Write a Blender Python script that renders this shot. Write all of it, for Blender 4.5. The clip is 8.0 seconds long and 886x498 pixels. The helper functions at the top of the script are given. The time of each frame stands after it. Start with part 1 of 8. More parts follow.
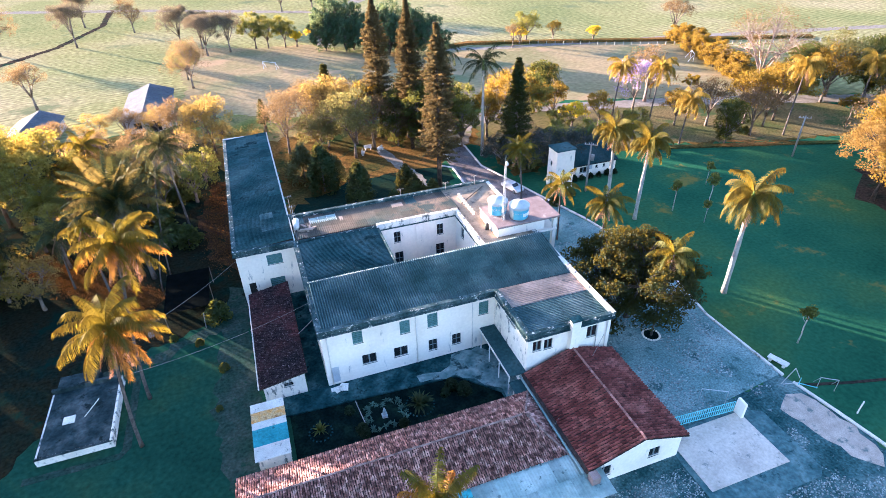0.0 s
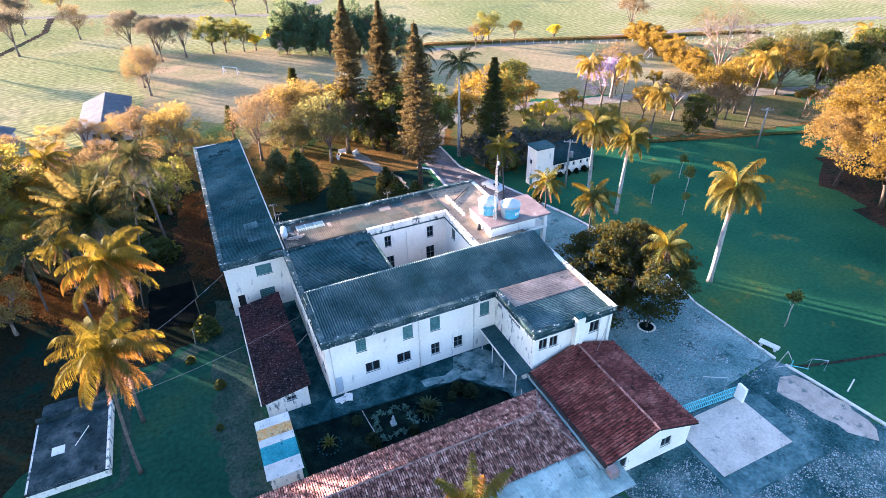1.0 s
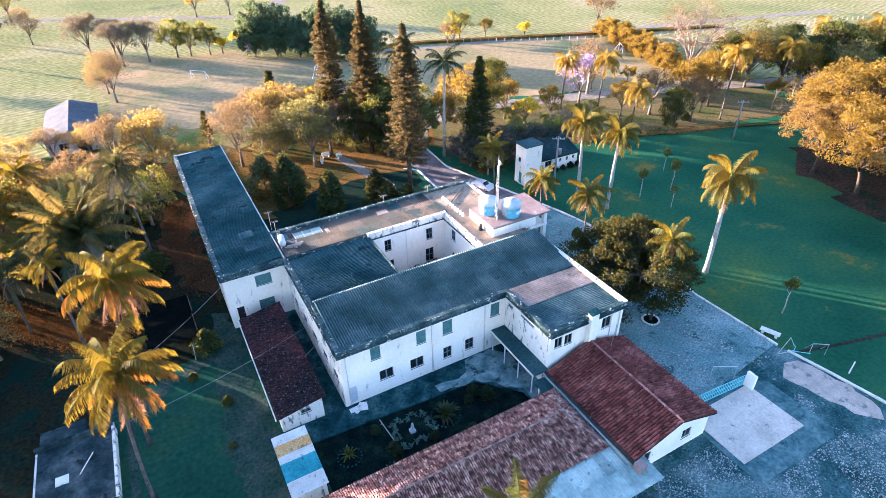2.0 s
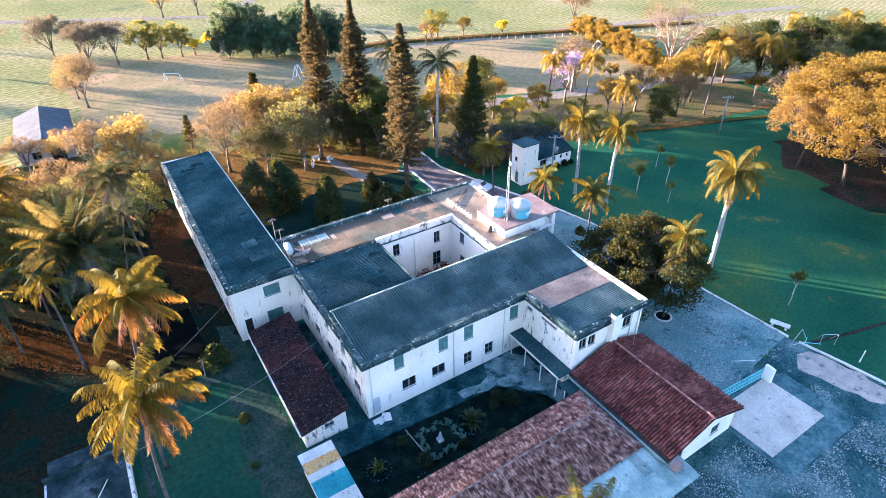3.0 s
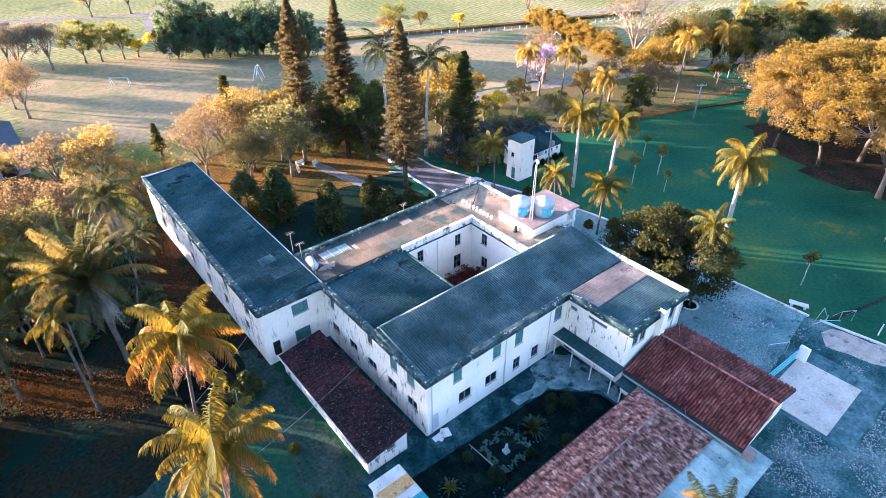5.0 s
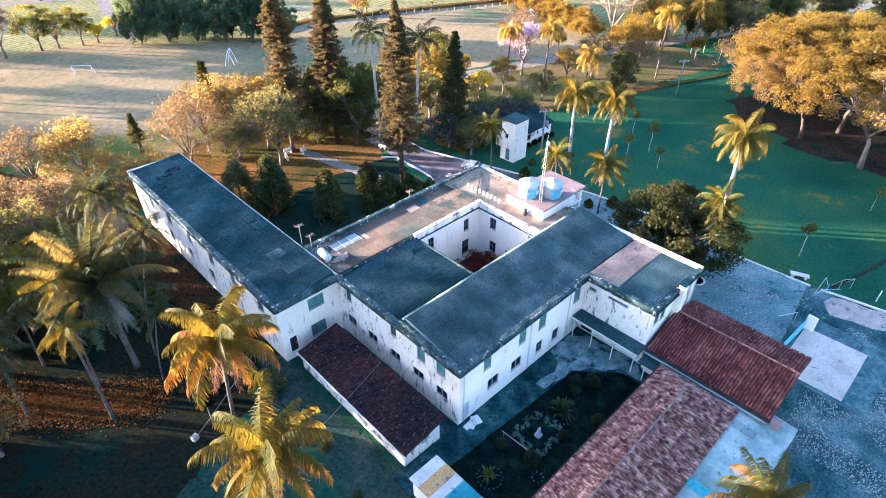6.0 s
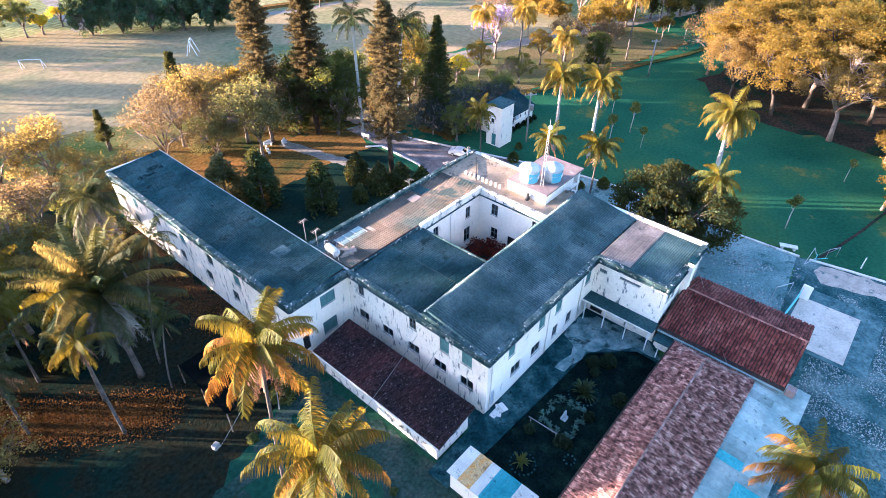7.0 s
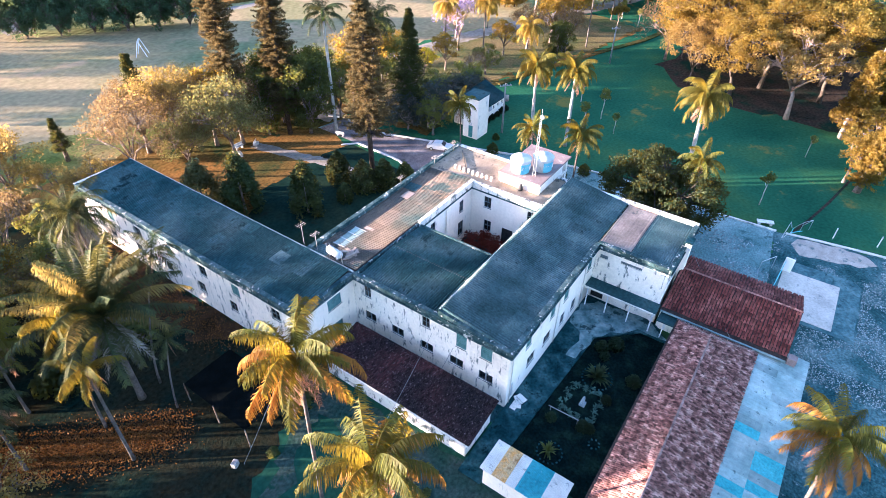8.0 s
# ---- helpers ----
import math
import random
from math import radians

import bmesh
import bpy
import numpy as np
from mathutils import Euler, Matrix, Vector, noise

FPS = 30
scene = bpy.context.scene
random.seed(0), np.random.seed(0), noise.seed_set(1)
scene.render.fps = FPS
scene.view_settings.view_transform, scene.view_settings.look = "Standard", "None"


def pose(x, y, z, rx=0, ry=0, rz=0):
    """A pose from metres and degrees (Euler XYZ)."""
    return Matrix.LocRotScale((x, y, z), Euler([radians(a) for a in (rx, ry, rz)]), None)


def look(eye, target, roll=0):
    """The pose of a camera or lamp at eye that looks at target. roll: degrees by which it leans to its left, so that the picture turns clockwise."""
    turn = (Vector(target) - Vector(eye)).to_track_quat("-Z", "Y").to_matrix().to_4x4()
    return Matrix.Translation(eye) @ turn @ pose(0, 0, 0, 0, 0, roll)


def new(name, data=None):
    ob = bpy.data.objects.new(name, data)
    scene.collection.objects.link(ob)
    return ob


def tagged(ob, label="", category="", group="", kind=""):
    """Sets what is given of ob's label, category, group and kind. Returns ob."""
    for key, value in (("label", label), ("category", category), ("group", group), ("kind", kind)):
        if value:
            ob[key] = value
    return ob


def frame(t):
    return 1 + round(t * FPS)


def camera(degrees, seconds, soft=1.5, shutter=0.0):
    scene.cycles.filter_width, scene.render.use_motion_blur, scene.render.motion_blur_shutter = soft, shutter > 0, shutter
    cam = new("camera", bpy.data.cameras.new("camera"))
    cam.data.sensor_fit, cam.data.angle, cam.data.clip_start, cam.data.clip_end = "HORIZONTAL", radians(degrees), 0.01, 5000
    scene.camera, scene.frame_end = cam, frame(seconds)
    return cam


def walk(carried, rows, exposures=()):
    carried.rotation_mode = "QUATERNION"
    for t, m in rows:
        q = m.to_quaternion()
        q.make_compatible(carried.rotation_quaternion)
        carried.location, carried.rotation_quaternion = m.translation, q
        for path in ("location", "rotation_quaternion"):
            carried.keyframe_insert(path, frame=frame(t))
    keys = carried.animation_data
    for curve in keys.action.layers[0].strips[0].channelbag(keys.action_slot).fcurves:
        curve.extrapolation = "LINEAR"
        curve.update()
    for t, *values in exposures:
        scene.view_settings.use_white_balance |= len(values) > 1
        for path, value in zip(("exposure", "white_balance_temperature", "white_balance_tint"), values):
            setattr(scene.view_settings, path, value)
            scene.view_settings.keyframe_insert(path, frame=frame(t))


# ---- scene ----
cam = camera(76.4, 8.0, soft=0.5)
PATH = [
    (0, (-2.053, -45.73, 46.597), (-1.508, -44.147, 45.503), -1.5),
    (0.5, (-4.036, -44.717, 46.5), (-3.419, -43.159, 45.407), -1.4),
    (1, (-5.975, -43.54, 46.517), (-5.294, -42.01, 45.423), -1.3),
    (1.5, (-7.932, -42.214, 46.563), (-7.194, -40.713, 45.466), -1.3),
    (3, (-13.83, -36.828, 46.562), (-12.947, -35.415, 45.456), -0.9),
    (3.5, (-15.765, -34.739, 46.597), (-14.839, -33.357, 45.487), -0.7),
    (4, (-17.61, -32.659, 46.584), (-16.642, -31.308, 45.472), -0.6),
    (4.5, (-19.466, -30.477, 46.538), (-18.454, -29.16, 45.424), -0.4),
    (6, (-24.798, -23.644, 46.541), (-23.68, -22.48, 45.36), -0.1),
    (6.5, (-26.561, -21.21, 46.486), (-25.41, -20.112, 45.275), 0.2),
    (7, (-28.265, -18.833, 46.423), (-27.065, -17.799, 45.202), 0.4),
    (7.5, (-29.883, -16.361, 46.259), (-28.627, -15.405, 45.031), 0.7),
    (8, (-31.359, -13.914, 46.311), (-30.064, -13.027, 45.072), 0.8),
]
walk(cam, [(t, look(eye, target, roll)) for t, eye, target, roll in PATH], [(0, 3.67, 5640, 25), (4, 3.69, 5640, 25), (8, 3.79, 5640, 25)])

# ---- light ----
SUN_EL, SUN_AZ = radians(6.3), math.atan2(-0.62, 0.78)
world = bpy.data.worlds.new("world")
scene.world = world
world.use_nodes = True
wt = world.node_tree
sky = wt.nodes.new("ShaderNodeTexSky")
sky.sky_type, sky.sun_disc = "NISHITA", False
sky.sun_elevation, sky.sun_rotation = SUN_EL, SUN_AZ % (2 * math.pi)
sky.air_density, sky.dust_density, sky.ozone_density = 1.0, 0.9, 2.1
wt.nodes["Background"].inputs["Strength"].default_value = 0.105
wt.links.new(sky.outputs[0], wt.nodes["Background"].inputs[0])
sun = new("sun", bpy.data.lights.new("sun", "SUN"))
sun.data.energy, sun.data.angle, sun.data.color = 5.0, radians(0.6), (1.0, 0.775, 0.55)
to_sun = Vector((math.sin(SUN_AZ) * math.cos(SUN_EL), math.cos(SUN_AZ) * math.cos(SUN_EL), math.sin(SUN_EL)))
sun.matrix_world = look(to_sun * 300, (0, 0, 0))
sun.location = (0, 0, 120)


# ---- materials ----
def material(name, stops, scale=1.0, detail=4.0, rough=0.85, bump=0.3, bump_scale=8.0, wave=None, metal=0.0,
             fine=0.35, fine_scale=14.0, dirt=None, vary=0.0, spec=0.08, speck=None):
    """A procedural surface: stops are colours of a large noise, fine is the grain, dirt a stain colour with amount and size,
    wave rows of planting with their direction, scale and strength, vary the difference between pieces, speck a colour that a share of the pieces has."""
    m = bpy.data.materials.new(name)
    m.use_nodes = True
    nt = m.node_tree
    n, l = nt.nodes, nt.links
    b = n["Principled BSDF"]
    b.inputs["Roughness"].default_value, b.inputs["Metallic"].default_value = rough, metal
    b.inputs["Specular IOR Level"].default_value = spec
    geo = n.new("ShaderNodeNewGeometry")
    big = n.new("ShaderNodeTexNoise")
    big.inputs["Scale"].default_value, big.inputs["Detail"].default_value = scale, detail
    l.new(geo.outputs["Position"], big.inputs["Vector"])
    ramp = n.new("ShaderNodeValToRGB")
    e = ramp.color_ramp.elements
    while len(e) < len(stops):
        e.new(0.5)
    for k, c in enumerate(stops):
        e[k].position = 0.33 + 0.34 * k / max(1, len(stops) - 1)
        e[k].color = (*c, 1)
    l.new(big.outputs[0], ramp.inputs[0])
    col = ramp.outputs[0]
    if wave:
        turned_by, wscale, amount = wave
        wm = n.new("ShaderNodeMapping")
        wm.inputs["Rotation"].default_value = (0, 0, radians(turned_by))
        l.new(geo.outputs["Position"], wm.inputs[0])
        wv = n.new("ShaderNodeTexWave")
        wv.bands_direction = "Y"
        wv.inputs["Scale"].default_value, wv.inputs["Distortion"].default_value, wv.inputs["Detail"].default_value, wv.inputs["Detail Scale"].default_value = wscale, 6.0, 3.0, 0.6
        l.new(wm.outputs[0], wv.inputs["Vector"])
        wr = n.new("ShaderNodeMapRange")
        wr.inputs[3].default_value, wr.inputs[4].default_value = 1 - amount, 1 + amount
        l.new(wv.outputs[1], wr.inputs[0])
        ws = n.new("ShaderNodeVectorMath")
        ws.operation = "SCALE"
        l.new(col, ws.inputs[0])
        l.new(wr.outputs[0], ws.inputs["Scale"])
        col = ws.outputs[0]
    small = n.new("ShaderNodeTexNoise")
    small.inputs["Scale"].default_value, small.inputs["Detail"].default_value = fine_scale, 3.0
    l.new(geo.outputs["Position"], small.inputs["Vector"])
    if fine:
        rng = n.new("ShaderNodeMapRange")
        rng.inputs[1].default_value, rng.inputs[2].default_value = 0.25, 0.75
        rng.inputs[3].default_value, rng.inputs[4].default_value = 1 - fine, 1 + fine
        l.new(small.outputs[0], rng.inputs[0])
        mul = n.new("ShaderNodeVectorMath")
        mul.operation = "SCALE"
        l.new(col, mul.inputs[0])
        l.new(rng.outputs[0], mul.inputs["Scale"])
        col = mul.outputs[0]
    if dirt:
        dcol, amount, dscale, stretch = dirt
        mp = n.new("ShaderNodeMapping")
        mp.inputs["Scale"].default_value = (1, 1, stretch)
        l.new(geo.outputs["Position"], mp.inputs[0])
        dn = n.new("ShaderNodeTexNoise")
        dn.inputs["Scale"].default_value, dn.inputs["Detail"].default_value = dscale, 6.0
        dn.inputs["Roughness"].default_value = 0.68
        l.new(mp.outputs[0], dn.inputs["Vector"])
        dr = n.new("ShaderNodeMapRange")
        dr.inputs[1].default_value, dr.inputs[2].default_value = 0.69 - 0.27 * amount, 0.75 - 0.23 * amount
        dr.inputs[4].default_value = 0.9
        l.new(dn.outputs[0], dr.inputs[0])
        mix = n.new("ShaderNodeMix")
        mix.data_type = "RGBA"
        l.new(dr.outputs[0], mix.inputs[0])
        l.new(col, mix.inputs[6])
        mix.inputs[7].default_value = (*dcol, 1)
        col = mix.outputs[2]
    if vary:
        info = n.new("ShaderNodeObjectInfo")
        add = n.new("ShaderNodeMath")
        add.operation = "ADD"
        l.new(info.outputs["Random"], add.inputs[0])
        l.new(geo.outputs["Random Per Island"], add.inputs[1])
        fr = n.new("ShaderNodeMath")
        fr.operation = "FRACT"
        l.new(add.outputs[0], fr.inputs[0])
        vr = n.new("ShaderNodeMapRange")
        vr.inputs[3].default_value, vr.inputs[4].default_value = 1 - vary, 1 + vary
        l.new(fr.outputs[0], vr.inputs[0])
        vm = n.new("ShaderNodeVectorMath")
        vm.operation = "SCALE"
        l.new(col, vm.inputs[0])
        l.new(vr.outputs[0], vm.inputs["Scale"])
        col = vm.outputs[0]
        if speck:
            th = n.new("ShaderNodeMath")
            th.operation = "GREATER_THAN"
            th.inputs[1].default_value = 1 - speck[1]
            l.new(fr.outputs[0], th.inputs[0])
            sm = n.new("ShaderNodeMix")
            sm.data_type = "RGBA"
            l.new(th.outputs[0], sm.inputs[0])
            l.new(col, sm.inputs[6])
            sm.inputs[7].default_value = (*speck[0], 1)
            col = sm.outputs[2]
    l.new(col, b.inputs["Base Color"])
    if bump:
        bn = n.new("ShaderNodeTexNoise")
        bn.inputs["Scale"].default_value, bn.inputs["Detail"].default_value = bump_scale, 4.0
        l.new(geo.outputs["Position"], bn.inputs["Vector"])
        bp = n.new("ShaderNodeBump")
        bp.inputs["Strength"].default_value, bp.inputs["Distance"].default_value = bump, 0.05
        l.new(bn.outputs[0], bp.inputs["Height"])
        l.new(bp.outputs[0], b.inputs["Normal"])
    return m


def leaf_material(name, dark, light, glow, through_share=0.45):
    """Leaves: matt on top, letting sunlight through; each leaf has its own tone."""
    m = bpy.data.materials.new(name)
    m.use_nodes = True
    n, l = m.node_tree.nodes, m.node_tree.links
    n.remove(n["Principled BSDF"])
    out = n["Material Output"]
    geo, info = n.new("ShaderNodeNewGeometry"), n.new("ShaderNodeObjectInfo")
    ramp = n.new("ShaderNodeValToRGB")
    ramp.color_ramp.elements[0].color, ramp.color_ramp.elements[1].color = (*dark, 1), (*light, 1)
    l.new(geo.outputs["Random Per Island"], ramp.inputs[0])
    rng = n.new("ShaderNodeMapRange")
    rng.inputs[3].default_value, rng.inputs[4].default_value = 0.8, 1.2
    l.new(info.outputs["Random"], rng.inputs[0])
    sc = n.new("ShaderNodeVectorMath")
    sc.operation = "SCALE"
    l.new(ramp.outputs[0], sc.inputs[0])
    patch = n.new("ShaderNodeTexNoise")
    patch.inputs["Scale"].default_value, patch.inputs["Detail"].default_value = 0.55, 2.0
    l.new(geo.outputs["Position"], patch.inputs["Vector"])
    spread = n.new("ShaderNodeMapRange")
    spread.inputs[1].default_value, spread.inputs[2].default_value = 0.3, 0.7
    spread.inputs[3].default_value, spread.inputs[4].default_value = 0.5, 1.4
    l.new(patch.outputs[0], spread.inputs[0])
    both = n.new("ShaderNodeMath")
    both.operation = "MULTIPLY"
    l.new(rng.outputs[0], both.inputs[0])
    l.new(spread.outputs[0], both.inputs[1])
    l.new(both.outputs[0], sc.inputs["Scale"])
    d, tr, gl = n.new("ShaderNodeBsdfDiffuse"), n.new("ShaderNodeBsdfTranslucent"), n.new("ShaderNodeBsdfGlossy")
    gl.inputs["Roughness"].default_value = 0.55
    gl.inputs["Color"].default_value = (0.5, 0.45, 0.3, 1)
    l.new(sc.outputs[0], d.inputs[0])
    tint = n.new("ShaderNodeMix")
    tint.data_type, tint.blend_type = "RGBA", "MIX"
    tint.inputs[0].default_value = 0.65
    l.new(sc.outputs[0], tint.inputs[6])
    tint.inputs[7].default_value = (*glow, 1)
    l.new(tint.outputs[2], tr.inputs[0])
    mx, my = n.new("ShaderNodeMixShader"), n.new("ShaderNodeMixShader")
    mx.inputs[0].default_value, my.inputs[0].default_value = through_share, 0.025
    l.new(d.outputs[0], mx.inputs[1])
    l.new(tr.outputs[0], mx.inputs[2])
    l.new(mx.outputs[0], my.inputs[1])
    l.new(gl.outputs[0], my.inputs[2])
    l.new(my.outputs[0], out.inputs[0])
    return m


GRASS = material("lawn_grass", [(0.013, 0.068, 0.037), (0.022, 0.094, 0.048), (0.048, 0.11, 0.04)], 0.06, 6, 0.9, 0.25, 3, fine=0.22, fine_scale=2.0, dirt=((0.17, 0.13, 0.035), 0.36, 0.12, 1), spec=0.0)
PARKGRASS = material("dry_park_grass", [(0.07, 0.08, 0.03), (0.12, 0.1, 0.045), (0.15, 0.11, 0.055)], 0.1, 6, 0.95, 0.6, 4, fine=0.45, fine_scale=2.0, dirt=((0.045, 0.075, 0.03), 0.46, 0.12, 1), spec=0.0)
# Grass with low sunlight put into a lighter, yellower colour.
LITGRASS = material("sunlit_meadow_grass", [(0.1, 0.12, 0.03), (0.17, 0.16, 0.05), (0.2, 0.15, 0.07)], 0.1, 6, 0.95, 0.6, 4, fine=0.4, fine_scale=2.0, dirt=((0.06, 0.085, 0.025), 0.42, 0.2, 1), spec=0.0)
LITTER = material("leaf_litter_soil", [(0.026, 0.042, 0.016), (0.115, 0.07, 0.022), (0.2, 0.1, 0.032)], 0.09, 6, 0.95, 0.8, 5, fine=0.5, fine_scale=2.0, dirt=((0.016, 0.038, 0.018), 0.47, 0.2, 1), spec=0.0)
# The shade under the grove is put into this near-black teal soil colour.
GROVESHADE = material("grove_shade_soil", [(0.004, 0.015, 0.012), (0.016, 0.015, 0.009), (0.007, 0.018, 0.013)], 0.16, 6, 0.95, 0.8, 5, fine=0.5, fine_scale=2.5, dirt=((0.004, 0.02, 0.015), 0.5, 0.14, 1), spec=0.0)
DRYFIELD = material("dry_pitch_grass", [(0.19, 0.17, 0.085), (0.27, 0.205, 0.115), (0.12, 0.145, 0.075)], 0.03, 6, 0.95, 0.4, 3, fine=0.25, fine_scale=0.8, dirt=((0.34, 0.235, 0.14), 0.45, 0.045, 1), spec=0.0)
CROP = material("crop_field", [(0.16, 0.172, 0.072), (0.22, 0.21, 0.094), (0.29, 0.245, 0.14)], 0.02, 6, 0.95, 1.0, 1.2, wave=(-14, 0.16, 0.14), fine=0.4, fine_scale=0.7, dirt=((0.115, 0.135, 0.072), 0.42, 0.03, 1), spec=0.0)
DIRTROAD = material("dirt_road", [(0.18, 0.16, 0.14), (0.24, 0.21, 0.18), (0.16, 0.14, 0.1)], 0.2, 5, 0.95, 0.5, 4, fine=0.3, fine_scale=1.5, dirt=((0.12, 0.12, 0.06), 0.36, 0.15, 1), spec=0.0)
COBBLE = material("cobbled_yard", [(0.068, 0.138, 0.135), (0.135, 0.22, 0.212), (0.26, 0.33, 0.31)], 0.12, 6, 0.9, 0.8, 7, fine=0.5, fine_scale=5, dirt=((0.028, 0.08, 0.08), 0.46, 0.35, 1), spec=0.0)
OLDPAVE = material("mossy_pavement", [(0.018, 0.055, 0.056), (0.045, 0.1, 0.1), (0.13, 0.19, 0.185)], 0.25, 6, 0.9, 0.6, 6, fine=0.5, fine_scale=4, dirt=((0.2, 0.24, 0.23), 0.34, 1.6, 1), spec=0.0)
CONCRETE = material("pale_concrete", [(0.44, 0.36, 0.3), (0.55, 0.45, 0.375), (0.61, 0.505, 0.425)], 0.4, 5, 0.9, 0.3, 6, fine=0.15, fine_scale=4, dirt=((0.15, 0.17, 0.165), 0.34, 0.9, 1))
DARKCONC = material("dark_teal_concrete", [(0.004, 0.024, 0.027), (0.012, 0.048, 0.052), (0.042, 0.098, 0.1)], 0.5, 6, 0.85, 0.5, 5, fine=0.45, fine_scale=3, dirt=((0.003, 0.012, 0.014), 0.45, 0.9, 1), spec=0.03)
KERB = material("limewashed_kerb", [(0.58, 0.53, 0.47), (0.73, 0.67, 0.6)], 0.8, 4, 0.9, 0.3, 8, fine=0.2, dirt=((0.2, 0.2, 0.18), 0.36, 1.2, 1))
PLASTER = material("white_plaster", [(0.76, 0.68, 0.585), (0.85, 0.76, 0.66), (0.88, 0.79, 0.69)], 0.25, 5, 0.9, 0.15, 10, fine=0.06, fine_scale=3, dirt=((0.3, 0.31, 0.3), 0.28, 1.3, 0.22))
STAINED = material("stained_white_plaster", [(0.72, 0.64, 0.55), (0.83, 0.74, 0.64), (0.86, 0.77, 0.67)], 0.25, 5, 0.9, 0.2, 10, fine=0.1, fine_scale=3, dirt=((0.09, 0.115, 0.115), 0.52, 1.9, 0.32))
PARAPET = material("weathered_parapet", [(0.012, 0.034, 0.037), (0.03, 0.062, 0.066), (0.075, 0.11, 0.112)], 0.7, 6, 0.9, 0.5, 7, fine=0.45, fine_scale=4, dirt=((0.6, 0.56, 0.5), 0.42, 1.7, 1.3))
SHEET = material("fibre_cement_sheet", [(0.036, 0.078, 0.082), (0.062, 0.112, 0.117), (0.115, 0.165, 0.167)], 0.35, 6, 0.85, 0.25, 10, fine=0.3, fine_scale=4, dirt=((0.022, 0.05, 0.052), 0.32, 0.7, 1), vary=0.14, spec=0.05)
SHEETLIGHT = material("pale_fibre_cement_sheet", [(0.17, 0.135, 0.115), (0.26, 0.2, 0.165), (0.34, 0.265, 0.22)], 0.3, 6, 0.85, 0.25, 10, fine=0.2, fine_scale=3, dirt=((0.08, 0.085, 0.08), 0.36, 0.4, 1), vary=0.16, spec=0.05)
SHEETDARK = material("dark_fibre_cement_sheet", [(0.016, 0.05, 0.053), (0.032, 0.076, 0.08), (0.07, 0.115, 0.115)], 0.2, 6, 0.8, 0.25, 10, fine=0.3, fine_scale=3, dirt=((0.01, 0.03, 0.033), 0.4, 0.4, 1), vary=0.2, spec=0.05)
# Teal stop paints the roof's shaded part, tan stops its sunlit part.
SHEETBACK = material("sun_and_shade_toned_sheet", [(0.03, 0.06, 0.062), (0.115, 0.095, 0.078), (0.22, 0.16, 0.12)], 0.12, 5, 0.85, 0.25, 10, fine=0.2, fine_scale=3, dirt=((0.022, 0.048, 0.052), 0.46, 0.18, 1), vary=0.2, spec=0.05)
TILEOLD = material("lichened_clay_tile", [(0.115, 0.05, 0.043), (0.255, 0.12, 0.1), (0.45, 0.27, 0.225)], 1.6, 6, 0.95, 0.3, 20, fine=0.45, fine_scale=6, dirt=((0.04, 0.026, 0.025), 0.42, 3.0, 1), vary=0.6)
TILERED = material("red_clay_tile", [(0.1, 0.028, 0.024), (0.165, 0.05, 0.042), (0.25, 0.095, 0.08)], 0.5, 5, 0.9, 0.3, 20, fine=0.3, fine_scale=6, dirt=((0.045, 0.02, 0.02), 0.36, 0.6, 1), vary=0.42)
TILEDARK = material("dark_clay_tile", [(0.015, 0.013, 0.016), (0.03, 0.017, 0.019), (0.075, 0.027, 0.027)], 0.25, 5, 0.95, 0.3, 20, fine=0.35, fine_scale=6, dirt=((0.22, 0.165, 0.16), 0.44, 5.5, 1), vary=0.5)
ROOFVOID = material("dark_battens", [(0.03, 0.022, 0.02), (0.05, 0.04, 0.035)], 2, 3, 0.95, 0.2)
ZINC = material("painted_zinc_sheet", [(0.15, 0.225, 0.215), (0.215, 0.29, 0.275), (0.3, 0.36, 0.335)], 0.5, 5, 0.6, 0.15, 6, fine=0.16, fine_scale=3, dirt=((0.05, 0.09, 0.09), 0.32, 1.8, 1), vary=0.25, spec=0.2)
TEALSHEET = material("teal_translucent_sheet", [(0.03, 0.24, 0.26), (0.06, 0.32, 0.34)], 0.6, 4, 0.45, 0.1, 6, fine=0.25, fine_scale=5, dirt=((0.02, 0.1, 0.11), 0.3, 1.5, 1))
RUSTSHEET = material("rusted_sheet", [(0.62, 0.3, 0.09), (0.6, 0.4, 0.2), (0.3, 0.14, 0.05)], 1.4, 6, 0.8, 0.2, 8, fine=0.4, fine_scale=6)
WOODGREEN = material("painted_shutter", [(0.06, 0.15, 0.15), (0.11, 0.22, 0.215)], 1.5, 4, 0.8, 0.2, 20, fine=0.3, spec=0.1)
FRAMEMAT = material("dark_window_frame", [(0.1, 0.13, 0.14), (0.15, 0.18, 0.19)], 2, 3, 0.6, 0.1, fine=0.1)
DARKGLASS = material("dim_window_glass", [(0.012, 0.014, 0.016), (0.02, 0.022, 0.025)], 1.0, 2, 0.08, 0, fine=0, spec=0.6)
DOORMAT = material("grey_painted_door", [(0.42, 0.45, 0.48), (0.5, 0.52, 0.54)], 1.0, 4, 0.6, 0.15, fine=0.1)
DARKDOOR = material("dark_doorway", [(0.015, 0.015, 0.016), (0.03, 0.03, 0.03)], 2, 3, 0.9, 0)
TEALDOOR = material("green_painted_door", [(0.04, 0.17, 0.16), (0.06, 0.22, 0.2)], 2, 3, 0.6, 0.1, fine=0.15)
TANKMAT = material("white_tank_plastic", [(0.36, 0.39, 0.41), (0.45, 0.48, 0.49)], 0.8, 4, 0.5, 0.05, fine=0.08, dirt=((0.26, 0.27, 0.27), 0.32, 1.5, 1))
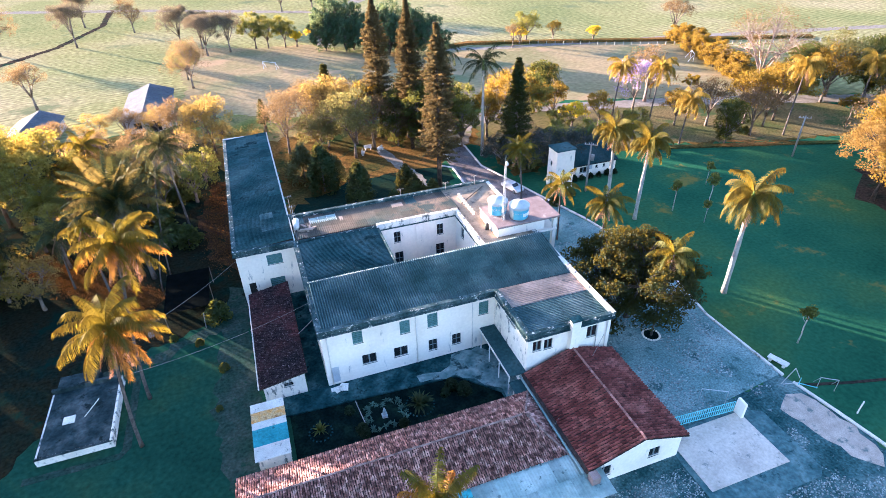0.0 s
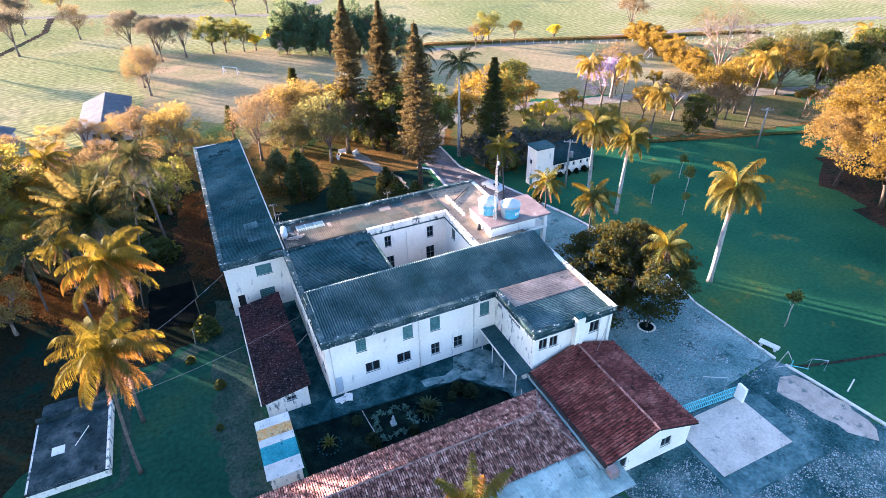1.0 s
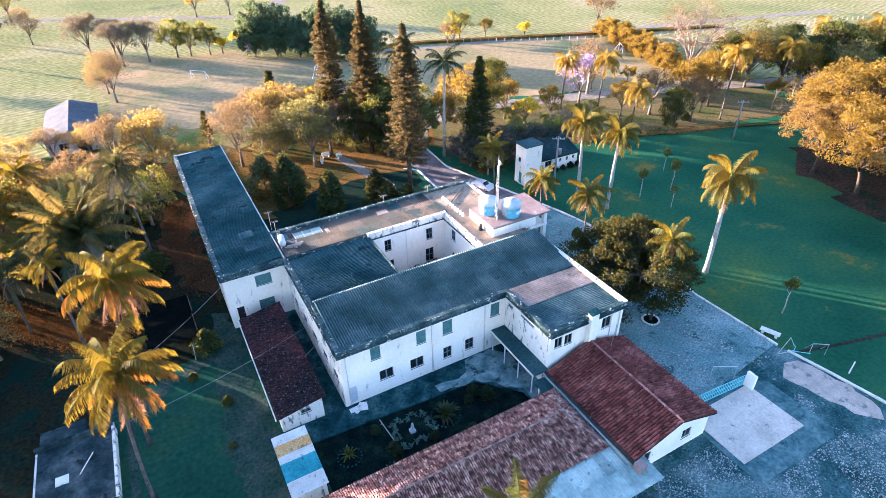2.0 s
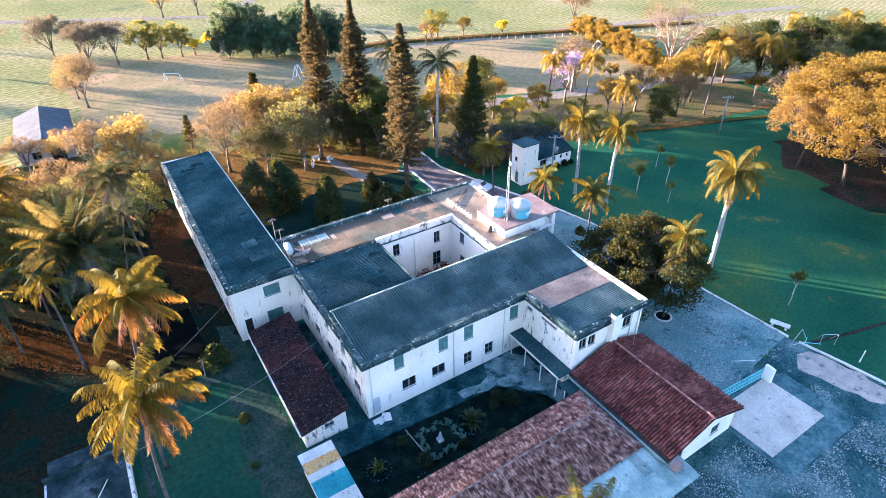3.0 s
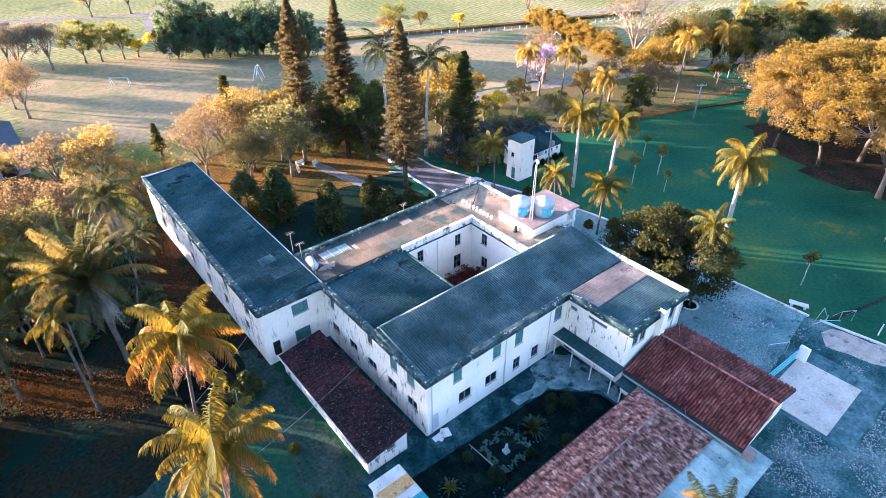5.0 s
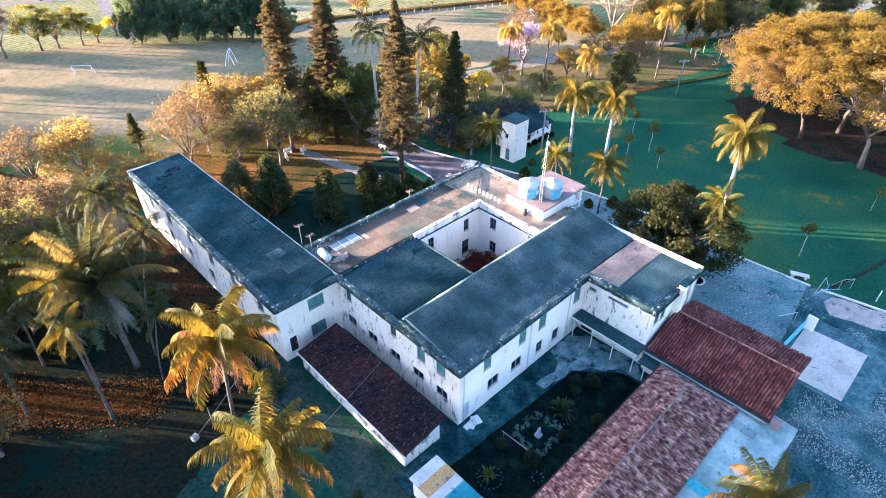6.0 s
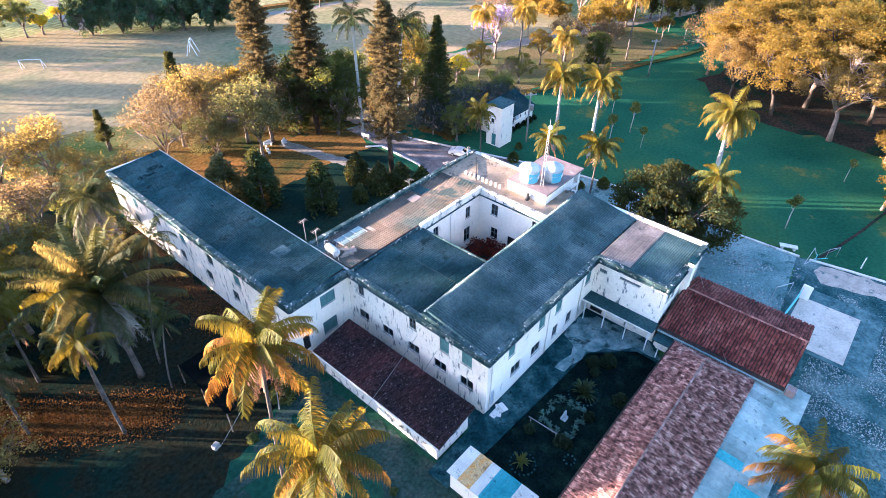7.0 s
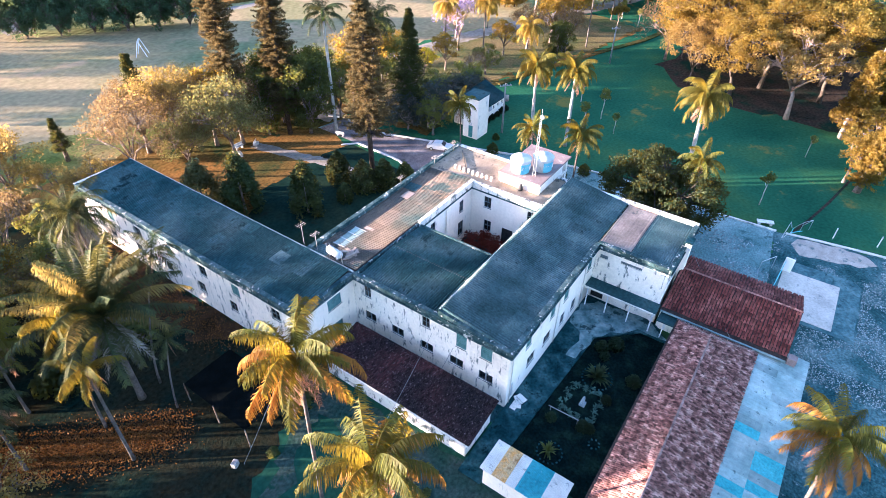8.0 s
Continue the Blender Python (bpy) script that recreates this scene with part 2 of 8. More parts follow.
TANKBLUE = material("blue_tank_plastic", [(0.08, 0.33, 0.45), (0.12, 0.42, 0.53)], 1, 4, 0.5, 0.05, fine=0.1, dirt=((0.5, 0.58, 0.6), 0.25, 1.5, 1))
TERRACE = material("worn_cream_screed", [(0.2, 0.155, 0.11), (0.27, 0.205, 0.145), (0.34, 0.255, 0.185)], 0.6, 5, 0.9, 0.2, fine=0.25, dirt=((0.085, 0.075, 0.065), 0.44, 0.8, 1))
# Ground colour with the building's shade put into it.
BACKSHADE = material("back_shade_soil", [(0.005, 0.016, 0.013), (0.009, 0.024, 0.018), (0.018, 0.028, 0.016)], 0.12, 6, 0.9, 0.3, 3, fine=0.3, fine_scale=2.0, dirt=((0.016, 0.013, 0.008), 0.38, 0.25, 1), spec=0.0)
# Lawn grass again, with dimmer light put into its colour.
DARKGRASS = material("dimmed_lawn_grass", [(0.008, 0.036, 0.024), (0.012, 0.05, 0.032), (0.022, 0.058, 0.03)], 0.1, 6, 0.9, 0.3, 3, fine=0.3, fine_scale=2.0, dirt=((0.022, 0.03, 0.018), 0.34, 0.2, 1), spec=0.0)
WORN = material("worn_dark_earth", [(0.014, 0.04, 0.028), (0.024, 0.046, 0.036), (0.055, 0.066, 0.056)], 0.35, 6, 0.95, 0.6, 6, fine=0.45, fine_scale=3, dirt=((0.008, 0.042, 0.026), 0.5, 0.35, 1), spec=0.0)
APRON = material("grey_apron_concrete", [(0.035, 0.09, 0.095), (0.07, 0.135, 0.138), (0.12, 0.19, 0.188)], 0.5, 6, 0.9, 0.4, 5, fine=0.35, fine_scale=3, dirt=((0.014, 0.05, 0.053), 0.42, 0.8, 1))
EARTHSTRIP = material("bare_reddish_earth", [(0.018, 0.014, 0.009), (0.05, 0.027, 0.015), (0.026, 0.022, 0.013)], 0.25, 6, 0.95, 0.8, 5, fine=0.4, fine_scale=3.0, dirt=((0.007, 0.02, 0.014), 0.55, 0.18, 1), spec=0.0)
BARNROOF = material("blue_grey_barn_sheet", [(0.13, 0.15, 0.175), (0.19, 0.205, 0.23)], 0.3, 5, 0.8, 0.2, 6, fine=0.2, fine_scale=2, dirt=((0.09, 0.1, 0.11), 0.36, 0.5, 1))
MAUVECOBBLE = material("brown_cobbled_lane", [(0.1, 0.085, 0.085), (0.17, 0.14, 0.135), (0.25, 0.21, 0.2)], 0.3, 6, 0.9, 0.8, 7, fine=0.5, fine_scale=5, dirt=((0.05, 0.05, 0.04), 0.4, 0.35, 1), spec=0.0)
DARKBARK = material("dark_brown_bark", [(0.045, 0.036, 0.028), (0.085, 0.068, 0.054)], 1.5, 5, 0.95, 0.8, 8, fine=0.4, fine_scale=6)
TWIGBARK = material("grey_twig_bark", [(0.2, 0.15, 0.12), (0.3, 0.23, 0.19)], 1.5, 5, 0.95, 0.6, 8, fine=0.3, fine_scale=5)
REDRIDGE = material("red_ridge_mortar", [(0.22, 0.1, 0.085), (0.32, 0.17, 0.145)], 1.5, 4, 0.95, 0.3, fine=0.3, vary=0.35)
MOSSCONC = material("mossy_dark_concrete", [(0.01, 0.022, 0.024), (0.025, 0.042, 0.044), (0.07, 0.085, 0.085)], 0.5, 6, 0.9, 0.5, 5, fine=0.35, fine_scale=3, dirt=((0.006, 0.013, 0.013), 0.45, 0.8, 1))
RIMSTAIN = material("mouldy_limewash", [(0.6, 0.55, 0.49), (0.74, 0.68, 0.6)], 0.5, 5, 0.9, 0.3, fine=0.15, dirt=((0.035, 0.06, 0.062), 0.62, 1.3, 0.6))
# Pavement colour with direct sun put into it.
SUNPATCH = material("sunlit_pavement", [(0.36, 0.28, 0.23), (0.5, 0.39, 0.32)], 0.8, 5, 0.95, 0.4, fine=0.3, dirt=((0.13, 0.16, 0.15), 0.52, 0.7, 1), spec=0.0)
BARNWALL = material("grey_barn_wall", [(0.3, 0.3, 0.3), (0.42, 0.41, 0.4)], 0.5, 5, 0.9, 0.2, fine=0.15, dirt=((0.15, 0.14, 0.13), 0.35, 0.6, 0.5))
RIDGE = material("pale_ridge_mortar", [(0.16, 0.1, 0.088), (0.28, 0.19, 0.165)], 1.5, 4, 0.95, 0.3, fine=0.35, vary=0.4)
WOODSOIL = material("bare_wood_soil", [(0.02, 0.024, 0.02), (0.05, 0.036, 0.028), (0.022, 0.034, 0.024)], 0.12, 6, 0.95, 0.8, 5, fine=0.5, fine_scale=2.0, dirt=((0.01, 0.035, 0.024), 0.45, 0.12, 1), spec=0.0)
PALEWALK = material("worn_pale_screed", [(0.05, 0.11, 0.115), (0.13, 0.205, 0.205), (0.23, 0.29, 0.28)], 0.7, 6, 0.9, 0.4, 5, fine=0.25, fine_scale=3, dirt=((0.008, 0.034, 0.038), 0.54, 0.6, 1))
PALESTONE = material("pale_paving_stone", [(0.17, 0.2, 0.195), (0.29, 0.31, 0.295)], 2, 3, 0.9, 0.3, fine=0.2, vary=0.5)
TERRACOTTA = material("red_floor_screed", [(0.19, 0.135, 0.125), (0.27, 0.2, 0.185)], 0.8, 5, 0.9, 0.2, fine=0.2, dirt=((0.38, 0.35, 0.33), 0.32, 0.8, 1))
STEEL = material("galvanised_steel", [(0.4, 0.41, 0.42), (0.5, 0.5, 0.5)], 2, 3, 0.5, 0.1, metal=0.6, fine=0.1)
WHITEPAINT = material("white_painted_steel", [(0.65, 0.66, 0.67), (0.75, 0.75, 0.75)], 2, 3, 0.5, 0.05, fine=0.1)
TEALPAINT = material("turquoise_painted_metal", [(0.12, 0.45, 0.5), (0.18, 0.55, 0.6)], 2, 3, 0.55, 0.05, fine=0.15)
POLE = material("grey_concrete_pole", [(0.2, 0.19, 0.18), (0.27, 0.26, 0.25)], 1, 4, 0.9, 0.2, fine=0.15)
WIRE = material("black_cable", [(0.03, 0.03, 0.03), (0.05, 0.05, 0.05)], 1, 2, 0.6, 0, fine=0)
NETTING = material("black_shade_net", [(0.002, 0.003, 0.003), (0.004, 0.005, 0.005)], 0.8, 4, 0.95, 0.2, fine=0.3, spec=0.0)
BARK = material("grey_brown_bark", [(0.1, 0.075, 0.055), (0.16, 0.125, 0.1), (0.22, 0.18, 0.15)], 1.5, 5, 0.95, 0.8, 8, fine=0.4, fine_scale=6)
PALEBARK = material("pale_bark", [(0.34, 0.3, 0.26), (0.45, 0.41, 0.37)], 1.5, 5, 0.95, 0.6, 8, fine=0.3, fine_scale=5, dirt=((0.15, 0.12, 0.1), 0.3, 1.5, 0.5))
PALMBARK = material("palm_trunk_bark", [(0.06, 0.052, 0.046), (0.12, 0.1, 0.088)], 1.0, 5, 0.95, 0.8, 10, fine=0.4, fine_scale=5)
ROYALBARK = material("royal_palm_bark", [(0.28, 0.265, 0.24), (0.36, 0.345, 0.31)], 1.0, 5, 0.9, 0.4, 10, fine=0.2, fine_scale=5, dirt=((0.14, 0.125, 0.11), 0.35, 1.2, 0.6))
CROWNSHAFT = material("green_crownshaft", [(0.12, 0.18, 0.04), (0.18, 0.24, 0.06)], 1, 3, 0.6, 0.1)
CARPAINT = material("silver_car_paint", [(0.5, 0.51, 0.52), (0.56, 0.57, 0.58)], 1, 2, 0.4, 0, metal=0.2, fine=0, spec=0.6)
RUBBER = material("black_rubber", [(0.015, 0.015, 0.015), (0.025, 0.025, 0.025)], 2, 2, 0.8, 0)
LAMPGLASS = material("clear_lamp_glass", [(0.6, 0.6, 0.58), (0.7, 0.7, 0.68)], 2, 2, 0.15, 0, fine=0)
STONEWHITE = material("grey_statue_stone", [(0.27, 0.32, 0.33), (0.36, 0.4, 0.4)], 2, 4, 0.8, 0.2, fine=0.2)
# Garden soil, blackened in colour to carry the courtyard's shade.
EARTHBED = material("shade_dark_garden_soil", [(0.0015, 0.006, 0.006), (0.004, 0.01, 0.009), (0.008, 0.02, 0.014)], 0.6, 6, 0.95, 0.8, 6, fine=0.5, fine_scale=4, spec=0.0)

L_COCO = leaf_material("coconut_frond", (0.006, 0.024, 0.009), (0.075, 0.078, 0.011), (0.6, 0.4, 0.025), 0.32)
L_COCOOLD = leaf_material("ageing_coconut_frond", (0.055, 0.032, 0.01), (0.29, 0.135, 0.024), (0.86, 0.4, 0.045), 0.37)
L_COCODRY = leaf_material("dry_palm_frond", (0.17, 0.09, 0.06), (0.36, 0.2, 0.13), (0.6, 0.3, 0.16), 0.36)
L_ROYAL = leaf_material("royal_palm_frond", (0.016, 0.034, 0.009), (0.13, 0.105, 0.014), (0.6, 0.38, 0.03), 0.34)
L_DARKPALM = leaf_material("dark_palm_frond", (0.005, 0.019, 0.012), (0.03, 0.048, 0.02), (0.2, 0.17, 0.035), 0.26)
L_GREEN = leaf_material("green_leaves", (0.024, 0.05, 0.018), (0.1, 0.125, 0.035), (0.5, 0.42, 0.07), 0.4)
L_DARK = leaf_material("dark_glossy_leaves", (0.003, 0.014, 0.008), (0.017, 0.029, 0.01), (0.5, 0.35, 0.03), 0.16)
L_GOLD = leaf_material("golden_leaves", (0.018, 0.022, 0.008), (0.195, 0.128, 0.022), (0.68, 0.41, 0.042), 0.4)
L_PALEGOLD = leaf_material("pale_golden_leaves", (0.045, 0.042, 0.015), (0.23, 0.165, 0.05), (0.68, 0.44, 0.1), 0.42)
L_QUEEN = leaf_material("queen_palm_frond", (0.08, 0.075, 0.018), (0.28, 0.19, 0.03), (0.72, 0.46, 0.06), 0.42)
# Shrub leaves with the surrounding shade put into their colour.
L_GARDEN = leaf_material("shade_painted_leaves", (0.003, 0.012, 0.008), (0.014, 0.032, 0.015), (0.08, 0.1, 0.03), 0.25)
L_GREYDRY = leaf_material("grey_dead_frond", (0.07, 0.07, 0.065), (0.2, 0.185, 0.165), (0.26, 0.2, 0.13), 0.22)
L_PINK = leaf_material("dry_pinkish_leaves", (0.04, 0.032, 0.018), (0.18, 0.12, 0.06), (0.45, 0.28, 0.11), 0.34)
L_OLIVE = leaf_material("olive_leaves", (0.02, 0.034, 0.018), (0.1, 0.105, 0.045), (0.46, 0.37, 0.09), 0.36)
L_YELLOW = leaf_material("yellow_blossom", (0.45, 0.32, 0.02), (0.65, 0.48, 0.03), (0.8, 0.6, 0.04), 0.35)
L_LILAC = leaf_material("lilac_blossom", (0.3, 0.2, 0.34), (0.46, 0.33, 0.48), (0.55, 0.4, 0.55), 0.35)
L_CONIFER = leaf_material("conifer_needles", (0.022, 0.026, 0.014), (0.1, 0.078, 0.036), (0.36, 0.24, 0.08), 0.28)
L_CYPRESS = leaf_material("cypress_foliage", (0.007, 0.022, 0.011), (0.024, 0.046, 0.016), (0.3, 0.24, 0.035), 0.22)
L_BAMBOO = leaf_material("bamboo_leaves", (0.012, 0.045, 0.032), (0.06, 0.12, 0.065), (0.3, 0.34, 0.12), 0.32)
# Paler copy of the giant palm's frond colour, with sunlight put in.
L_GIANTLIT = leaf_material("sunlit_feather_frond", (0.024, 0.038, 0.016), (0.125, 0.105, 0.036), (0.56, 0.38, 0.08), 0.28)
L_BRONZE = leaf_material("bronze_gold_leaves", (0.035, 0.03, 0.012), (0.24, 0.155, 0.045), (0.66, 0.39, 0.08), 0.4)
# Haze and backlit dark are put into this grey-brown leaf colour.
L_HAZY = leaf_material("backlit_haze_leaves", (0.045, 0.045, 0.036), (0.13, 0.115, 0.085), (0.34, 0.25, 0.14), 0.3)
FALLEN = leaf_material("fallen_leaf", (0.03, 0.013, 0.005), (0.17, 0.066, 0.014), (0.42, 0.17, 0.03), 0.12)
# Leaf colour raised to stand for sun on the grove crowns.
L_LITGREEN = leaf_material("sunlit_olive_leaves", (0.045, 0.068, 0.018), (0.2, 0.18, 0.042), (0.72, 0.52, 0.08), 0.42)
L_DENSE = leaf_material("dense_green_leaves", (0.006, 0.022, 0.014), (0.045, 0.066, 0.02), (0.4, 0.36, 0.045), 0.28)
L_SLATE = leaf_material("slate_grey_twigs_and_leaves", (0.014, 0.026, 0.026), (0.06, 0.078, 0.072), (0.2, 0.18, 0.12), 0.25)
L_BLUEGREEN = leaf_material("silvery_agave_leaves", (0.025, 0.075, 0.06), (0.075, 0.15, 0.125), (0.2, 0.3, 0.2), 0.25)


# ---- building blocks ----
def box(bm, x0, x1, y0, y1, z0, z1):
    v = [bm.verts.new((x, y, z)) for z in (z0, z1) for y in (y0, y1) for x in (x0, x1)]
    for q in ((0, 2, 3, 1), (4, 5, 7, 6), (0, 1, 5, 4), (2, 6, 7, 3), (0, 4, 6, 2), (1, 3, 7, 5)):
        bm.faces.new([v[k] for k in q])


def tube(bm, pts, radii, sides=8, cap=True):
    """A tube through points, with a radius at each."""
    rings = []
    for k, p in enumerate(pts):
        a = Vector(pts[min(k + 1, len(pts) - 1)]) - Vector(pts[max(k - 1, 0)])
        a.normalize()
        s = a.cross(Vector((0, 0, 1)) if abs(a.z) < 0.9 else Vector((1, 0, 0))).normalized()
        t = a.cross(s)
        rings.append([bm.verts.new(Vector(p) + radii[k] * (math.cos(g) * s + math.sin(g) * t)) for g in (2 * math.pi * i / sides for i in range(sides))])
    for r0, r1 in zip(rings, rings[1:]):
        for i in range(sides):
            bm.faces.new((r0[i], r0[(i + 1) % sides], r1[(i + 1) % sides], r1[i]))
    if cap:
        bm.faces.new(rings[0][::-1])
        bm.faces.new(rings[-1])


def mesh_of(name, bm, mat, smooth=False):
    bmesh.ops.recalc_face_normals(bm, faces=bm.faces)
    me = bpy.data.meshes.new(name)
    bm.to_mesh(me)
    bm.free()
    me.materials.append(mat)
    if smooth:
        me.polygons.foreach_set("use_smooth", [True] * len(me.polygons))
    return me


def soup(name, verts, faces, mat, smooth=False):
    """A mesh from arrays."""
    me = bpy.data.meshes.new(name)
    me.from_pydata(verts, [], faces)
    me.materials.append(mat)
    if smooth:
        me.polygons.foreach_set("use_smooth", [True] * len(me.polygons))
    return me


def thing(name, label, category, group="", kind="", at=(0, 0, 0), turn=0.0):
    ob = new(name)
    ob.matrix_basis = pose(*at, 0, 0, turn)
    ob.empty_display_size = 0.2
    return tagged(ob, label, category, group, kind)


def under(ob, parent, m=None):
    ob.parent = parent
    if m is not None:
        ob.matrix_basis = m
    return ob


def part(name, bm, mat, parent, label="", m=None, smooth=False):
    ob = under(new(name, mesh_of(name, bm, mat, smooth)), parent, m)
    return tagged(ob, label)


def piece(name, me, parent, m, label=""):
    return tagged(under(new(name, me), parent, m), label)


def single(name, bm, mat, label, category, kind="", at=(0, 0, 0), turn=0.0, smooth=False, group=""):
    ob = new(name, mesh_of(name, bm, mat, smooth))
    ob.matrix_basis = pose(*at, 0, 0, turn)
    return tagged(ob, label, category, group, kind)


def flat(name, pts, z, mat, label, category, kind="structure", thick=0.0, rough_edge=0.0):
    """A level sheet of ground with the given outline; rough_edge makes the outline uneven."""
    rnd = random.Random(len(name) + int(abs(pts[0][0]) * 10))
    out = []
    for k, a in enumerate(pts):
        b = pts[(k + 1) % len(pts)]
        d = math.hypot(b[0] - a[0], b[1] - a[1])
        steps = max(1, int(d / max(1.0, rough_edge * 1.5))) if rough_edge else 1
        for i in range(steps):
            f = i / steps
            out.append((a[0] + f * (b[0] - a[0]) + rnd.uniform(-1, 1) * rough_edge, a[1] + f * (b[1] - a[1]) + rnd.uniform(-1, 1) * rough_edge))
    bm = bmesh.new()
    top = [bm.verts.new((x, y, z)) for x, y in out]
    bm.faces.new(top)
    if thick:
        low = [bm.verts.new((x, y, z - thick)) for x, y in out]
        for i in range(len(out)):
            j = (i + 1) % len(out)
            bm.faces.new((top[i], top[j], low[j], low[i]))
    me = mesh_of(name, bm, mat)
    if me.polygons[0].normal.z < 0:
        me.flip_normals()
    ob = new(name, me)
    return tagged(ob, label, category, "", kind)


def strip(name, pts, width, height, mat, label, category, kind="structure", z=0.0):
    """A kerb or low wall along a line."""
    bm = bmesh.new()
    rows = []
    for k, p in enumerate(pts):
        a, b = pts[max(k - 1, 0)], pts[min(k + 1, len(pts) - 1)]
        d = Vector((b[0] - a[0], b[1] - a[1])).normalized()
        s = Vector((-d.y, d.x)) * width / 2
        rows.append([bm.verts.new((p[0] + f * s.x, p[1] + f * s.y, h)) for f, h in ((-1, z - 0.05), (-1, z + height), (1, z + height), (1, z - 0.05))])
    for r, q in zip(rows, rows[1:]):
        for i in range(3):
            bm.faces.new((r[i], r[i + 1], q[i + 1], q[i]))
    bm.faces.new(rows[0][::-1])
    bm.faces.new(rows[-1])
    return single(name, bm, mat, label, category, kind)


# ---- ground ----
bm = bmesh.new()
R = 2600
bm.faces.new([bm.verts.new(p) for p in ((-R, -R, 0), (R, -R, 0), (R, R, 0), (-R, R, 0))])
single("ground", bm, GRASS, "wide lawn of mown green grass around the buildings", "ground", "structure")
flat("grove_ground", [(-9, 62), (-9, 19), (-12, 16), (-40, 26), (-80, 40), (-80, 88), (-34, 92), (-8, 96), (22, 78), (48, 74), (70, 69), (100, 60), (122, 50), (126, 30), (100, 34), (77, 42), (60, 44), (43, 40), (41, 58), (32, 52), (30, 40), (26, 27), (0.2, 27), (0.2, 62)], 0.01, LITTER, "shaded grass and fallen leaves under the trees", "ground", rough_edge=1.0)
# Sheet that paints the lawn beside the annex darker, as dimmer light.
flat("side_lawn", [(-3.0, 22), (-3.0, -60), (-120, -60), (-120, 40), (-60, 30), (-30, 18)], 0.008, DARKGRASS, "lawn grass beside the annex, dimmer light put into its colour", "ground", rough_edge=0.4)
# Two dark sheets carry the grove's shade in their colour.
flat("grove_grass", [(-7.8, 24), (-12, 17), (-19, 14), (-25, 9), (-31, 1), (-35, -10), (-45, -60), (-120, -60), (-120, 45), (-60, 45), (-20, 40)], 0.014, GROVESHADE, "grass and soil of the grove, its shade put into the dark colour", "ground", rough_edge=0.5)
flat("palm_grove_soil", [(-7.7, 20), (-7.7, 60), (-12, 70), (-60, 70), (-70, 30), (-44, 13), (-33, 10), (-24, 13), (-20, 19), (-14, 20)], 0.02, GROVESHADE, "bare soil under the palms beside the long wing, shade put into its colour", "ground", rough_edge=0.4)
flat("sports_field", [(-19.5, 106), (-8, 98), (24, 80), (54, 77.5), (73, 75), (92, 68), (119, 58), (122, 67), (127, 77), (129, 87), (132, 100), (134, 117), (113, 121.5), (99, 124), (80, 127.5), (60, 134), (44, 138), (34, 143), (27, 152), (22, 162), (4, 163.5), (-12, 172), (-21, 177), (-20, 150), (-17.5, 126)], 0.022, DRYFIELD, "dry pale grass of the playing field", "ground", rough_edge=1.0)
flat("crop_field", [(-900, 90), (-60, 89), (-34, 92), (-8, 97), (24, 79), (52, 77), (73, 74), (92, 67), (121, 58), (160, 42), (420, -30), (1800, -160), (1800, 1800), (-900, 1800)], 0.005, CROP, "wide green crop field reaching the distance", "ground", rough_edge=1.5)
flat("dirt_road", [(34, 72), (57, 76), (98, 65.5), (145, 48), (240, 20), (240, 14), (143, 43), (97, 60), (57, 71), (44, 66), (40, 58), (36, 58)], 0.03, DIRTROAD, "pale dirt road along the playing field", "road", rough_edge=0.35)
flat("field_track", [(24, 156), (30, 197), (35, 218), (50, 236), (110, 330), (118, 330), (58, 236), (40, 216), (36, 196), (30.5, 154)], 0.035, DIRTROAD, "pale rutted farm track leading into the crop field", "road", rough_edge=0.5)
flat("field_edge_track", [(60, 137.5), (80, 131), (100, 127.5), (131, 121.5), (167, 113.5), (240, 96), (240, 91), (167, 109.5), (131, 117.5), (100, 123.8), (80, 127.3), (60, 134)], 0.033, DIRTROAD, "pale farm track at the edge of the crop field", "road", rough_edge=0.4)
flat("cross_track", [(-300, 372), (-36, 261), (22, 229), (37, 221), (37, 215), (22, 223), (-36, 255), (-300, 364)], 0.036, DIRTROAD, "pale farm track crossing the fields", "road", rough_edge=0.5)
flat("boundary_bank", [(-110, 150), (-76, 176), (-63, 196), (-53, 230), (-54, 264), (-51.5, 264), (-50.5, 230), (-60.5, 195), (-74, 173), (-110, 147)], 0.034, WOODSOIL, "brown earth bank between two fields", "ground", rough_edge=0.4)
flat("driveway", [(26.4, 27), (32.1, 38.7), (32.6, 48.1), (33, 58), (38.7, 56.8), (38.1, 46.7), (40.5, 38.8), (42.9, 30.7), (46.8, 16), (48.2, 2.4), (46.9, -6), (47.4, -16), (30.2, -18), (30, 25)], 0.04, COBBLE, "worn grey cobbled driveway and yard", "driveway")
flat("front_yard", [(30.2, -17.8), (47.4, -16), (49, -28), (52, -60), (-10, -60), (-10, -22.5), (21, -22.5), (21, -21)], 0.035, OLDPAVE, "mossy stone paved yard with pale worn stones", "pavement", rough_edge=0.5)
# Near-black sheet that paints the shade behind the building.
flat("shaded_ground", [(0.3, 26), (28, 27.2), (30.6, 38), (30.8, 49), (24, 51), (12, 49), (5, 46), (0.3, 42)], 0.016, BACKSHADE, "grass and soil behind the building, its shade put into the near-black colour", "ground", rough_edge=1.3)
flat("park_grass", [(44, 41), (60, 45), (77, 43), (100, 35), (126, 31), (130, 46), (121, 56), (100, 60), (84, 64), (70, 68), (48, 73), (42, 58)], 0.0135, PARKGRASS, "dry olive-brown grass under the park trees", "ground", rough_edge=0.8)
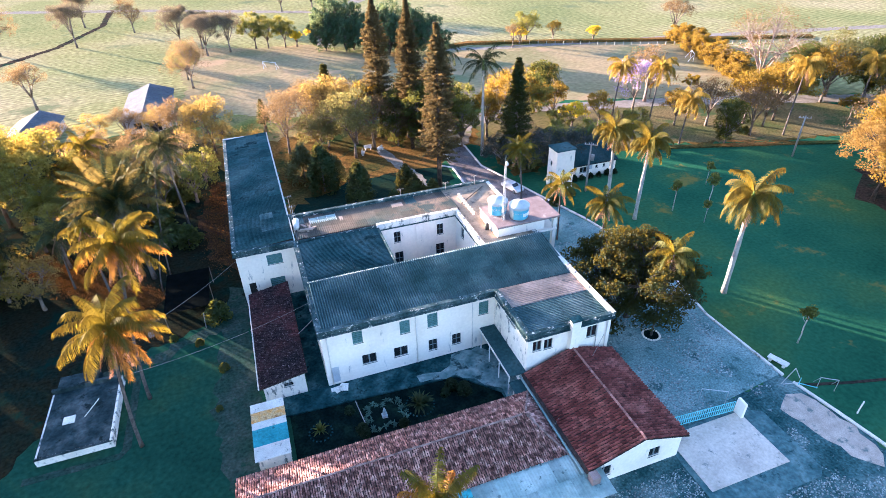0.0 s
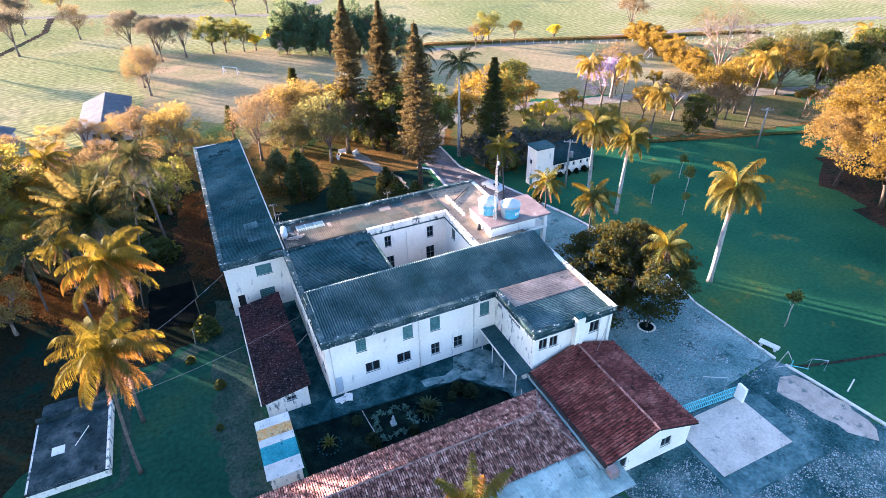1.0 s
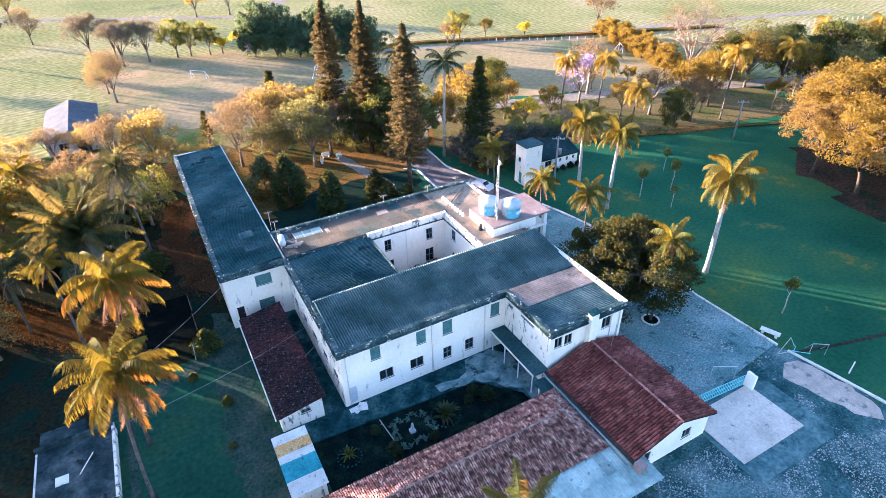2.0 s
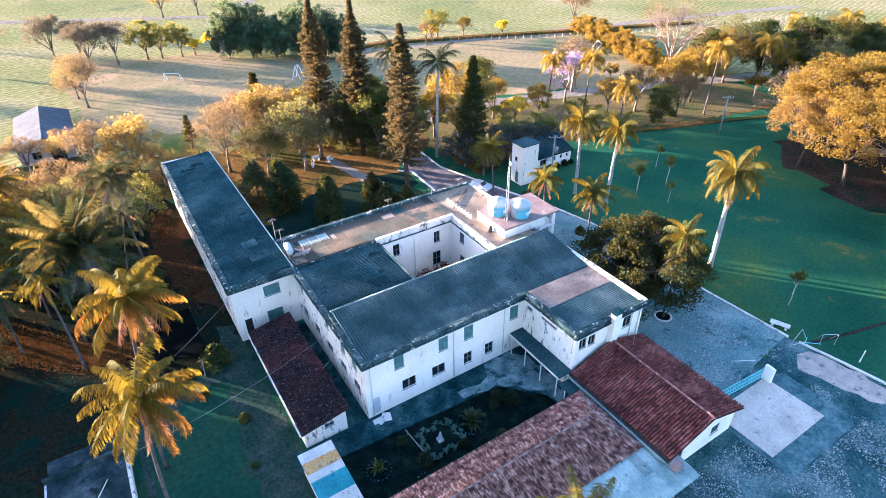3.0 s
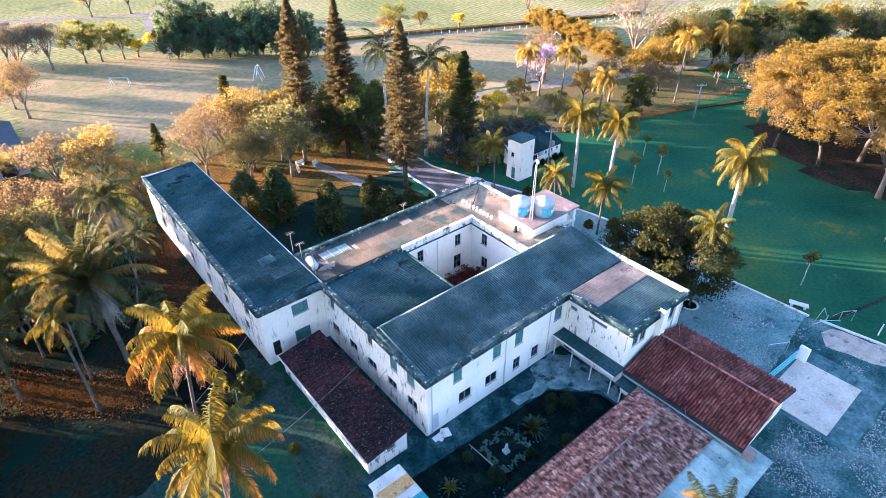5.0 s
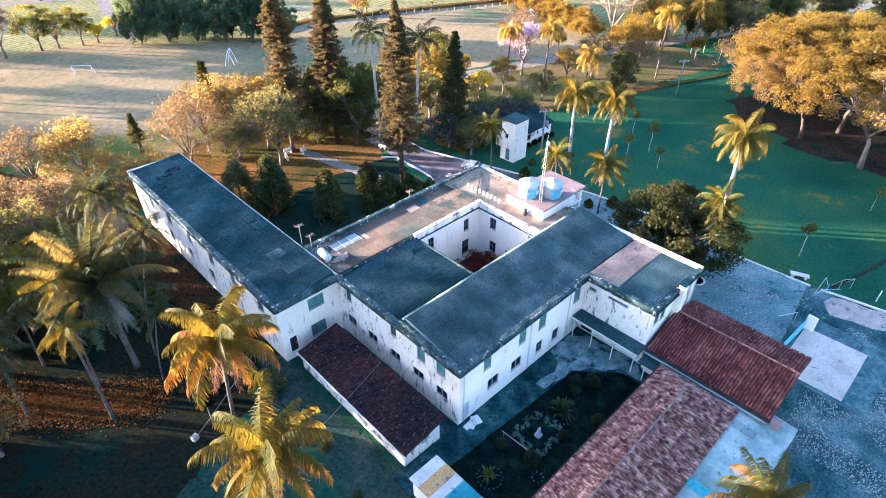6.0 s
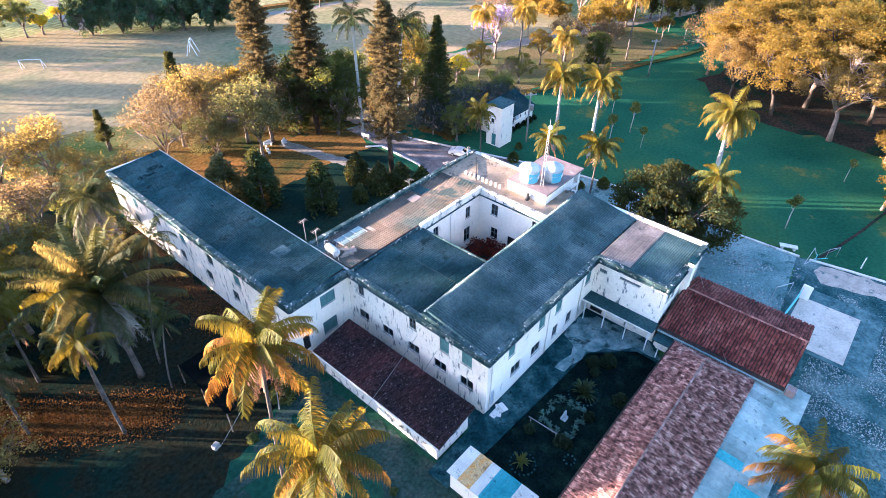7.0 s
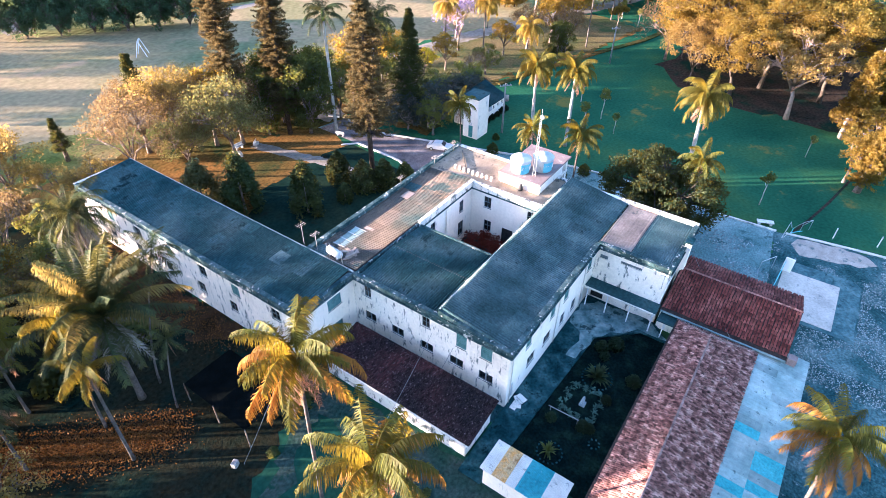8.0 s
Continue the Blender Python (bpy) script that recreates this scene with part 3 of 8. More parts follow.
# Lighter sheet that paints the sunlit opening in the grass.
flat("sunlit_grass", [(-7, 77), (2, 76), (10, 79), (17, 79), (23, 78), (9, 90), (-7, 97), (-20, 93), (-16, 82)], 0.017, LITGRASS, "open grass between grove and playing field, sunlight put into its yellow", "ground", rough_edge=1.2)
flat("drive_lane", [(26.6, 27.6), (32.0, 38.7), (32.5, 48.1), (33, 57.5), (38.6, 56.8), (38.0, 46.7), (40.4, 38.8), (42.8, 30.7), (43.5, 28.0)], 0.046, MAUVECOBBLE, "brown cobbled lane strewn with fallen leaves", "driveway")
# Dark strip added in the narrow gap; its colour stands for the shade there.
flat("annex_passage", [(-2.2, 18.9), (-2.2, 0.1), (-0.05, 0.1), (-0.05, 18.9)], 0.03, DARKCONC, "passage between annex and main building, its shade put into a dark strip", "path")
# A pool of sunlight on the yard, laid as a pale pinkish sheet.
flat("sandy_patch", [(43.2, -19.6), (45.6, -18.4), (47.4, -19.2), (48.4, -24.0), (48.2, -27.4), (46.6, -28.4), (45.2, -26.6), (44.2, -23.2)], 0.05, SUNPATCH, "patch of sunlight painted on the yard pavement", "pavement", rough_edge=0.25)
flat("side_path", [(-10.8, 18), (-9.2, 23), (-7.7, 23), (-7.5, 16.5), (-7.4, 3), (-7.9, -40), (-11.3, -40), (-10.6, -10), (-12.2, 0), (-11.2, 8)], 0.03, WORN, "worn earth and concrete path beside the annex", "path", rough_edge=0.6)
flat("grass_track", [(-10, 17.5), (-17.6, 13.2), (-24, 12), (-24, 10.4), (-17.6, 11.2), (-9.5, 15)], 0.028, WORN, "faint worn track across the grass", "path", rough_edge=0.6)
flat("garden_bed", [(-4.6, -2.6), (13.6, -3.6), (17.4, -7.5), (17.4, -10.6), (-4.6, -10.6)], 0.06, EARTHBED, "soil and grass of the courtyard garden, shade put into its dark colour", "ground")
flat("garden_walk", [(-8.2, 0.02), (19.7, 0.02), (19.7, -8.3), (17.4, -10.6), (17.4, -7.5), (13.6, -3.6), (-4.6, -2.6), (-8.2, -2.2)], 0.25, DARKCONC, "cracked dark concrete walkway round the garden", "path", thick=0.25)
flat("court_slab", [(30.1, -25.0), (39.1, -25.0), (39.0, -18.6), (30.1, -18.6)], 0.15, CONCRETE, "clean pale concrete slab with stains", "slab", thick=0.15)
flat("slab_apron", [(29.5, -21.4), (29.5, -27.2), (40.6, -27.2), (41.4, -26.4), (41.4, -19.4), (39.2, -18.2), (29.9, -18.3)], 0.08, APRON, "grey concrete apron round the slab", "pavement", thick=0.08)
strip("kerb", [(26.6, 27.2), (32.1, 38.7)], 0.3, 0.2, KERB, "limewashed kerb along the driveway", "kerb")
strip("kerb", [(30.5, 50), (32.6, 48.1), (32.1, 38.7)], 0.3, 0.2, KERB, "limewashed kerb along the driveway", "kerb")
strip("kerb", [(37.5, 60), (38.7, 56.8), (38.1, 46.7), (40.5, 38.8), (42.9, 30.7), (45.6, 22), (46.9, 16), (48.0, 8), (48.2, 2.4), (46.9, -5), (47.4, -16.3)], 0.3, 0.22, KERB, "limewashed kerb between driveway and lawn", "kerb")
strip("kerb", [(47.6, -17.5), (48.4, -22), (49.3, -28), (51, -45)], 0.3, 0.2, KERB, "limewashed kerb between yard and lawn", "kerb")
strip("ditch_bank", [(48.5, -18.2), (53, -19.6), (60, -21.4), (75, -24.6), (95, -28)], 0.35, 0.06, WOODSOIL, "narrow bare earth bank across the lawn", "ground")
strip("ditch_bank", [(70, 42), (77.6, 39.9), (101, 32.4), (116, 26.8), (150, 20)], 1.4, 0.25, LITTER, "low grassy ditch bank across the lawn", "ground")
flat("wood_floor", [(90, -60), (88, -20), (89, -6), (90, 4), (93, 10), (102, 18), (170, 18), (170, -60)], 0.012, WOODSOIL, "bare brown soil under the trees beyond the lawn", "ground", rough_edge=2.2)
flat("veranda_court", [(14.2, -0.3), (17.7, -0.3), (19.6, -2.0), (19.6, -8.2), (17.6, -10.3), (17.6, -7.4), (14.6, -3.9), (9.5, -2.9), (9.5, -2.2), (13.4, -2.0)], 0.256, PALEWALK, "worn pale screed with dark damp stains before the veranda", "path", rough_edge=0.4)


def scatter_stones(name, label, region, count, seed, z, size):
    """Low irregular stones strewn over a piece of ground; region(x, y) gives the share that shows."""
    rnd = random.Random(seed)
    vs, fs = [], []
    x0, x1, y0, y1, inside = region
    for _ in range(count):
        x, y = rnd.uniform(x0, x1), rnd.uniform(y0, y1)
        if not inside(x, y):
            continue
        r, g0, n = size * rnd.uniform(0.5, 1.3), rnd.uniform(0, 6), rnd.choice((5, 6))
        k = len(vs)
        ring = [(math.cos(g0 + 6.283 * i / n) * r * rnd.uniform(0.8, 1.1), math.sin(g0 + 6.283 * i / n) * r * rnd.uniform(0.6, 1.0)) for i in range(n)]
        h = rnd.uniform(0.02, 0.06)
        vs += [(x + a, y + b, z - 0.02) for a, b in ring] + [(x + a * 0.75, y + b * 0.75, z + h) for a, b in ring]
        fs += [(k + i, k + (i + 1) % n, k + n + (i + 1) % n, k + n + i) for i in range(n)] + [tuple(k + n + i for i in range(n))]
    ob = new(name, soup(name, vs, fs, PALESTONE))
    return tagged(ob, label, "stones", "", "stuff")


scatter_stones("yard_stones", "pale worn stones set loosely in the mossy yard", (21, 50, -44, -22, lambda x, y: math.sin(x * 0.7 + 1.3 * math.sin(y * 0.5)) + math.sin(y * 0.6 - 0.4 * x) > -0.9 and (x > 41.6 or y < -27.4 or x < 29.4) and not (x > 42.8 and y > -29)), 17000, 3, 0.036, 0.085)
scatter_stones("driveway_stones", "pale rounded cobbles worn into the grey driveway", (30.5, 46.5, -17.5, 26, lambda x, y: math.sin(x * 0.9 + y * 0.35) + math.sin(y * 0.5 - 0.3 * x) > 0.1 and x < 42.5 + 3.5 * (y < 4)), 7000, 4, 0.041, 0.12)


# ---- walls, windows, roofs ----
def wall_mesh(length, z0, z1, holes, thick, mat):
    """A wall along +x from 0 to length, its outer face at y = 0, with real openings (s0, s1, low, high)."""
    bm = bmesh.new()
    xs = sorted({0.0, length, *[h[0] for h in holes], *[h[1] for h in holes]})
    zs = sorted({z0, z1, *[h[2] for h in holes], *[h[3] for h in holes]})
    made = {}

    def vert(x, y, z):
        key = (round(x, 4), y, round(z, 4))
        if key not in made:
            made[key] = bm.verts.new((x, y, z))
        return made[key]

    def is_open(i, j):
        if not (0 <= i < len(xs) - 1 and 0 <= j < len(zs) - 1):
            return True
        x, z = (xs[i] + xs[i + 1]) / 2, (zs[j] + zs[j + 1]) / 2
        return any(h[0] < x < h[1] and h[2] < z < h[3] for h in holes)

    for i in range(len(xs) - 1):
        for j in range(len(zs) - 1):
            if is_open(i, j):
                continue
            a, b, c, d = xs[i], xs[i + 1], zs[j], zs[j + 1]
            for y in (0.0, thick):
                bm.faces.new((vert(a, y, c), vert(b, y, c), vert(b, y, d), vert(a, y, d)))
            for (p, q), o in ((((a, c), (a, d)), (i - 1, j)), (((b, c), (b, d)), (i + 1, j)), (((a, c), (b, c)), (i, j - 1)), (((a, d), (b, d)), (i, j + 1))):
                if is_open(*o):
                    bm.faces.new((vert(p[0], 0.0, p[1]), vert(q[0], 0.0, q[1]), vert(q[0], thick, q[1]), vert(p[0], thick, p[1])))
    return mesh_of("wall", bm, mat)


WINDOWS = {}


def window_meshes(w, h, style):
    """Meshes of a window: its frame, and what fills it."""
    key = (round(w, 2), round(h, 2), style)
    if key in WINDOWS:
        return WINDOWS[key]
    t = 0.07
    cols = 2 if style in ("shutter", "pair") or w > 0.7 else 1
    gap = 0.16 if style == "pair" else 0.08
    cuts = [(t, w - t)] if cols == 1 else [(t, w / 2 - gap / 2), (w / 2 + gap / 2, w - t)]
    rows = [(t, h * 0.48), (h * 0.52, h - t)] if style == "sash" else [(t, h - t)]
    frame_me = wall_mesh(w, 0.0, h, [(x0, x1, z0, z1) for x0, x1 in cuts for z0, z1 in rows], 0.08, WOODGREEN if style == "shutter" else FRAMEMAT)
    frame_me.transform(pose(-w / 2, 0.015, 0))
    p = bmesh.new()
    if style == "shutter":
        n = max(4, int(h / 0.25))
        for x0, x1 in ((-w / 2 + t, -0.04), (0.04, w / 2 - t)):
            for k in range(n):
                z = t + (h - 2 * t) * k / n
                v = [p.verts.new(c) for c in ((x0, 0.03, z), (x1, 0.03, z), (x1, 0.085, z + 0.15), (x0, 0.085, z + 0.15))]
                p.faces.new(v)
                u = [p.verts.new(c) for c in ((x0, 0.045, z), (x1, 0.045, z), (x1, 0.1, z + 0.15), (x0, 0.1, z + 0.15))]
                p.faces.new(u[::-1])
                p.faces.new((v[0], v[1], u[1], u[0]))
                p.faces.new((v[3], v[2], u[2], u[3]))
        fill = mesh_of("louvre", p, WOODGREEN)
    else:
        box(p, -w / 2 + 0.02, w / 2 - 0.02, 0.06, 0.075, 0.02, h - 0.02)
        fill = mesh_of("pane", p, DARKGLASS)
    s = bmesh.new()
    box(s, -w / 2 - 0.06, w / 2 + 0.06, -0.09, 0.12, -0.07, -0.005)
    WINDOWS[key] = (frame_me, fill, mesh_of("sill", s, PARAPET))
    return WINDOWS[key]


def walled(parent, a, b, z0, z1, openings=(), thick=0.3, mat=None, label="", corner=True):
    """A wall under a building from plan point a to b (outer face to the right of the way), with its windows and doors.
    corner: the next wall takes the corner at b.
    openings: (middle along the wall, width, low, high, style)."""
    mat = mat or PLASTER
    d = Vector((b[0] - a[0], b[1] - a[1]))
    m = pose(a[0], a[1], 0, 0, 0, math.degrees(math.atan2(d.y, d.x)))
    holes = [(s - w / 2, s + w / 2, lo, hi) for s, w, lo, hi, _ in openings]
    piece("wall", wall_mesh(d.length - (thick if corner else 0.0), z0, z1, holes, thick, mat), parent, m, label)
    for s, w, lo, hi, style in openings:
        at = m @ pose(s, 0.06, lo)
        if style in ("door", "darkdoor", "tealdoor"):
            bm = bmesh.new()
            box(bm, -w / 2, w / 2, 0.02, 0.07, 0, hi - lo)
            for x0, x1 in ((-w / 2 + 0.1, -0.05), (0.05, w / 2 - 0.1)):
                for za, zb in ((0.15, 0.45), (0.52, 0.9)):
                    box(bm, x0, x1, 0.0, 0.02, (hi - lo) * za, (hi - lo) * zb)
            door = part("door", bm, {"door": DOORMAT, "darkdoor": DARKDOOR, "tealdoor": TEALDOOR}[style], parent, {"door": "pale grey panelled door", "darkdoor": "dark open doorway with a plank door", "tealdoor": "green painted plank door"}[style], at)
            bm = bmesh.new()
            box(bm, w / 2 - 0.16, w / 2 - 0.1, -0.05, 0.0, 1.0, 1.12)
            part("handle", bm, STEEL, door)
            continue
        if style == "vent":
            bm = bmesh.new()
            n = max(2, int(w / 0.28))
            for k in range(n + 1):
                x = -w / 2 + w * k / n
                box(bm, x - 0.03, x + 0.03, 0.0, 0.08, 0, hi - lo)
            box(bm, -w / 2, w / 2, 0.01, 0.07, (hi - lo) / 2 - 0.025, (hi - lo) / 2 + 0.025)
            box(bm, -w / 2, w / 2, 0.1, 0.12, 0, hi - lo)
            part("vent_grille", bm, FRAMEMAT, parent, "narrow vent with concrete bars", at)
            continue
        fr, fill, sill = window_meshes(w, hi - lo, style)
        win = piece("window", fr, parent, at)
        piece("louvre" if style == "shutter" else "pane", fill, win, Matrix())
        piece("sill", sill, win, Matrix())


def beam(parent, name, a, b, z0, z1, inner, outer, mat, label=""):
    """A straight band (parapet, fascia, coping) along a plan line, from inner to outer sideways (right positive)."""
    d = Vector((b[0] - a[0], b[1] - a[1]))
    bm = bmesh.new()
    box(bm, 0, d.length, -outer, -inner, z0, z1)
    bmesh.ops.bevel(bm, geom=bm.edges[:], offset=0.025, segments=1, affect="EDGES")
    return part(name, bm, mat, parent, label, pose(a[0], a[1], 0, 0, 0, math.degrees(math.atan2(d.y, d.x))))


PARAPETS = []


def parapet(parent, a, b, top, height=0.55, over=0.32, mat=None):
    """The stained parapet band at the head of a wall, with a moulding below and a coping."""
    PARAPETS.append(top)
    top += 0.005 * (len(PARAPETS) % 4)
    over += 0.006 * (len(PARAPETS) % 3)
    p = beam(parent, "parapet", a, b, top - height, top, -0.25, over * 0.55, mat or PARAPET)
    d = Vector((b[0] - a[0], b[1] - a[1]))
    for z0, z1, out in ((top - height - 0.16, top - height, over), (top, top + 0.07, over * 0.8)):
        bm = bmesh.new()
        box(bm, -0.02, d.length + 0.02, -out, 0.28, z0, z1)
        bmesh.ops.bevel(bm, geom=bm.edges[:], offset=0.02, segments=1, affect="EDGES")
        part("moulding", bm, mat if mat and z0 >= top else PARAPET, p)


def sheet_roof(parent, corner, u, v, width, length, mat, label, rows=2, wave=0.27, per=6, depth=0.25, other=None):
    """A roof of corrugated sheets. u runs across the waves, v down the slope; each sheet is a piece of its own."""
    u, v = Vector(u).normalized(), Vector(v).normalized()
    n = u.cross(v).normalized()
    if n.z < 0:
        n = -n
    roof_m = Matrix.Translation(corner) @ Matrix((u, v, n)).transposed().to_4x4()
    # boarding below the sheets
    bm = bmesh.new()
    box(bm, 0, width, 0, length, -0.2, -0.08)
    roof = part("roof", bm, ROOFVOID, parent, label, roof_m)
    cols = max(1, round(width / (wave * per)))
    w, step = width / cols, length / rows
    shape = ((0.0, 0.0), (0.07, 0.85), (0.28, 1.0), (0.49, 0.85), (0.56, 0.0))
    cross = [((i + a) / per * (w + 0.01), h) for i in range(per) for a, h in shape] + [(w + 0.01, 0.0)]
    vs = [(x, y, depth * h + (0.02 if j == 0 else 0.035)) for j, y in enumerate((0.0, step * 1.04)) for x, h in cross]
    n1 = len(cross)
    fs = [(k, k + 1, n1 + k + 1, n1 + k) for k in range(n1 - 1)]
    me = soup("corrugated_sheet", vs, fs, mat)
    me2 = soup("corrugated_sheet", vs, fs, other) if other else me
    rnd = random.Random(int(width * 100 + length * 10))
    for i in range(cols):
        for j in range(rows):
            tilt = rnd.uniform(-0.12, 0.12)
            use = me2 if other and rnd.random() < 0.04 else me
            piece("corrugated_sheet", use, roof, pose(i * w, j * step * 0.995, 0.012 * (rows - j) + rnd.uniform(0, 0.01), tilt, 0, rnd.uniform(-0.1, 0.1)))
    return roof


def tile_mesh(w, l, mat, lift=0.07):
    """One barrel tile: an arched, tapered shell with a thick lower lip."""
    vs, fs = [], []
    for j, (y, f) in enumerate(((0.0, 0.86), (l, 1.0))):
        for k in range(6):
            g = math.pi * k / 5
            vs.append((-math.cos(g) * w / 2 * f, y, math.sin(g) * w * 0.5 * f + (lift if j else 0.0)))
    for k in range(5):
        fs.append((k, k + 1, 7 + k, 6 + k))
    base = len(vs)
    for k in range(6):
        x, y, z = vs[6 + k]
        vs.append((x * 0.8, y, z - 0.03))
    for k in range(5):
        fs.append((6 + k, 7 + k, base + 1 + k, base + k))
    return vs, fs


def tile_roof(parent, corner, u, v, width, length, mat, label, near=0, w=0.27, l=0.42, cut=None, seed=1):
    """A slope of clay barrel tiles. corner is at the ridge; u along the ridge, v down the slope. near: how many tiles, counted from the
    start of u, are pieces of their own; the rest is one joined part. cut(x, y) tells whether a tile lies on the slope."""
    u, v = Vector(u).normalized(), Vector(v).normalized()
    n = u.cross(v)
    flip = n.z < 0
    if flip:
        n = -n
    m = Matrix.Translation(corner) @ Matrix((u, v, n)).transposed().to_4x4()
    bm = bmesh.new()
    if cut:
        pts = [p for p in cut("outline", 0)]
        f = bm.faces.new([bm.verts.new((x, y, 0.0)) for x, y in pts])
    else:
        box(bm, 0, width, 0, length - 0.05, -0.1, 0.0)
    slope = part("roof_slope", bm, ROOFVOID, parent, label, m)
    rnd = random.Random(seed)
    vs, fs = tile_mesh(w * 0.83, l * 1.12, mat, 0.09)
    single_me = soup("roof_tile", vs, fs, mat, True)
    vs = np.array(vs)
    allv, allf, count = [], [], 0
    for i in range(int(width / w)):
        for j in range(int(length / l)):
            x, y = (i + 0.5) * w, j * l
            if cut and not cut(x, y + l / 2):
                continue
            dx, dz, rz, sc = rnd.gauss(0, 0.016), rnd.uniform(0, 0.03), rnd.gauss(0, 2.4), rnd.uniform(0.96, 1.04)
            y += rnd.gauss(0, 0.02)
            if count < near:
                piece("roof_tile", single_me, slope, pose(x + dx, y, dz, 0, 0, rz))
            else:
                c, s = math.cos(radians(rz)), math.sin(radians(rz))
                q = vs.copy()
                q[:, 0], q[:, 1] = x + dx + vs[:, 0] * c * sc - vs[:, 1] * s, y + vs[:, 0] * s + vs[:, 1] * c
                q[:, 2] += dz
                off = len(allv) * len(vs)
                allv.append(q)
                allf += [tuple(k + off for k in f) for f in fs]
            count += 1
    if allv:
        rest = piece("roof_tiles", soup("roof_tiles", np.concatenate(allv).tolist(), allf, mat, True), slope, Matrix())
        rest["kind"] = "stuff"
    return slope


def ridge_tiles(parent, a, b, mat, w=0.34, l=0.42):
    """Capping tiles along a ridge or hip, each a piece."""
    a, b = Vector(a), Vector(b)
    d = b - a
    vs, fs = tile_mesh(w, l * 1.15, mat, 0.03)
    me = soup("ridge_tile", vs, fs, mat, True)
    y = d.normalized()
    x = y.cross(Vector((0, 0, 1))).normalized()
    z = x.cross(y)
    turn = Matrix((x, y, z)).transposed().to_4x4()
    rnd = random.Random(int(a.x * 7))
    for k in range(int(d.length / l)):
        piece("ridge_tile", me, parent, Matrix.Translation(a + y * l * k + Vector((0, 0, 0.02))) @ turn @ pose(0, 0, 0, 0, 0, rnd.gauss(0, 2)))


# ---- main building ----
main = thing("main_building", "large two-storey white plastered building with corrugated roofs round a courtyard", "building")
SH, PR, DR, DD = "shutter", "pair", "door", "darkdoor"
# garden front
walled(main, (0, 0), (19.8, 0), 0, 7.6, [(0.95, 0.8, 0.45, 2.75, DR), (3.8, 1.1, 5.3, 7.0, SH), (9.05, 1.15, 5.05, 6.85, SH), (12.25, 1.2, 5.0, 6.9, SH), (18.4, 1.2, 4.95, 6.8, SH),
       (4.8, 1.6, 2.05, 3.4, PR), (8.4, 1.6, 1.9, 3.25, PR), (12.2, 1.05, 1.5, 3.1, "sash"), (15.05, 1.1, 1.5, 3.05, "sash")], label="white plaster front with grey water stains", corner=False)
# long side towards the annex
walled(main, (0, 19.0), (0, 0), 0, 7.6, [(1.95, 0.9, 5.5, 7.0, "sash"), (9.5, 0.95, 5.5, 6.9, "sash"), (13.7, 1.2, 5.1, 7.0, SH), (16.5, 1.25, 5.3, 7.0, SH),
       (2.1, 1.5, 2.15, 3.3, PR), (5.8, 1.6, 2.15, 3.3, PR), (9.6, 1.55, 2.2, 3.35, PR), (13.2, 1.6, 2.3, 3.45, PR), (16.6, 1.6, 2.3, 3.5, PR)], mat=STAINED, label="white plaster wall with heavy dark stains")
# projecting wing
walled(main, (19.8, 0), (19.8, -8.1), 0, 7.6, [(0.95, 0.9, 6.1, 6.65, "vent"), (4.1, 2.4, 6.35, 6.75, "vent"), (1.1, 1.5, 0.3, 2.5, DD), (3.9, 1.5, 1.4, 2.5, PR), (6.3, 1.5, 1.4, 2.5, PR)], mat=STAINED)
walled(main, (19.8, -8.1), (29.7, -8.1), 0, 7.6, [(1.1, 1.0, 5.5, 6.85, PR), (2.4, 1.0, 5.4, 6.75, PR), (7.6, 1.2, 5.4, 6.9, PR)])
walled(main, (29.7, -8.1), (29.7, 25.3), 0, 7.6, [(4, 1.2, 5.2, 6.8, SH), (9, 1.2, 5.2, 6.8, SH), (14, 1.2, 5.2, 6.8, SH), (26, 1.2, 5.2, 6.8, SH)])
walled(main, (29.7, 25.3), (0, 25.3), 0, 7.6, [(5, 1.2, 5.2, 6.8, SH), (12, 1.2, 5.2, 6.8, SH), (19, 1.2, 5.2, 6.8, SH), (25, 1.2, 5.2, 6.8, SH)])
# courtyard faces
walled(main, (10.9, 18.2), (22, 18.2), 0, 7.6, [(2.5, 0.95, 5.1, 6.8, "sash"), (8.7, 0.95, 5.0, 6.7, "sash"), (2.6, 1.2, 1.4, 3.5, "sash"), (8.65, 1.25, 1.35, 3.5, "sash")], corner=False)
walled(main, (22, 18.2), (22, 8.0), 0, 7.6, [(2.45, 1.05, 5.25, 6.9, "sash"), (8.7, 1.1, 5.5, 7.0, "sash"), (2.6, 1.1, 1.7, 3.3, "sash"), (5.6, 1.6, 0.4, 3.1, DD)], corner=False)
walled(main, (22, 8.0), (10.9, 8.0), 0, 7.6, [(3, 1.2, 5.2, 6.8, "sash"), (8, 1.2, 5.2, 6.8, "sash")], corner=False)
walled(main, (10.9, 8.0), (10.9, 18.2), 0, 7.6, [(3, 1.2, 5.2, 6.8, "sash"), (7, 1.2, 5.2, 6.8, "sash")], corner=False)
for x in (16.3,):
    bm = bmesh.new()
    box(bm, x - 0.25, x + 0.25, 18.05, 18.19, 0, 7.2)
    part("pilaster", bm, PLASTER, main)
# parapets
parapet(main, (-0.25, -0.02), (19.7, -0.02), 8.05)
parapet(main, (-0.02, 18.8), (-0.02, -0.3), 8.05)
parapet(main, (19.78, -0.1), (19.78, -8.3), 8.12)
parapet(main, (19.6, -8.12), (29.95, -8.12), 8.12)
parapet(main, (29.72, -8.3), (29.72, 25.5), 8.12, 0.5, mat=RIMSTAIN)
parapet(main, (29.9, 25.32), (-0.2, 25.32), 8.3, 0.6)
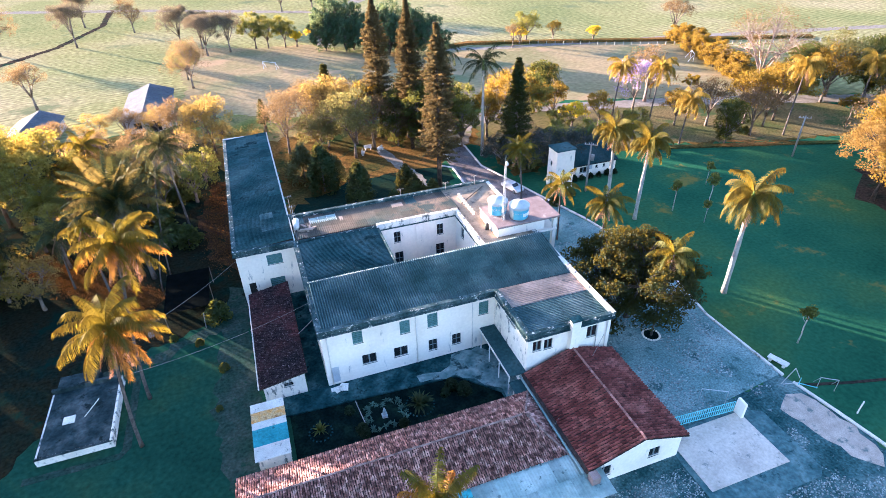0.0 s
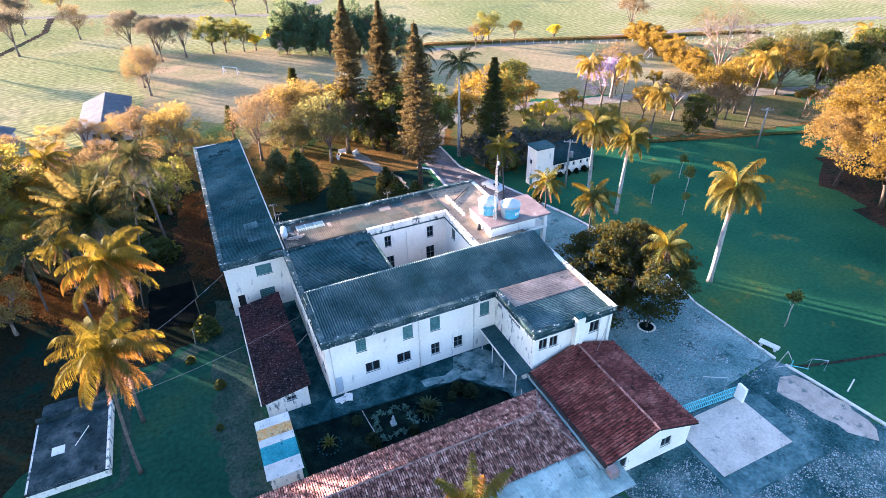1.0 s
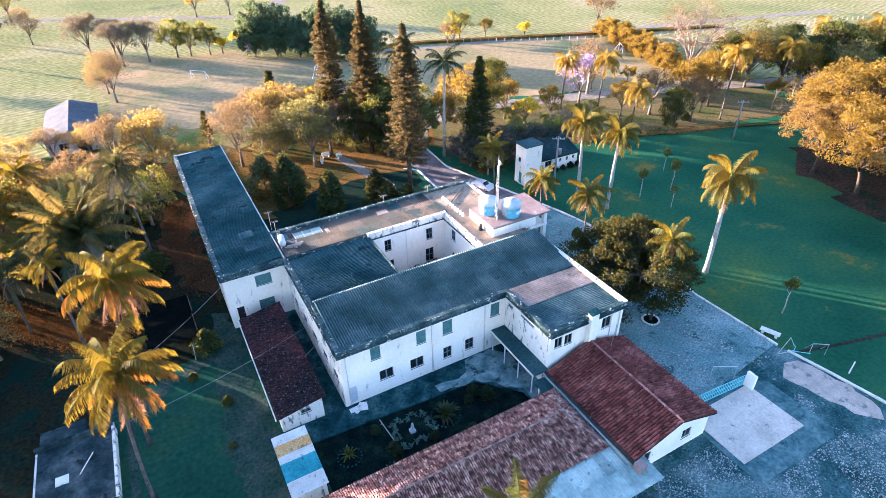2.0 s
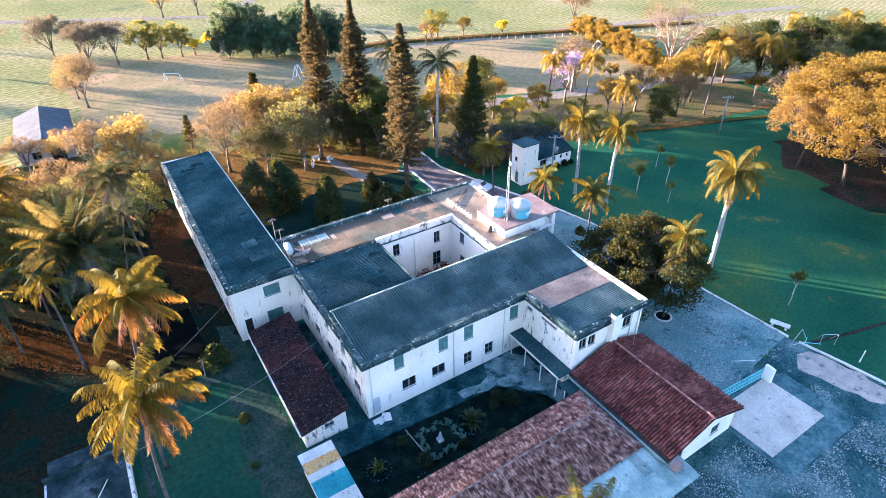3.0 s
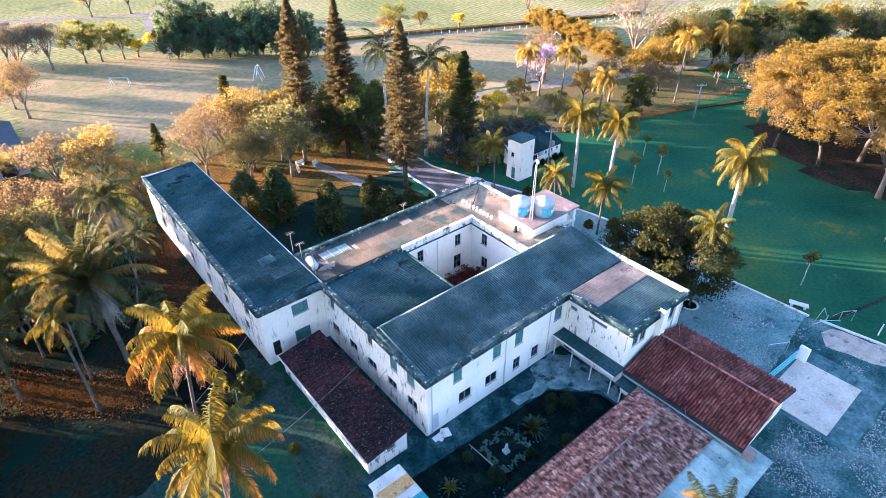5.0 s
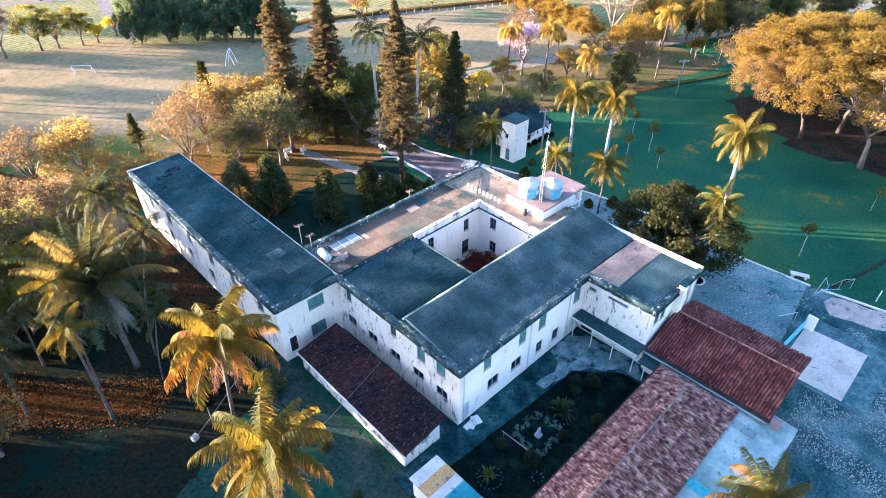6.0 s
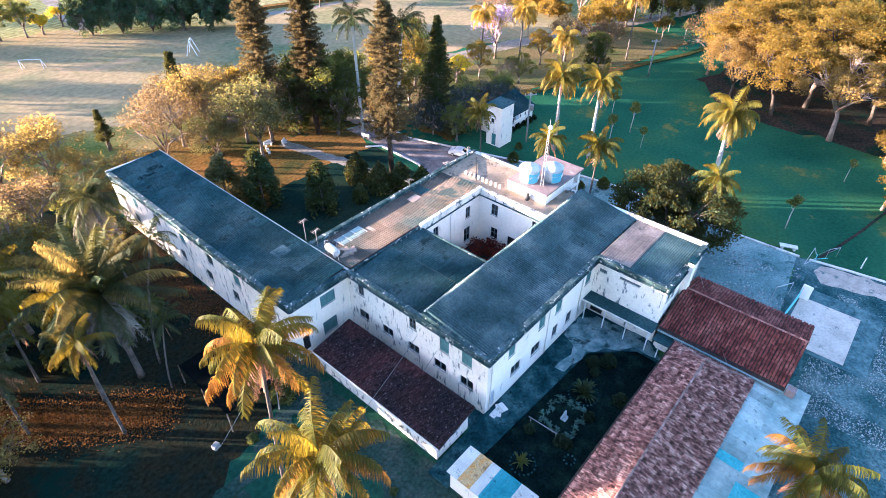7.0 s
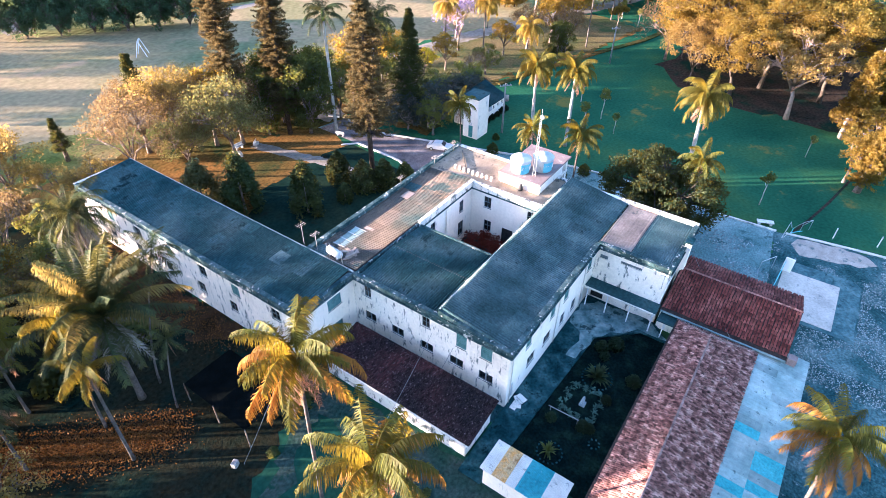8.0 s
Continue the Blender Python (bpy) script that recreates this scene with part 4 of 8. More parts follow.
for a, b, top in (((10.7, 18.22), (22.2, 18.22), 8.5), ((22.02, 18.4), (22.02, 7.8), 8.4)):
    parapet(main, a, b, top, 0.85, 0.2, mat=RIMSTAIN)
beam(main, "parapet", (10.85, 7.9), (10.85, 18.4), 7.3, 8.1, -0.15, 0.12, PARAPET, "grey concrete upstand beside the courtyard")
# roofs
sheet_roof(main, (0.2, 7.9, 8.8), (1, 0, 0), (0, -1, -0.142), 29.3, 7.75, SHEET, "grey corrugated fibre-cement roof sloping to the garden", rows=4)
for x0, x1 in ((-0.12, 0.24), (29.35, 29.75)):
    bm = bmesh.new()
    v = [bm.verts.new((x, y, z)) for x in (x0, x1) for y, z in ((0.05, 7.5), (7.95, 7.5), (7.95, 8.84), (0.05, 7.78))]
    for q in ((0, 1, 2, 3), (7, 6, 5, 4), (0, 4, 5, 1), (1, 5, 6, 2), (2, 6, 7, 3), (3, 7, 4, 0)):
        bm.faces.new([v[k] for k in q])
    part("verge_wall", bm, PARAPET, main, "stained sloping verge of the roof")
beam(main, "ridge_flashing", (0.1, 7.9), (29.5, 7.9), 8.75, 8.94, -0.08, 0.08, KERB, "pale mortar ridge line")
beam(main, "gable_wall", (0.2, 8.2), (29.5, 8.2), 7.2, 8.78, 0.02, 0.26, PARAPET)
# Sun on this half of the roof is put into paler, warmer sheets.
sheet_roof(main, (20.1, -0.05, 7.98), (0, -1, 0), (1, 0, -0.015), 3.5, 9.5, SHEETLIGHT, "pale corrugated roof of the wing, sunlight put into its colour", rows=4, depth=0.05)
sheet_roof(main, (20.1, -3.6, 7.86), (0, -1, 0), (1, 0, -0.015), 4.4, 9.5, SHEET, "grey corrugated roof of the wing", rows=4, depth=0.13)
sheet_roof(main, (5.9, 8.2, 8.05), (0, 1, 0), (-1, 0, -0.06), 10.0, 5.75, SHEETDARK, "dark corrugated roof of the middle block", rows=2, other=SHEET)
sheet_roof(main, (5.9, 8.2, 8.05), (0, 1, 0), (1, 0, -0.06), 10.0, 4.85, SHEETDARK, "dark corrugated roof of the middle block", rows=2)
beam(main, "ridge_flashing", (5.9, 8.3), (5.9, 18.2), 8.08, 8.16, -0.12, 0.12, TERRACOTTA, "reddish ridge capping")
sheet_roof(main, (0.2, 18.6, 8.25), (1, 0, 0), (0, 1, -0.07), 22.5, 6.5, SHEETBACK, "pale worn corrugated roof behind the courtyard, sun and shade put into its tones", rows=3, depth=0.11, other=SHEET)
beam(main, "upstand", (-0.1, 18.4), (11.0, 18.4), 7.6, 8.32, -0.1, 0.1, PARAPET)
# flat terrace with the water tanks
bm = bmesh.new()
box(bm, 22.3, 29.5, 8.3, 25.1, 7.5, 8.05)
part("terrace_floor", bm, TERRACE, main, "worn cream screed terrace")
bm = bmesh.new()
box(bm, 24.6, 31.3, 10.0, 15.8, 7.9, 9.25)
part("tank_plinth", bm, PLASTER, main, "white plastered block under the water tanks")
bm = bmesh.new()
box(bm, 24.5, 33.6, 9.9, 15.9, 9.25, 9.5)
bmesh.ops.bevel(bm, geom=bm.edges[:], offset=0.03, segments=1, affect="EDGES")
part("tank_deck", bm, TERRACOTTA, main, "reddish concrete deck with a white rim")
for x, y in ((33.0, 10.4), (33.0, 15.4)):
    bm = bmesh.new()
    box(bm, x - 0.25, x + 0.25, y - 0.25, y + 0.25, 0, 9.25)
    part("column", bm, PLASTER, main)
bm = bmesh.new()
box(bm, 29.75, 33.3, 10.1, 15.7, 7.3, 7.6)
part("porch_slab", bm, PLASTER, main)
# chimney and pipes
bm = bmesh.new()
box(bm, 24.5, 25.5, -8.75, -8.12, 2.5, 8.7)
ch = part("chimney", bm, PLASTER, main, "white plastered flue")
bm = bmesh.new()
box(bm, 24.4, 25.6, -8.85, -8.02, 8.7, 8.9)
part("chimney_cap", bm, DARKCONC, ch)
for x, y in ((0.55, -0.08), (10.3, -0.08), (17.0, -0.08), (29.2, -8.2), (28.0, -8.2)):
    bm = bmesh.new()
    tube(bm, [(x, y, 0.3), (x, y, 7.35)], [0.06, 0.06], 6)
    part("drainpipe", bm, KERB, main, smooth=True)

# ---- long wing ----
wing = thing("long_wing", "long two-storey white wing with a dark corrugated roof", "building")
walled(wing, (-7.6, 19), (-0.01, 19), 0, 7.5, [(1.25, 0.85, 0.9, 2.95, DD), (4.65, 1.95, 5.2, 6.7, SH), (4.5, 1.9, 1.3, 3.05, SH)], label="white plaster end wall", corner=False)
holes = []
for k, y in enumerate((22.7, 28.9, 34.4, 40.5, 46.6, 52.5)):
    holes += [(59 - y, 1.3, 5.0, 6.5, SH if k % 2 else "sash"), (59 - y - 1.2, 1.3, 2.1, 3.5, "sash")]
walled(wing, (-7.6, 59), (-7.6, 19), 0, 7.5, holes, mat=STAINED, label="long white wall with peeling stains")
walled(wing, (-0.1, 25.6), (-0.1, 59), 0, 7.5, [(3, 1.2, 5, 6.5, SH), (10, 1.2, 5, 6.5, SH), (17, 1.2, 5, 6.5, SH), (25, 1.2, 5, 6.5, SH)])
walled(wing, (-0.1, 59), (-7.6, 59), 0, 7.5, [(3.5, 1.2, 5, 6.5, SH)])
parapet(wing, (-7.8, 18.98), (-0.1, 18.98), 8.0)
parapet(wing, (-7.62, 59.2), (-7.62, 18.8), 8.0)
beam(wing, "coping", (-0.05, 18.8), (-0.05, 59.2), 8.1, 8.3, -0.08, 0.06, KERB, "pale coping line")
beam(wing, "coping", (0, 59.05), (-7.8, 59.05), 7.9, 8.15, -0.15, 0.12, KERB)
sheet_roof(wing, (-0.2, 19.25, 8.2), (0, 1, 0), (-1, 0, -0.06), 39.6, 7.1, SHEETDARK, "dark corrugated roof of the long wing", rows=4, other=SHEET)

# ---- tiled annex beside the main building ----
annex = thing("annex", "low white lean-to with a dark clay tile roof", "building")
AX0, AX1, AY0, AY1 = -6.7, -2.3, 0.3, 17.0
walled(annex, (AX0, AY1), (AX0, AY0), 0, 2.35, [], mat=RIMSTAIN, label="dark-blotched white wall of the annex")
walled(annex, (AX0, AY0), (AX1, AY0), 0, 2.35, [(2.6, 1.0, 1.5, 2.0, "sash")], mat=STAINED)
walled(annex, (AX1, AY0), (AX1, AY1), 0, 3.0)
bm = bmesh.new()
v = [bm.verts.new(p) for p in ((AX0, AY0, 2.35), (AX1, AY0, 2.35), (AX1, AY0, 3.15))]
w2 = [bm.verts.new(p) for p in ((AX0, AY0 + 0.3, 2.35), (AX1, AY0 + 0.3, 2.35), (AX1, AY0 + 0.3, 3.15))]
bm.faces.new(v)
bm.faces.new(w2[::-1])
for i in range(3):
    bm.faces.new((v[i], v[(i + 1) % 3], w2[(i + 1) % 3], w2[i]))
part("gable", bm, STAINED, annex)
tile_roof(annex, (-1.95, -0.25, 3.4), (0, 1, 0), (-1, 0, -0.17), 17.4, 5.2, TILEDARK, "dark lichened clay tiles", near=150, w=0.16, l=0.3, seed=4)
beam(annex, "verge", (-7.1, 17.2), (-7.1, -0.2), 2.42, 2.56, -0.02, 0.1, KERB, "white mortar edge")

# ---- garden side buildings ----
gable_house = thing("gable_house", "single-storey white house with a red clay tile gable roof", "building")
GX0, GX1, GY0, GY1 = 19.4, 29.7, -20.6, -8.45
walled(gable_house, (GX0, GY0), (GX1, GY0), 0, 3.0, [(2.0, 1.5, 0.9, 2.3, "pair"), (7.4, 1.2, 1.3, 2.5, "pair")])
walled(gable_house, (GX1, GY0), (GX1, GY1), 0, 3.0, [(4, 1.2, 1.2, 2.4, "pair"), (8, 1.2, 1.2, 2.4, "pair")])
walled(gable_house, (GX0, GY1), (GX0, GY0), 0, 3.0)
bm = bmesh.new()
RX, RZ = 24.9, 5.05
v = [bm.verts.new(p) for p in ((GX0, GY0, 3.0), (GX1, GY0, 3.0), (RX, GY0, RZ - 0.15))]
w2 = [bm.verts.new((p.co.x, p.co.y + 0.3, p.co.z)) for p in v]
bm.faces.new(v)
bm.faces.new(w2[::-1])
for i in range(3):
    bm.faces.new((v[i], v[(i + 1) % 3], w2[(i + 1) % 3], w2[i]))
part("gable", bm, PLASTER, gable_house)
tile_roof(gable_house, (RX, -21.1, RZ), (0, 1, 0), (-1, 0, -0.345), 12.7, 6.2, TILERED, "red clay barrel tiles", near=150, w=0.3, l=0.48, seed=2)
tile_roof(gable_house, (RX, -21.1, RZ), (0, 1, 0), (1, 0, -0.345), 12.7, 5.5, TILERED, "red clay barrel tiles", near=150, w=0.3, l=0.48, seed=3)
ridge_tiles(gable_house, (RX, -21.15, RZ + 0.02), (RX, -8.4, RZ + 0.02), REDRIDGE, 0.26)
beam(gable_house, "gutter", (18.9, -8.5), (18.9, -21.0), 2.95, 3.1, -0.1, 0.1, ZINC, "grey gutter along the valley")
bm = bmesh.new()
box(bm, 19.2, 20.0, -22.0, -21.2, 1.9, 3.35)
part("chimney", bm, TERRACOTTA, gable_house, "small brick flue")

long_house = thing("long_house", "long low house with a lichened clay tile roof", "building")
LY0, LY1, LRY, LRZ, LX0, LX1 = -18.2, -10.9, -14.1, 4.2, -9.5, 18.7
walled(long_house, (LX1, LY1), (LX0, LY1), 0, 2.6, [(3 + 3.4 * k, 1.2, 1.1, 2.2, "pair") for k in range(7)])
walled(long_house, (LX0, LY0), (LX1, LY0), 0, 2.6, [(4, 0.9, 0.2, 2.2, "door"), (10, 1.2, 1.1, 2.2, "pair"), (16, 1.2, 1.1, 2.2, "pair")])
walled(long_house, (LX0, LY1), (LX0, LY0), 0, 2.6)
RL, HX = 16.6, 18.85


def hip_cut(length):
    """A long slope that ends in a slanting hip near the gable house."""
    def cut(x, y):
        end = RL - LX0 + 0.3
        if x == "outline":
            return [(0, 0), (end, 0), (HX - LX0 + 0.3, length), (0, length)]
        return x < end + (HX - RL) * max(0.0, y) / length
    return cut


def hip_end(x, y):
    """The small three-cornered slope at the end of the ridge."""
    if x == "outline":
        return [(4.55, 0), (8.2, 2.7), (0, 2.7)]
    return 4.55 * (1 - y / 2.7) < x < 4.55 + 3.65 * y / 2.7


tile_roof(long_house, (LX0 - 0.3, LRY, LRZ), (1, 0, 0), (0, 1, -0.39), LX1 - LX0 + 0.6, 3.95, TILEOLD, "pinkish lichened clay tiles", near=150, w=0.2, l=0.36, cut=hip_cut(3.95), seed=5)
tile_roof(long_house, (LX0 - 0.3, LRY, LRZ), (1, 0, 0), (0, -1, -0.325), LX1 - LX0 + 0.6, 4.85, TILEOLD, "pinkish lichened clay tiles", near=150, w=0.2, l=0.36, cut=hip_cut(4.85), seed=6)
tile_roof(long_house, (RL, LRY - 4.55, LRZ), (0, 1, 0), (1, 0, -0.66), 8.2, 2.7, TILEOLD, "small lichened hip of clay tiles", near=60, w=0.2, l=0.36, cut=hip_end, seed=7)
ridge_tiles(long_house, (LX0 - 0.3, LRY, LRZ + 0.02), (RL, LRY, LRZ + 0.02), RIDGE, 0.2)
ridge_tiles(long_house, (HX, LRY + 3.65, LRZ - 1.42), (RL, LRY, LRZ + 0.04), RIDGE, 0.22)
ridge_tiles(long_house, (HX, LRY - 4.55, LRZ - 1.46), (RL, LRY, LRZ + 0.04), RIDGE, 0.22)

lean_to = thing("lean_to_roof", "pale painted metal lean-to roof with blue patches", "roof")
bm = bmesh.new()
box(bm, -8, 21, -23.2, -18.4, 2.3, 2.38)
part("deck", bm, ROOFVOID, lean_to, m=pose(0, 0, 0))
rnd = random.Random(8)
for k in range(27):
    x = -8 + k * 1.07
    shade = rnd.random()
    for j, (ya, yb) in enumerate(((-18.35, -20.8), (-20.7, -23.25))):
        mat = TEALSHEET if (k, j) in ((12, 1), (13, 1), (9, 0), (7, 1), (5, 0), (15, 0), (10, 1)) else ZINC
        bm = bmesh.new()
        za, zb = 2.75 - 0.06 * j * 3, 2.6 - 0.06 * j * 3
        n = 12
        rows = [[bm.verts.new((x + 1.1 * i / n, y, z + (0.025 if i % 3 == 0 else 0.0) + 0.01 * (k % 2))) for i in range(n + 1)] for y, z in ((ya, za), (yb, zb))]
        for i in range(n):
            bm.faces.new((rows[0][i], rows[0][i + 1], rows[1][i + 1], rows[1][i]))
        part("metal_sheet", bm, mat, lean_to)
for x in (-6, 2, 10, 18):
    bm = bmesh.new()
    tube(bm, [(x, -23.0, 0), (x, -23.0, 2.3)], [0.07, 0.07], 6)
    part("post", bm, STEEL, lean_to)

# small shed with a patchwork roof
shed = thing("shed", "small white block shed with a patchwork sheet roof", "shed")
walled(shed, (-7.9, -9.0), (-5.05, -9.0), 0, 2.4, mat=STAINED)
walled(shed, (-7.9, -2.3), (-7.9, -9.0), 0, 2.4, mat=PLASTER)
walled(shed, (-5.05, -9.0), (-5.05, -2.3), 0, 2.4, mat=PLASTER)
walled(shed, (-5.05, -2.3), (-7.9, -2.3), 0, 2.4, mat=PLASTER)
for k, (ya, yb, mat) in enumerate(((-2.05, -3.2, KERB), (-3.2, -4.5, RUSTSHEET), (-4.5, -5.4, KERB), (-5.4, -6.5, TEALSHEET), (-6.5, -7.5, TEALSHEET), (-7.5, -8.3, KERB), (-8.3, -9.2, KERB))):
    bm = bmesh.new()
    n = 18
    rows = [[bm.verts.new((x, ya + (yb - ya) * i / n, 2.5 + 0.035 * math.cos(math.pi * i) + 0.008 * (k % 2))) for i in range(n + 1)] for x in (-8.15, -4.85)]
    for i in range(n):
        bm.faces.new((rows[0][i], rows[0][i + 1], rows[1][i + 1], rows[1][i]))
    part("roof_sheet", bm, mat, shed, "orange rusted sheet" if mat is RUSTSHEET else "teal translucent sheet" if mat is TEALSHEET else "")

# veranda beside the wing
veranda = thing("veranda", "open veranda with a dark sheet roof on white posts", "veranda")
bm = bmesh.new()
box(bm, 17.9, 19.78, -8.3, -0.05, 2.95, 3.05)
part("roof", bm, SHEETDARK, veranda, "dark mossy flat roof", )
beam(veranda, "fascia", (17.85, -0.05), (17.85, -8.3), 2.85, 3.1, -0.03, 0.06, KERB)
for y in (-0.5, -2.9, -5.5, -8.0):
    bm = bmesh.new()
    tube(bm, [(17.95, y, 0.25), (17.95, y, 2.95)], [0.07, 0.07], 6)
    part("post", bm, WHITEPAINT, veranda)
veranda2 = thing("passage_roof", "narrow dark sheet roof over a passage", "roof")
bm = bmesh.new()
box(bm, 17.6, 19.6, -10.6, -8.6, 2.55, 2.65)
part("sheet", bm, SHEETDARK, veranda2)
for x in (17.8, 19.4):
    bm = bmesh.new()
    tube(bm, [(x, -9.4, 0.2), (x, -9.4, 2.55)], [0.06, 0.06], 6)
    part("post", bm, WHITEPAINT, veranda2)


# ---- plants ----
def frond_mesh(seed, length, el, bend, leaf, pairs, hang, mat, stem=0.04, ragged=0.1):
    """A feather palm frond along +x: it leaves the crown at el degrees, bends over by bend degrees, and its leaflets hang."""
    rnd = np.random.RandomState(seed)
    s = np.linspace(0, 1, 11)
    line = np.zeros((11, 3))
    for k in range(1, 11):
        g = radians(el - bend * ((k - 0.5) / 10) ** 1.35)
        line[k] = line[k - 1] + np.array([math.cos(g), 0, math.sin(g)]) * length / 10
    line[:, 1] = rnd.uniform(-0.08, 0.08) * length * s**2
    vs, fs = [], []
    for k in range(11):
        r = stem * (1 - 0.85 * s[k])
        vs += [line[k] + (0, -r, 0), line[k] + (0, r, 0), line[k] + (0, 0, r * 1.2)]
    for k in range(10):
        for i in range(3):
            p, q = 3 * k + i, 3 * k + (i + 1) % 3
            fs.append((p, q, q + 3, p + 3))
    for k in range(pairs):
        f = 0.14 + 0.86 * k / (pairs - 1)
        base = np.array([np.interp(f, s, line[:, c]) for c in range(3)])
        tan = np.array([np.interp(min(f + 0.03, 1.0), s, line[:, c]) for c in range(3)]) - np.array([np.interp(f - 0.03, s, line[:, c]) for c in range(3)])
        tan /= np.linalg.norm(tan) + 1e-9
        size = leaf * (0.5 + 0.62 * math.sin(math.pi * min(1.0, f * 1.04) ** 0.85)) * rnd.uniform(0.82, 1.12)
        for side in (-1, 1):
            if rnd.rand() < ragged:
                continue
            out = np.array([0.0, side, 0.0]) + tan * rnd.uniform(0.3, 0.75) + np.array([0, 0, -hang * rnd.uniform(0.35, 1.4)])
            out /= np.linalg.norm(out)
            w = tan * leaf * 0.03
            mid, tip = base + out * size * 0.55, base + out * size + np.array([0, 0, -0.28 * min(hang, 1.2) * size])
            n = len(vs)
            vs += [base - w, base + w, mid + w * 1.1, mid - w * 0.9, tip]
            fs += [(n, n + 1, n + 2, n + 3), (n + 3, n + 2, n + 4)]
    return soup("frond", [tuple(v) for v in vs], fs, mat)


def frond_set(seed, angles, *rest, **more):
    """Fronds of one crown, from the upright young ones to the hanging old ones."""
    return [frond_mesh(seed + k, rest[0], el, bend, *rest[1:], **more) for k, (el, bend) in enumerate(angles)]


ARCH = ((78, 84), (60, 98), (43, 106), (25, 102), (5, 84), (-20, 58))
MOP = ((80, 95), (62, 118), (45, 130), (27, 128), (9, 112), (-10, 85))
PLUME = ((80, 125), (62, 140), (45, 146), (27, 138), (8, 118), (-14, 88))
SPREAD = ((87, 30), (79, 46), (69, 60), (57, 72), (42, 78), (24, 74))
FRONDS = {
    "coco": frond_set(1, ARCH, 4.9, 0.95, 96, 1.5, L_COCO),
    "cocoold": frond_set(11, ARCH, 5.0, 0.95, 96, 1.9, L_COCOOLD),
    "cocodry": frond_set(21, ((-52, 30), (-74, 12)), 4.4, 0.7, 60, 1.2, L_COCODRY, ragged=0.25),
    "royal": frond_set(31, MOP, 4.6, 0.9, 110, 1.4, L_ROYAL),
    "tall": frond_set(41, ARCH, 4.8, 0.85, 80, 0.8, L_DARKPALM),
    "giant": frond_set(51, SPREAD, 8.2, 1.1, 120, 0.7, L_DARKPALM, stem=0.09),
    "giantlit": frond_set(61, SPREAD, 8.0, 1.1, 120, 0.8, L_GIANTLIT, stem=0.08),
    "giantdry": frond_set(71, ((-48, 32), (-70, 16)), 6.4, 0.9, 70, 1.2, L_GREYDRY, stem=0.08, ragged=0.3),
    "queen": frond_set(81, PLUME, 4.4, 0.95, 84, 1.5, L_QUEEN),
}


bm = bmesh.new()
bmesh.ops.create_icosphere(bm, subdivisions=1, radius=0.14)
COCONUT = mesh_of("coconut", bm, CROWNSHAFT, True)


def palm(name, label, kind, base, crown, count, girth, size=1.0, bark=None, dry="cocodry", dry_count=4, shaft=False, seed=0, group=""):
    """A palm: a bending ringed trunk, a crown of fronds, and old fronds hanging below it."""
    rnd = random.Random(seed + int(base[0] * 31 + base[1] * 17))
    p = thing(name, label, "palm tree", group, at=(base[0], base[1], 0))
    top = Vector(crown) - Vector((base[0], base[1], 0))
    pts, rad = [], []
    for k in range(13):
        f = k / 12
        bend = f**1.5
        pts.append((top.x * bend, top.y * bend, top.z * f - (0.15 if k == 0 else 0)))
        rad.append(girth * (1.35 if k == 0 else 1.0 - 0.35 * f + (0.1 if kind == "royal" and 0.3 < f < 0.6 else 0)) * (1 + 0.05 * (k % 2)))
    bm = bmesh.new()
    tube(bm, pts, rad, 9)
    part("trunk", bm, bark or PALMBARK, p, smooth=True)
    if shaft:
        bm = bmesh.new()
        tube(bm, [top + Vector((0, 0, z)) for z in (-0.3, 0.3, 1.0, 1.5)], [girth * 0.75, girth * 0.85, girth * 0.6, 0.1], 8)
        part("crownshaft", bm, CROWNSHAFT, p, smooth=True)
        top = top + Vector((0, 0, 0.9))
    meshes = FRONDS[kind]
    count = round(count * 1.1)
    for k in range(count):
        f = (k + 0.5) / count
        c = min(5, int(f**0.9 * 6 + rnd.uniform(-0.3, 0.3)))
        az = k * 137.5 + rnd.uniform(-16, 16)
        m = Matrix.Translation(top) @ pose(0, 0, 0, rnd.uniform(-14, 14), rnd.uniform(-8, 8), az) @ Matrix.Scale(size * rnd.uniform(0.86, 1.1), 4)
        # Every third giant frond takes the copy coloured as if sunlit.
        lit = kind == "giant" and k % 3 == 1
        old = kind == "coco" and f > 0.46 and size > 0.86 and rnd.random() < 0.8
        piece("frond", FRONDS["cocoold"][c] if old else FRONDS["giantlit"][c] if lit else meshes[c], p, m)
    for k in range(dry_count):
        m = Matrix.Translation(top + Vector((0, 0, -0.25))) @ pose(0, 0, 0, rnd.uniform(-25, 25), rnd.uniform(-14, 14), k * 360 / max(1, dry_count) + rnd.uniform(-25, 25)) @ Matrix.Scale(size * rnd.uniform(0.7, 0.95), 4)
        piece("dry_frond", FRONDS[dry][k % 2], p, m)
    if kind == "coco":
        for k in range(6):
            g, z = k * 2.4, -0.25 - 0.12 * (k % 3)
            piece("coconut", COCONUT, p, Matrix.Translation(top + Vector((0.28 * math.cos(g), 0.28 * math.sin(g), z))), "green coconut")
    return p


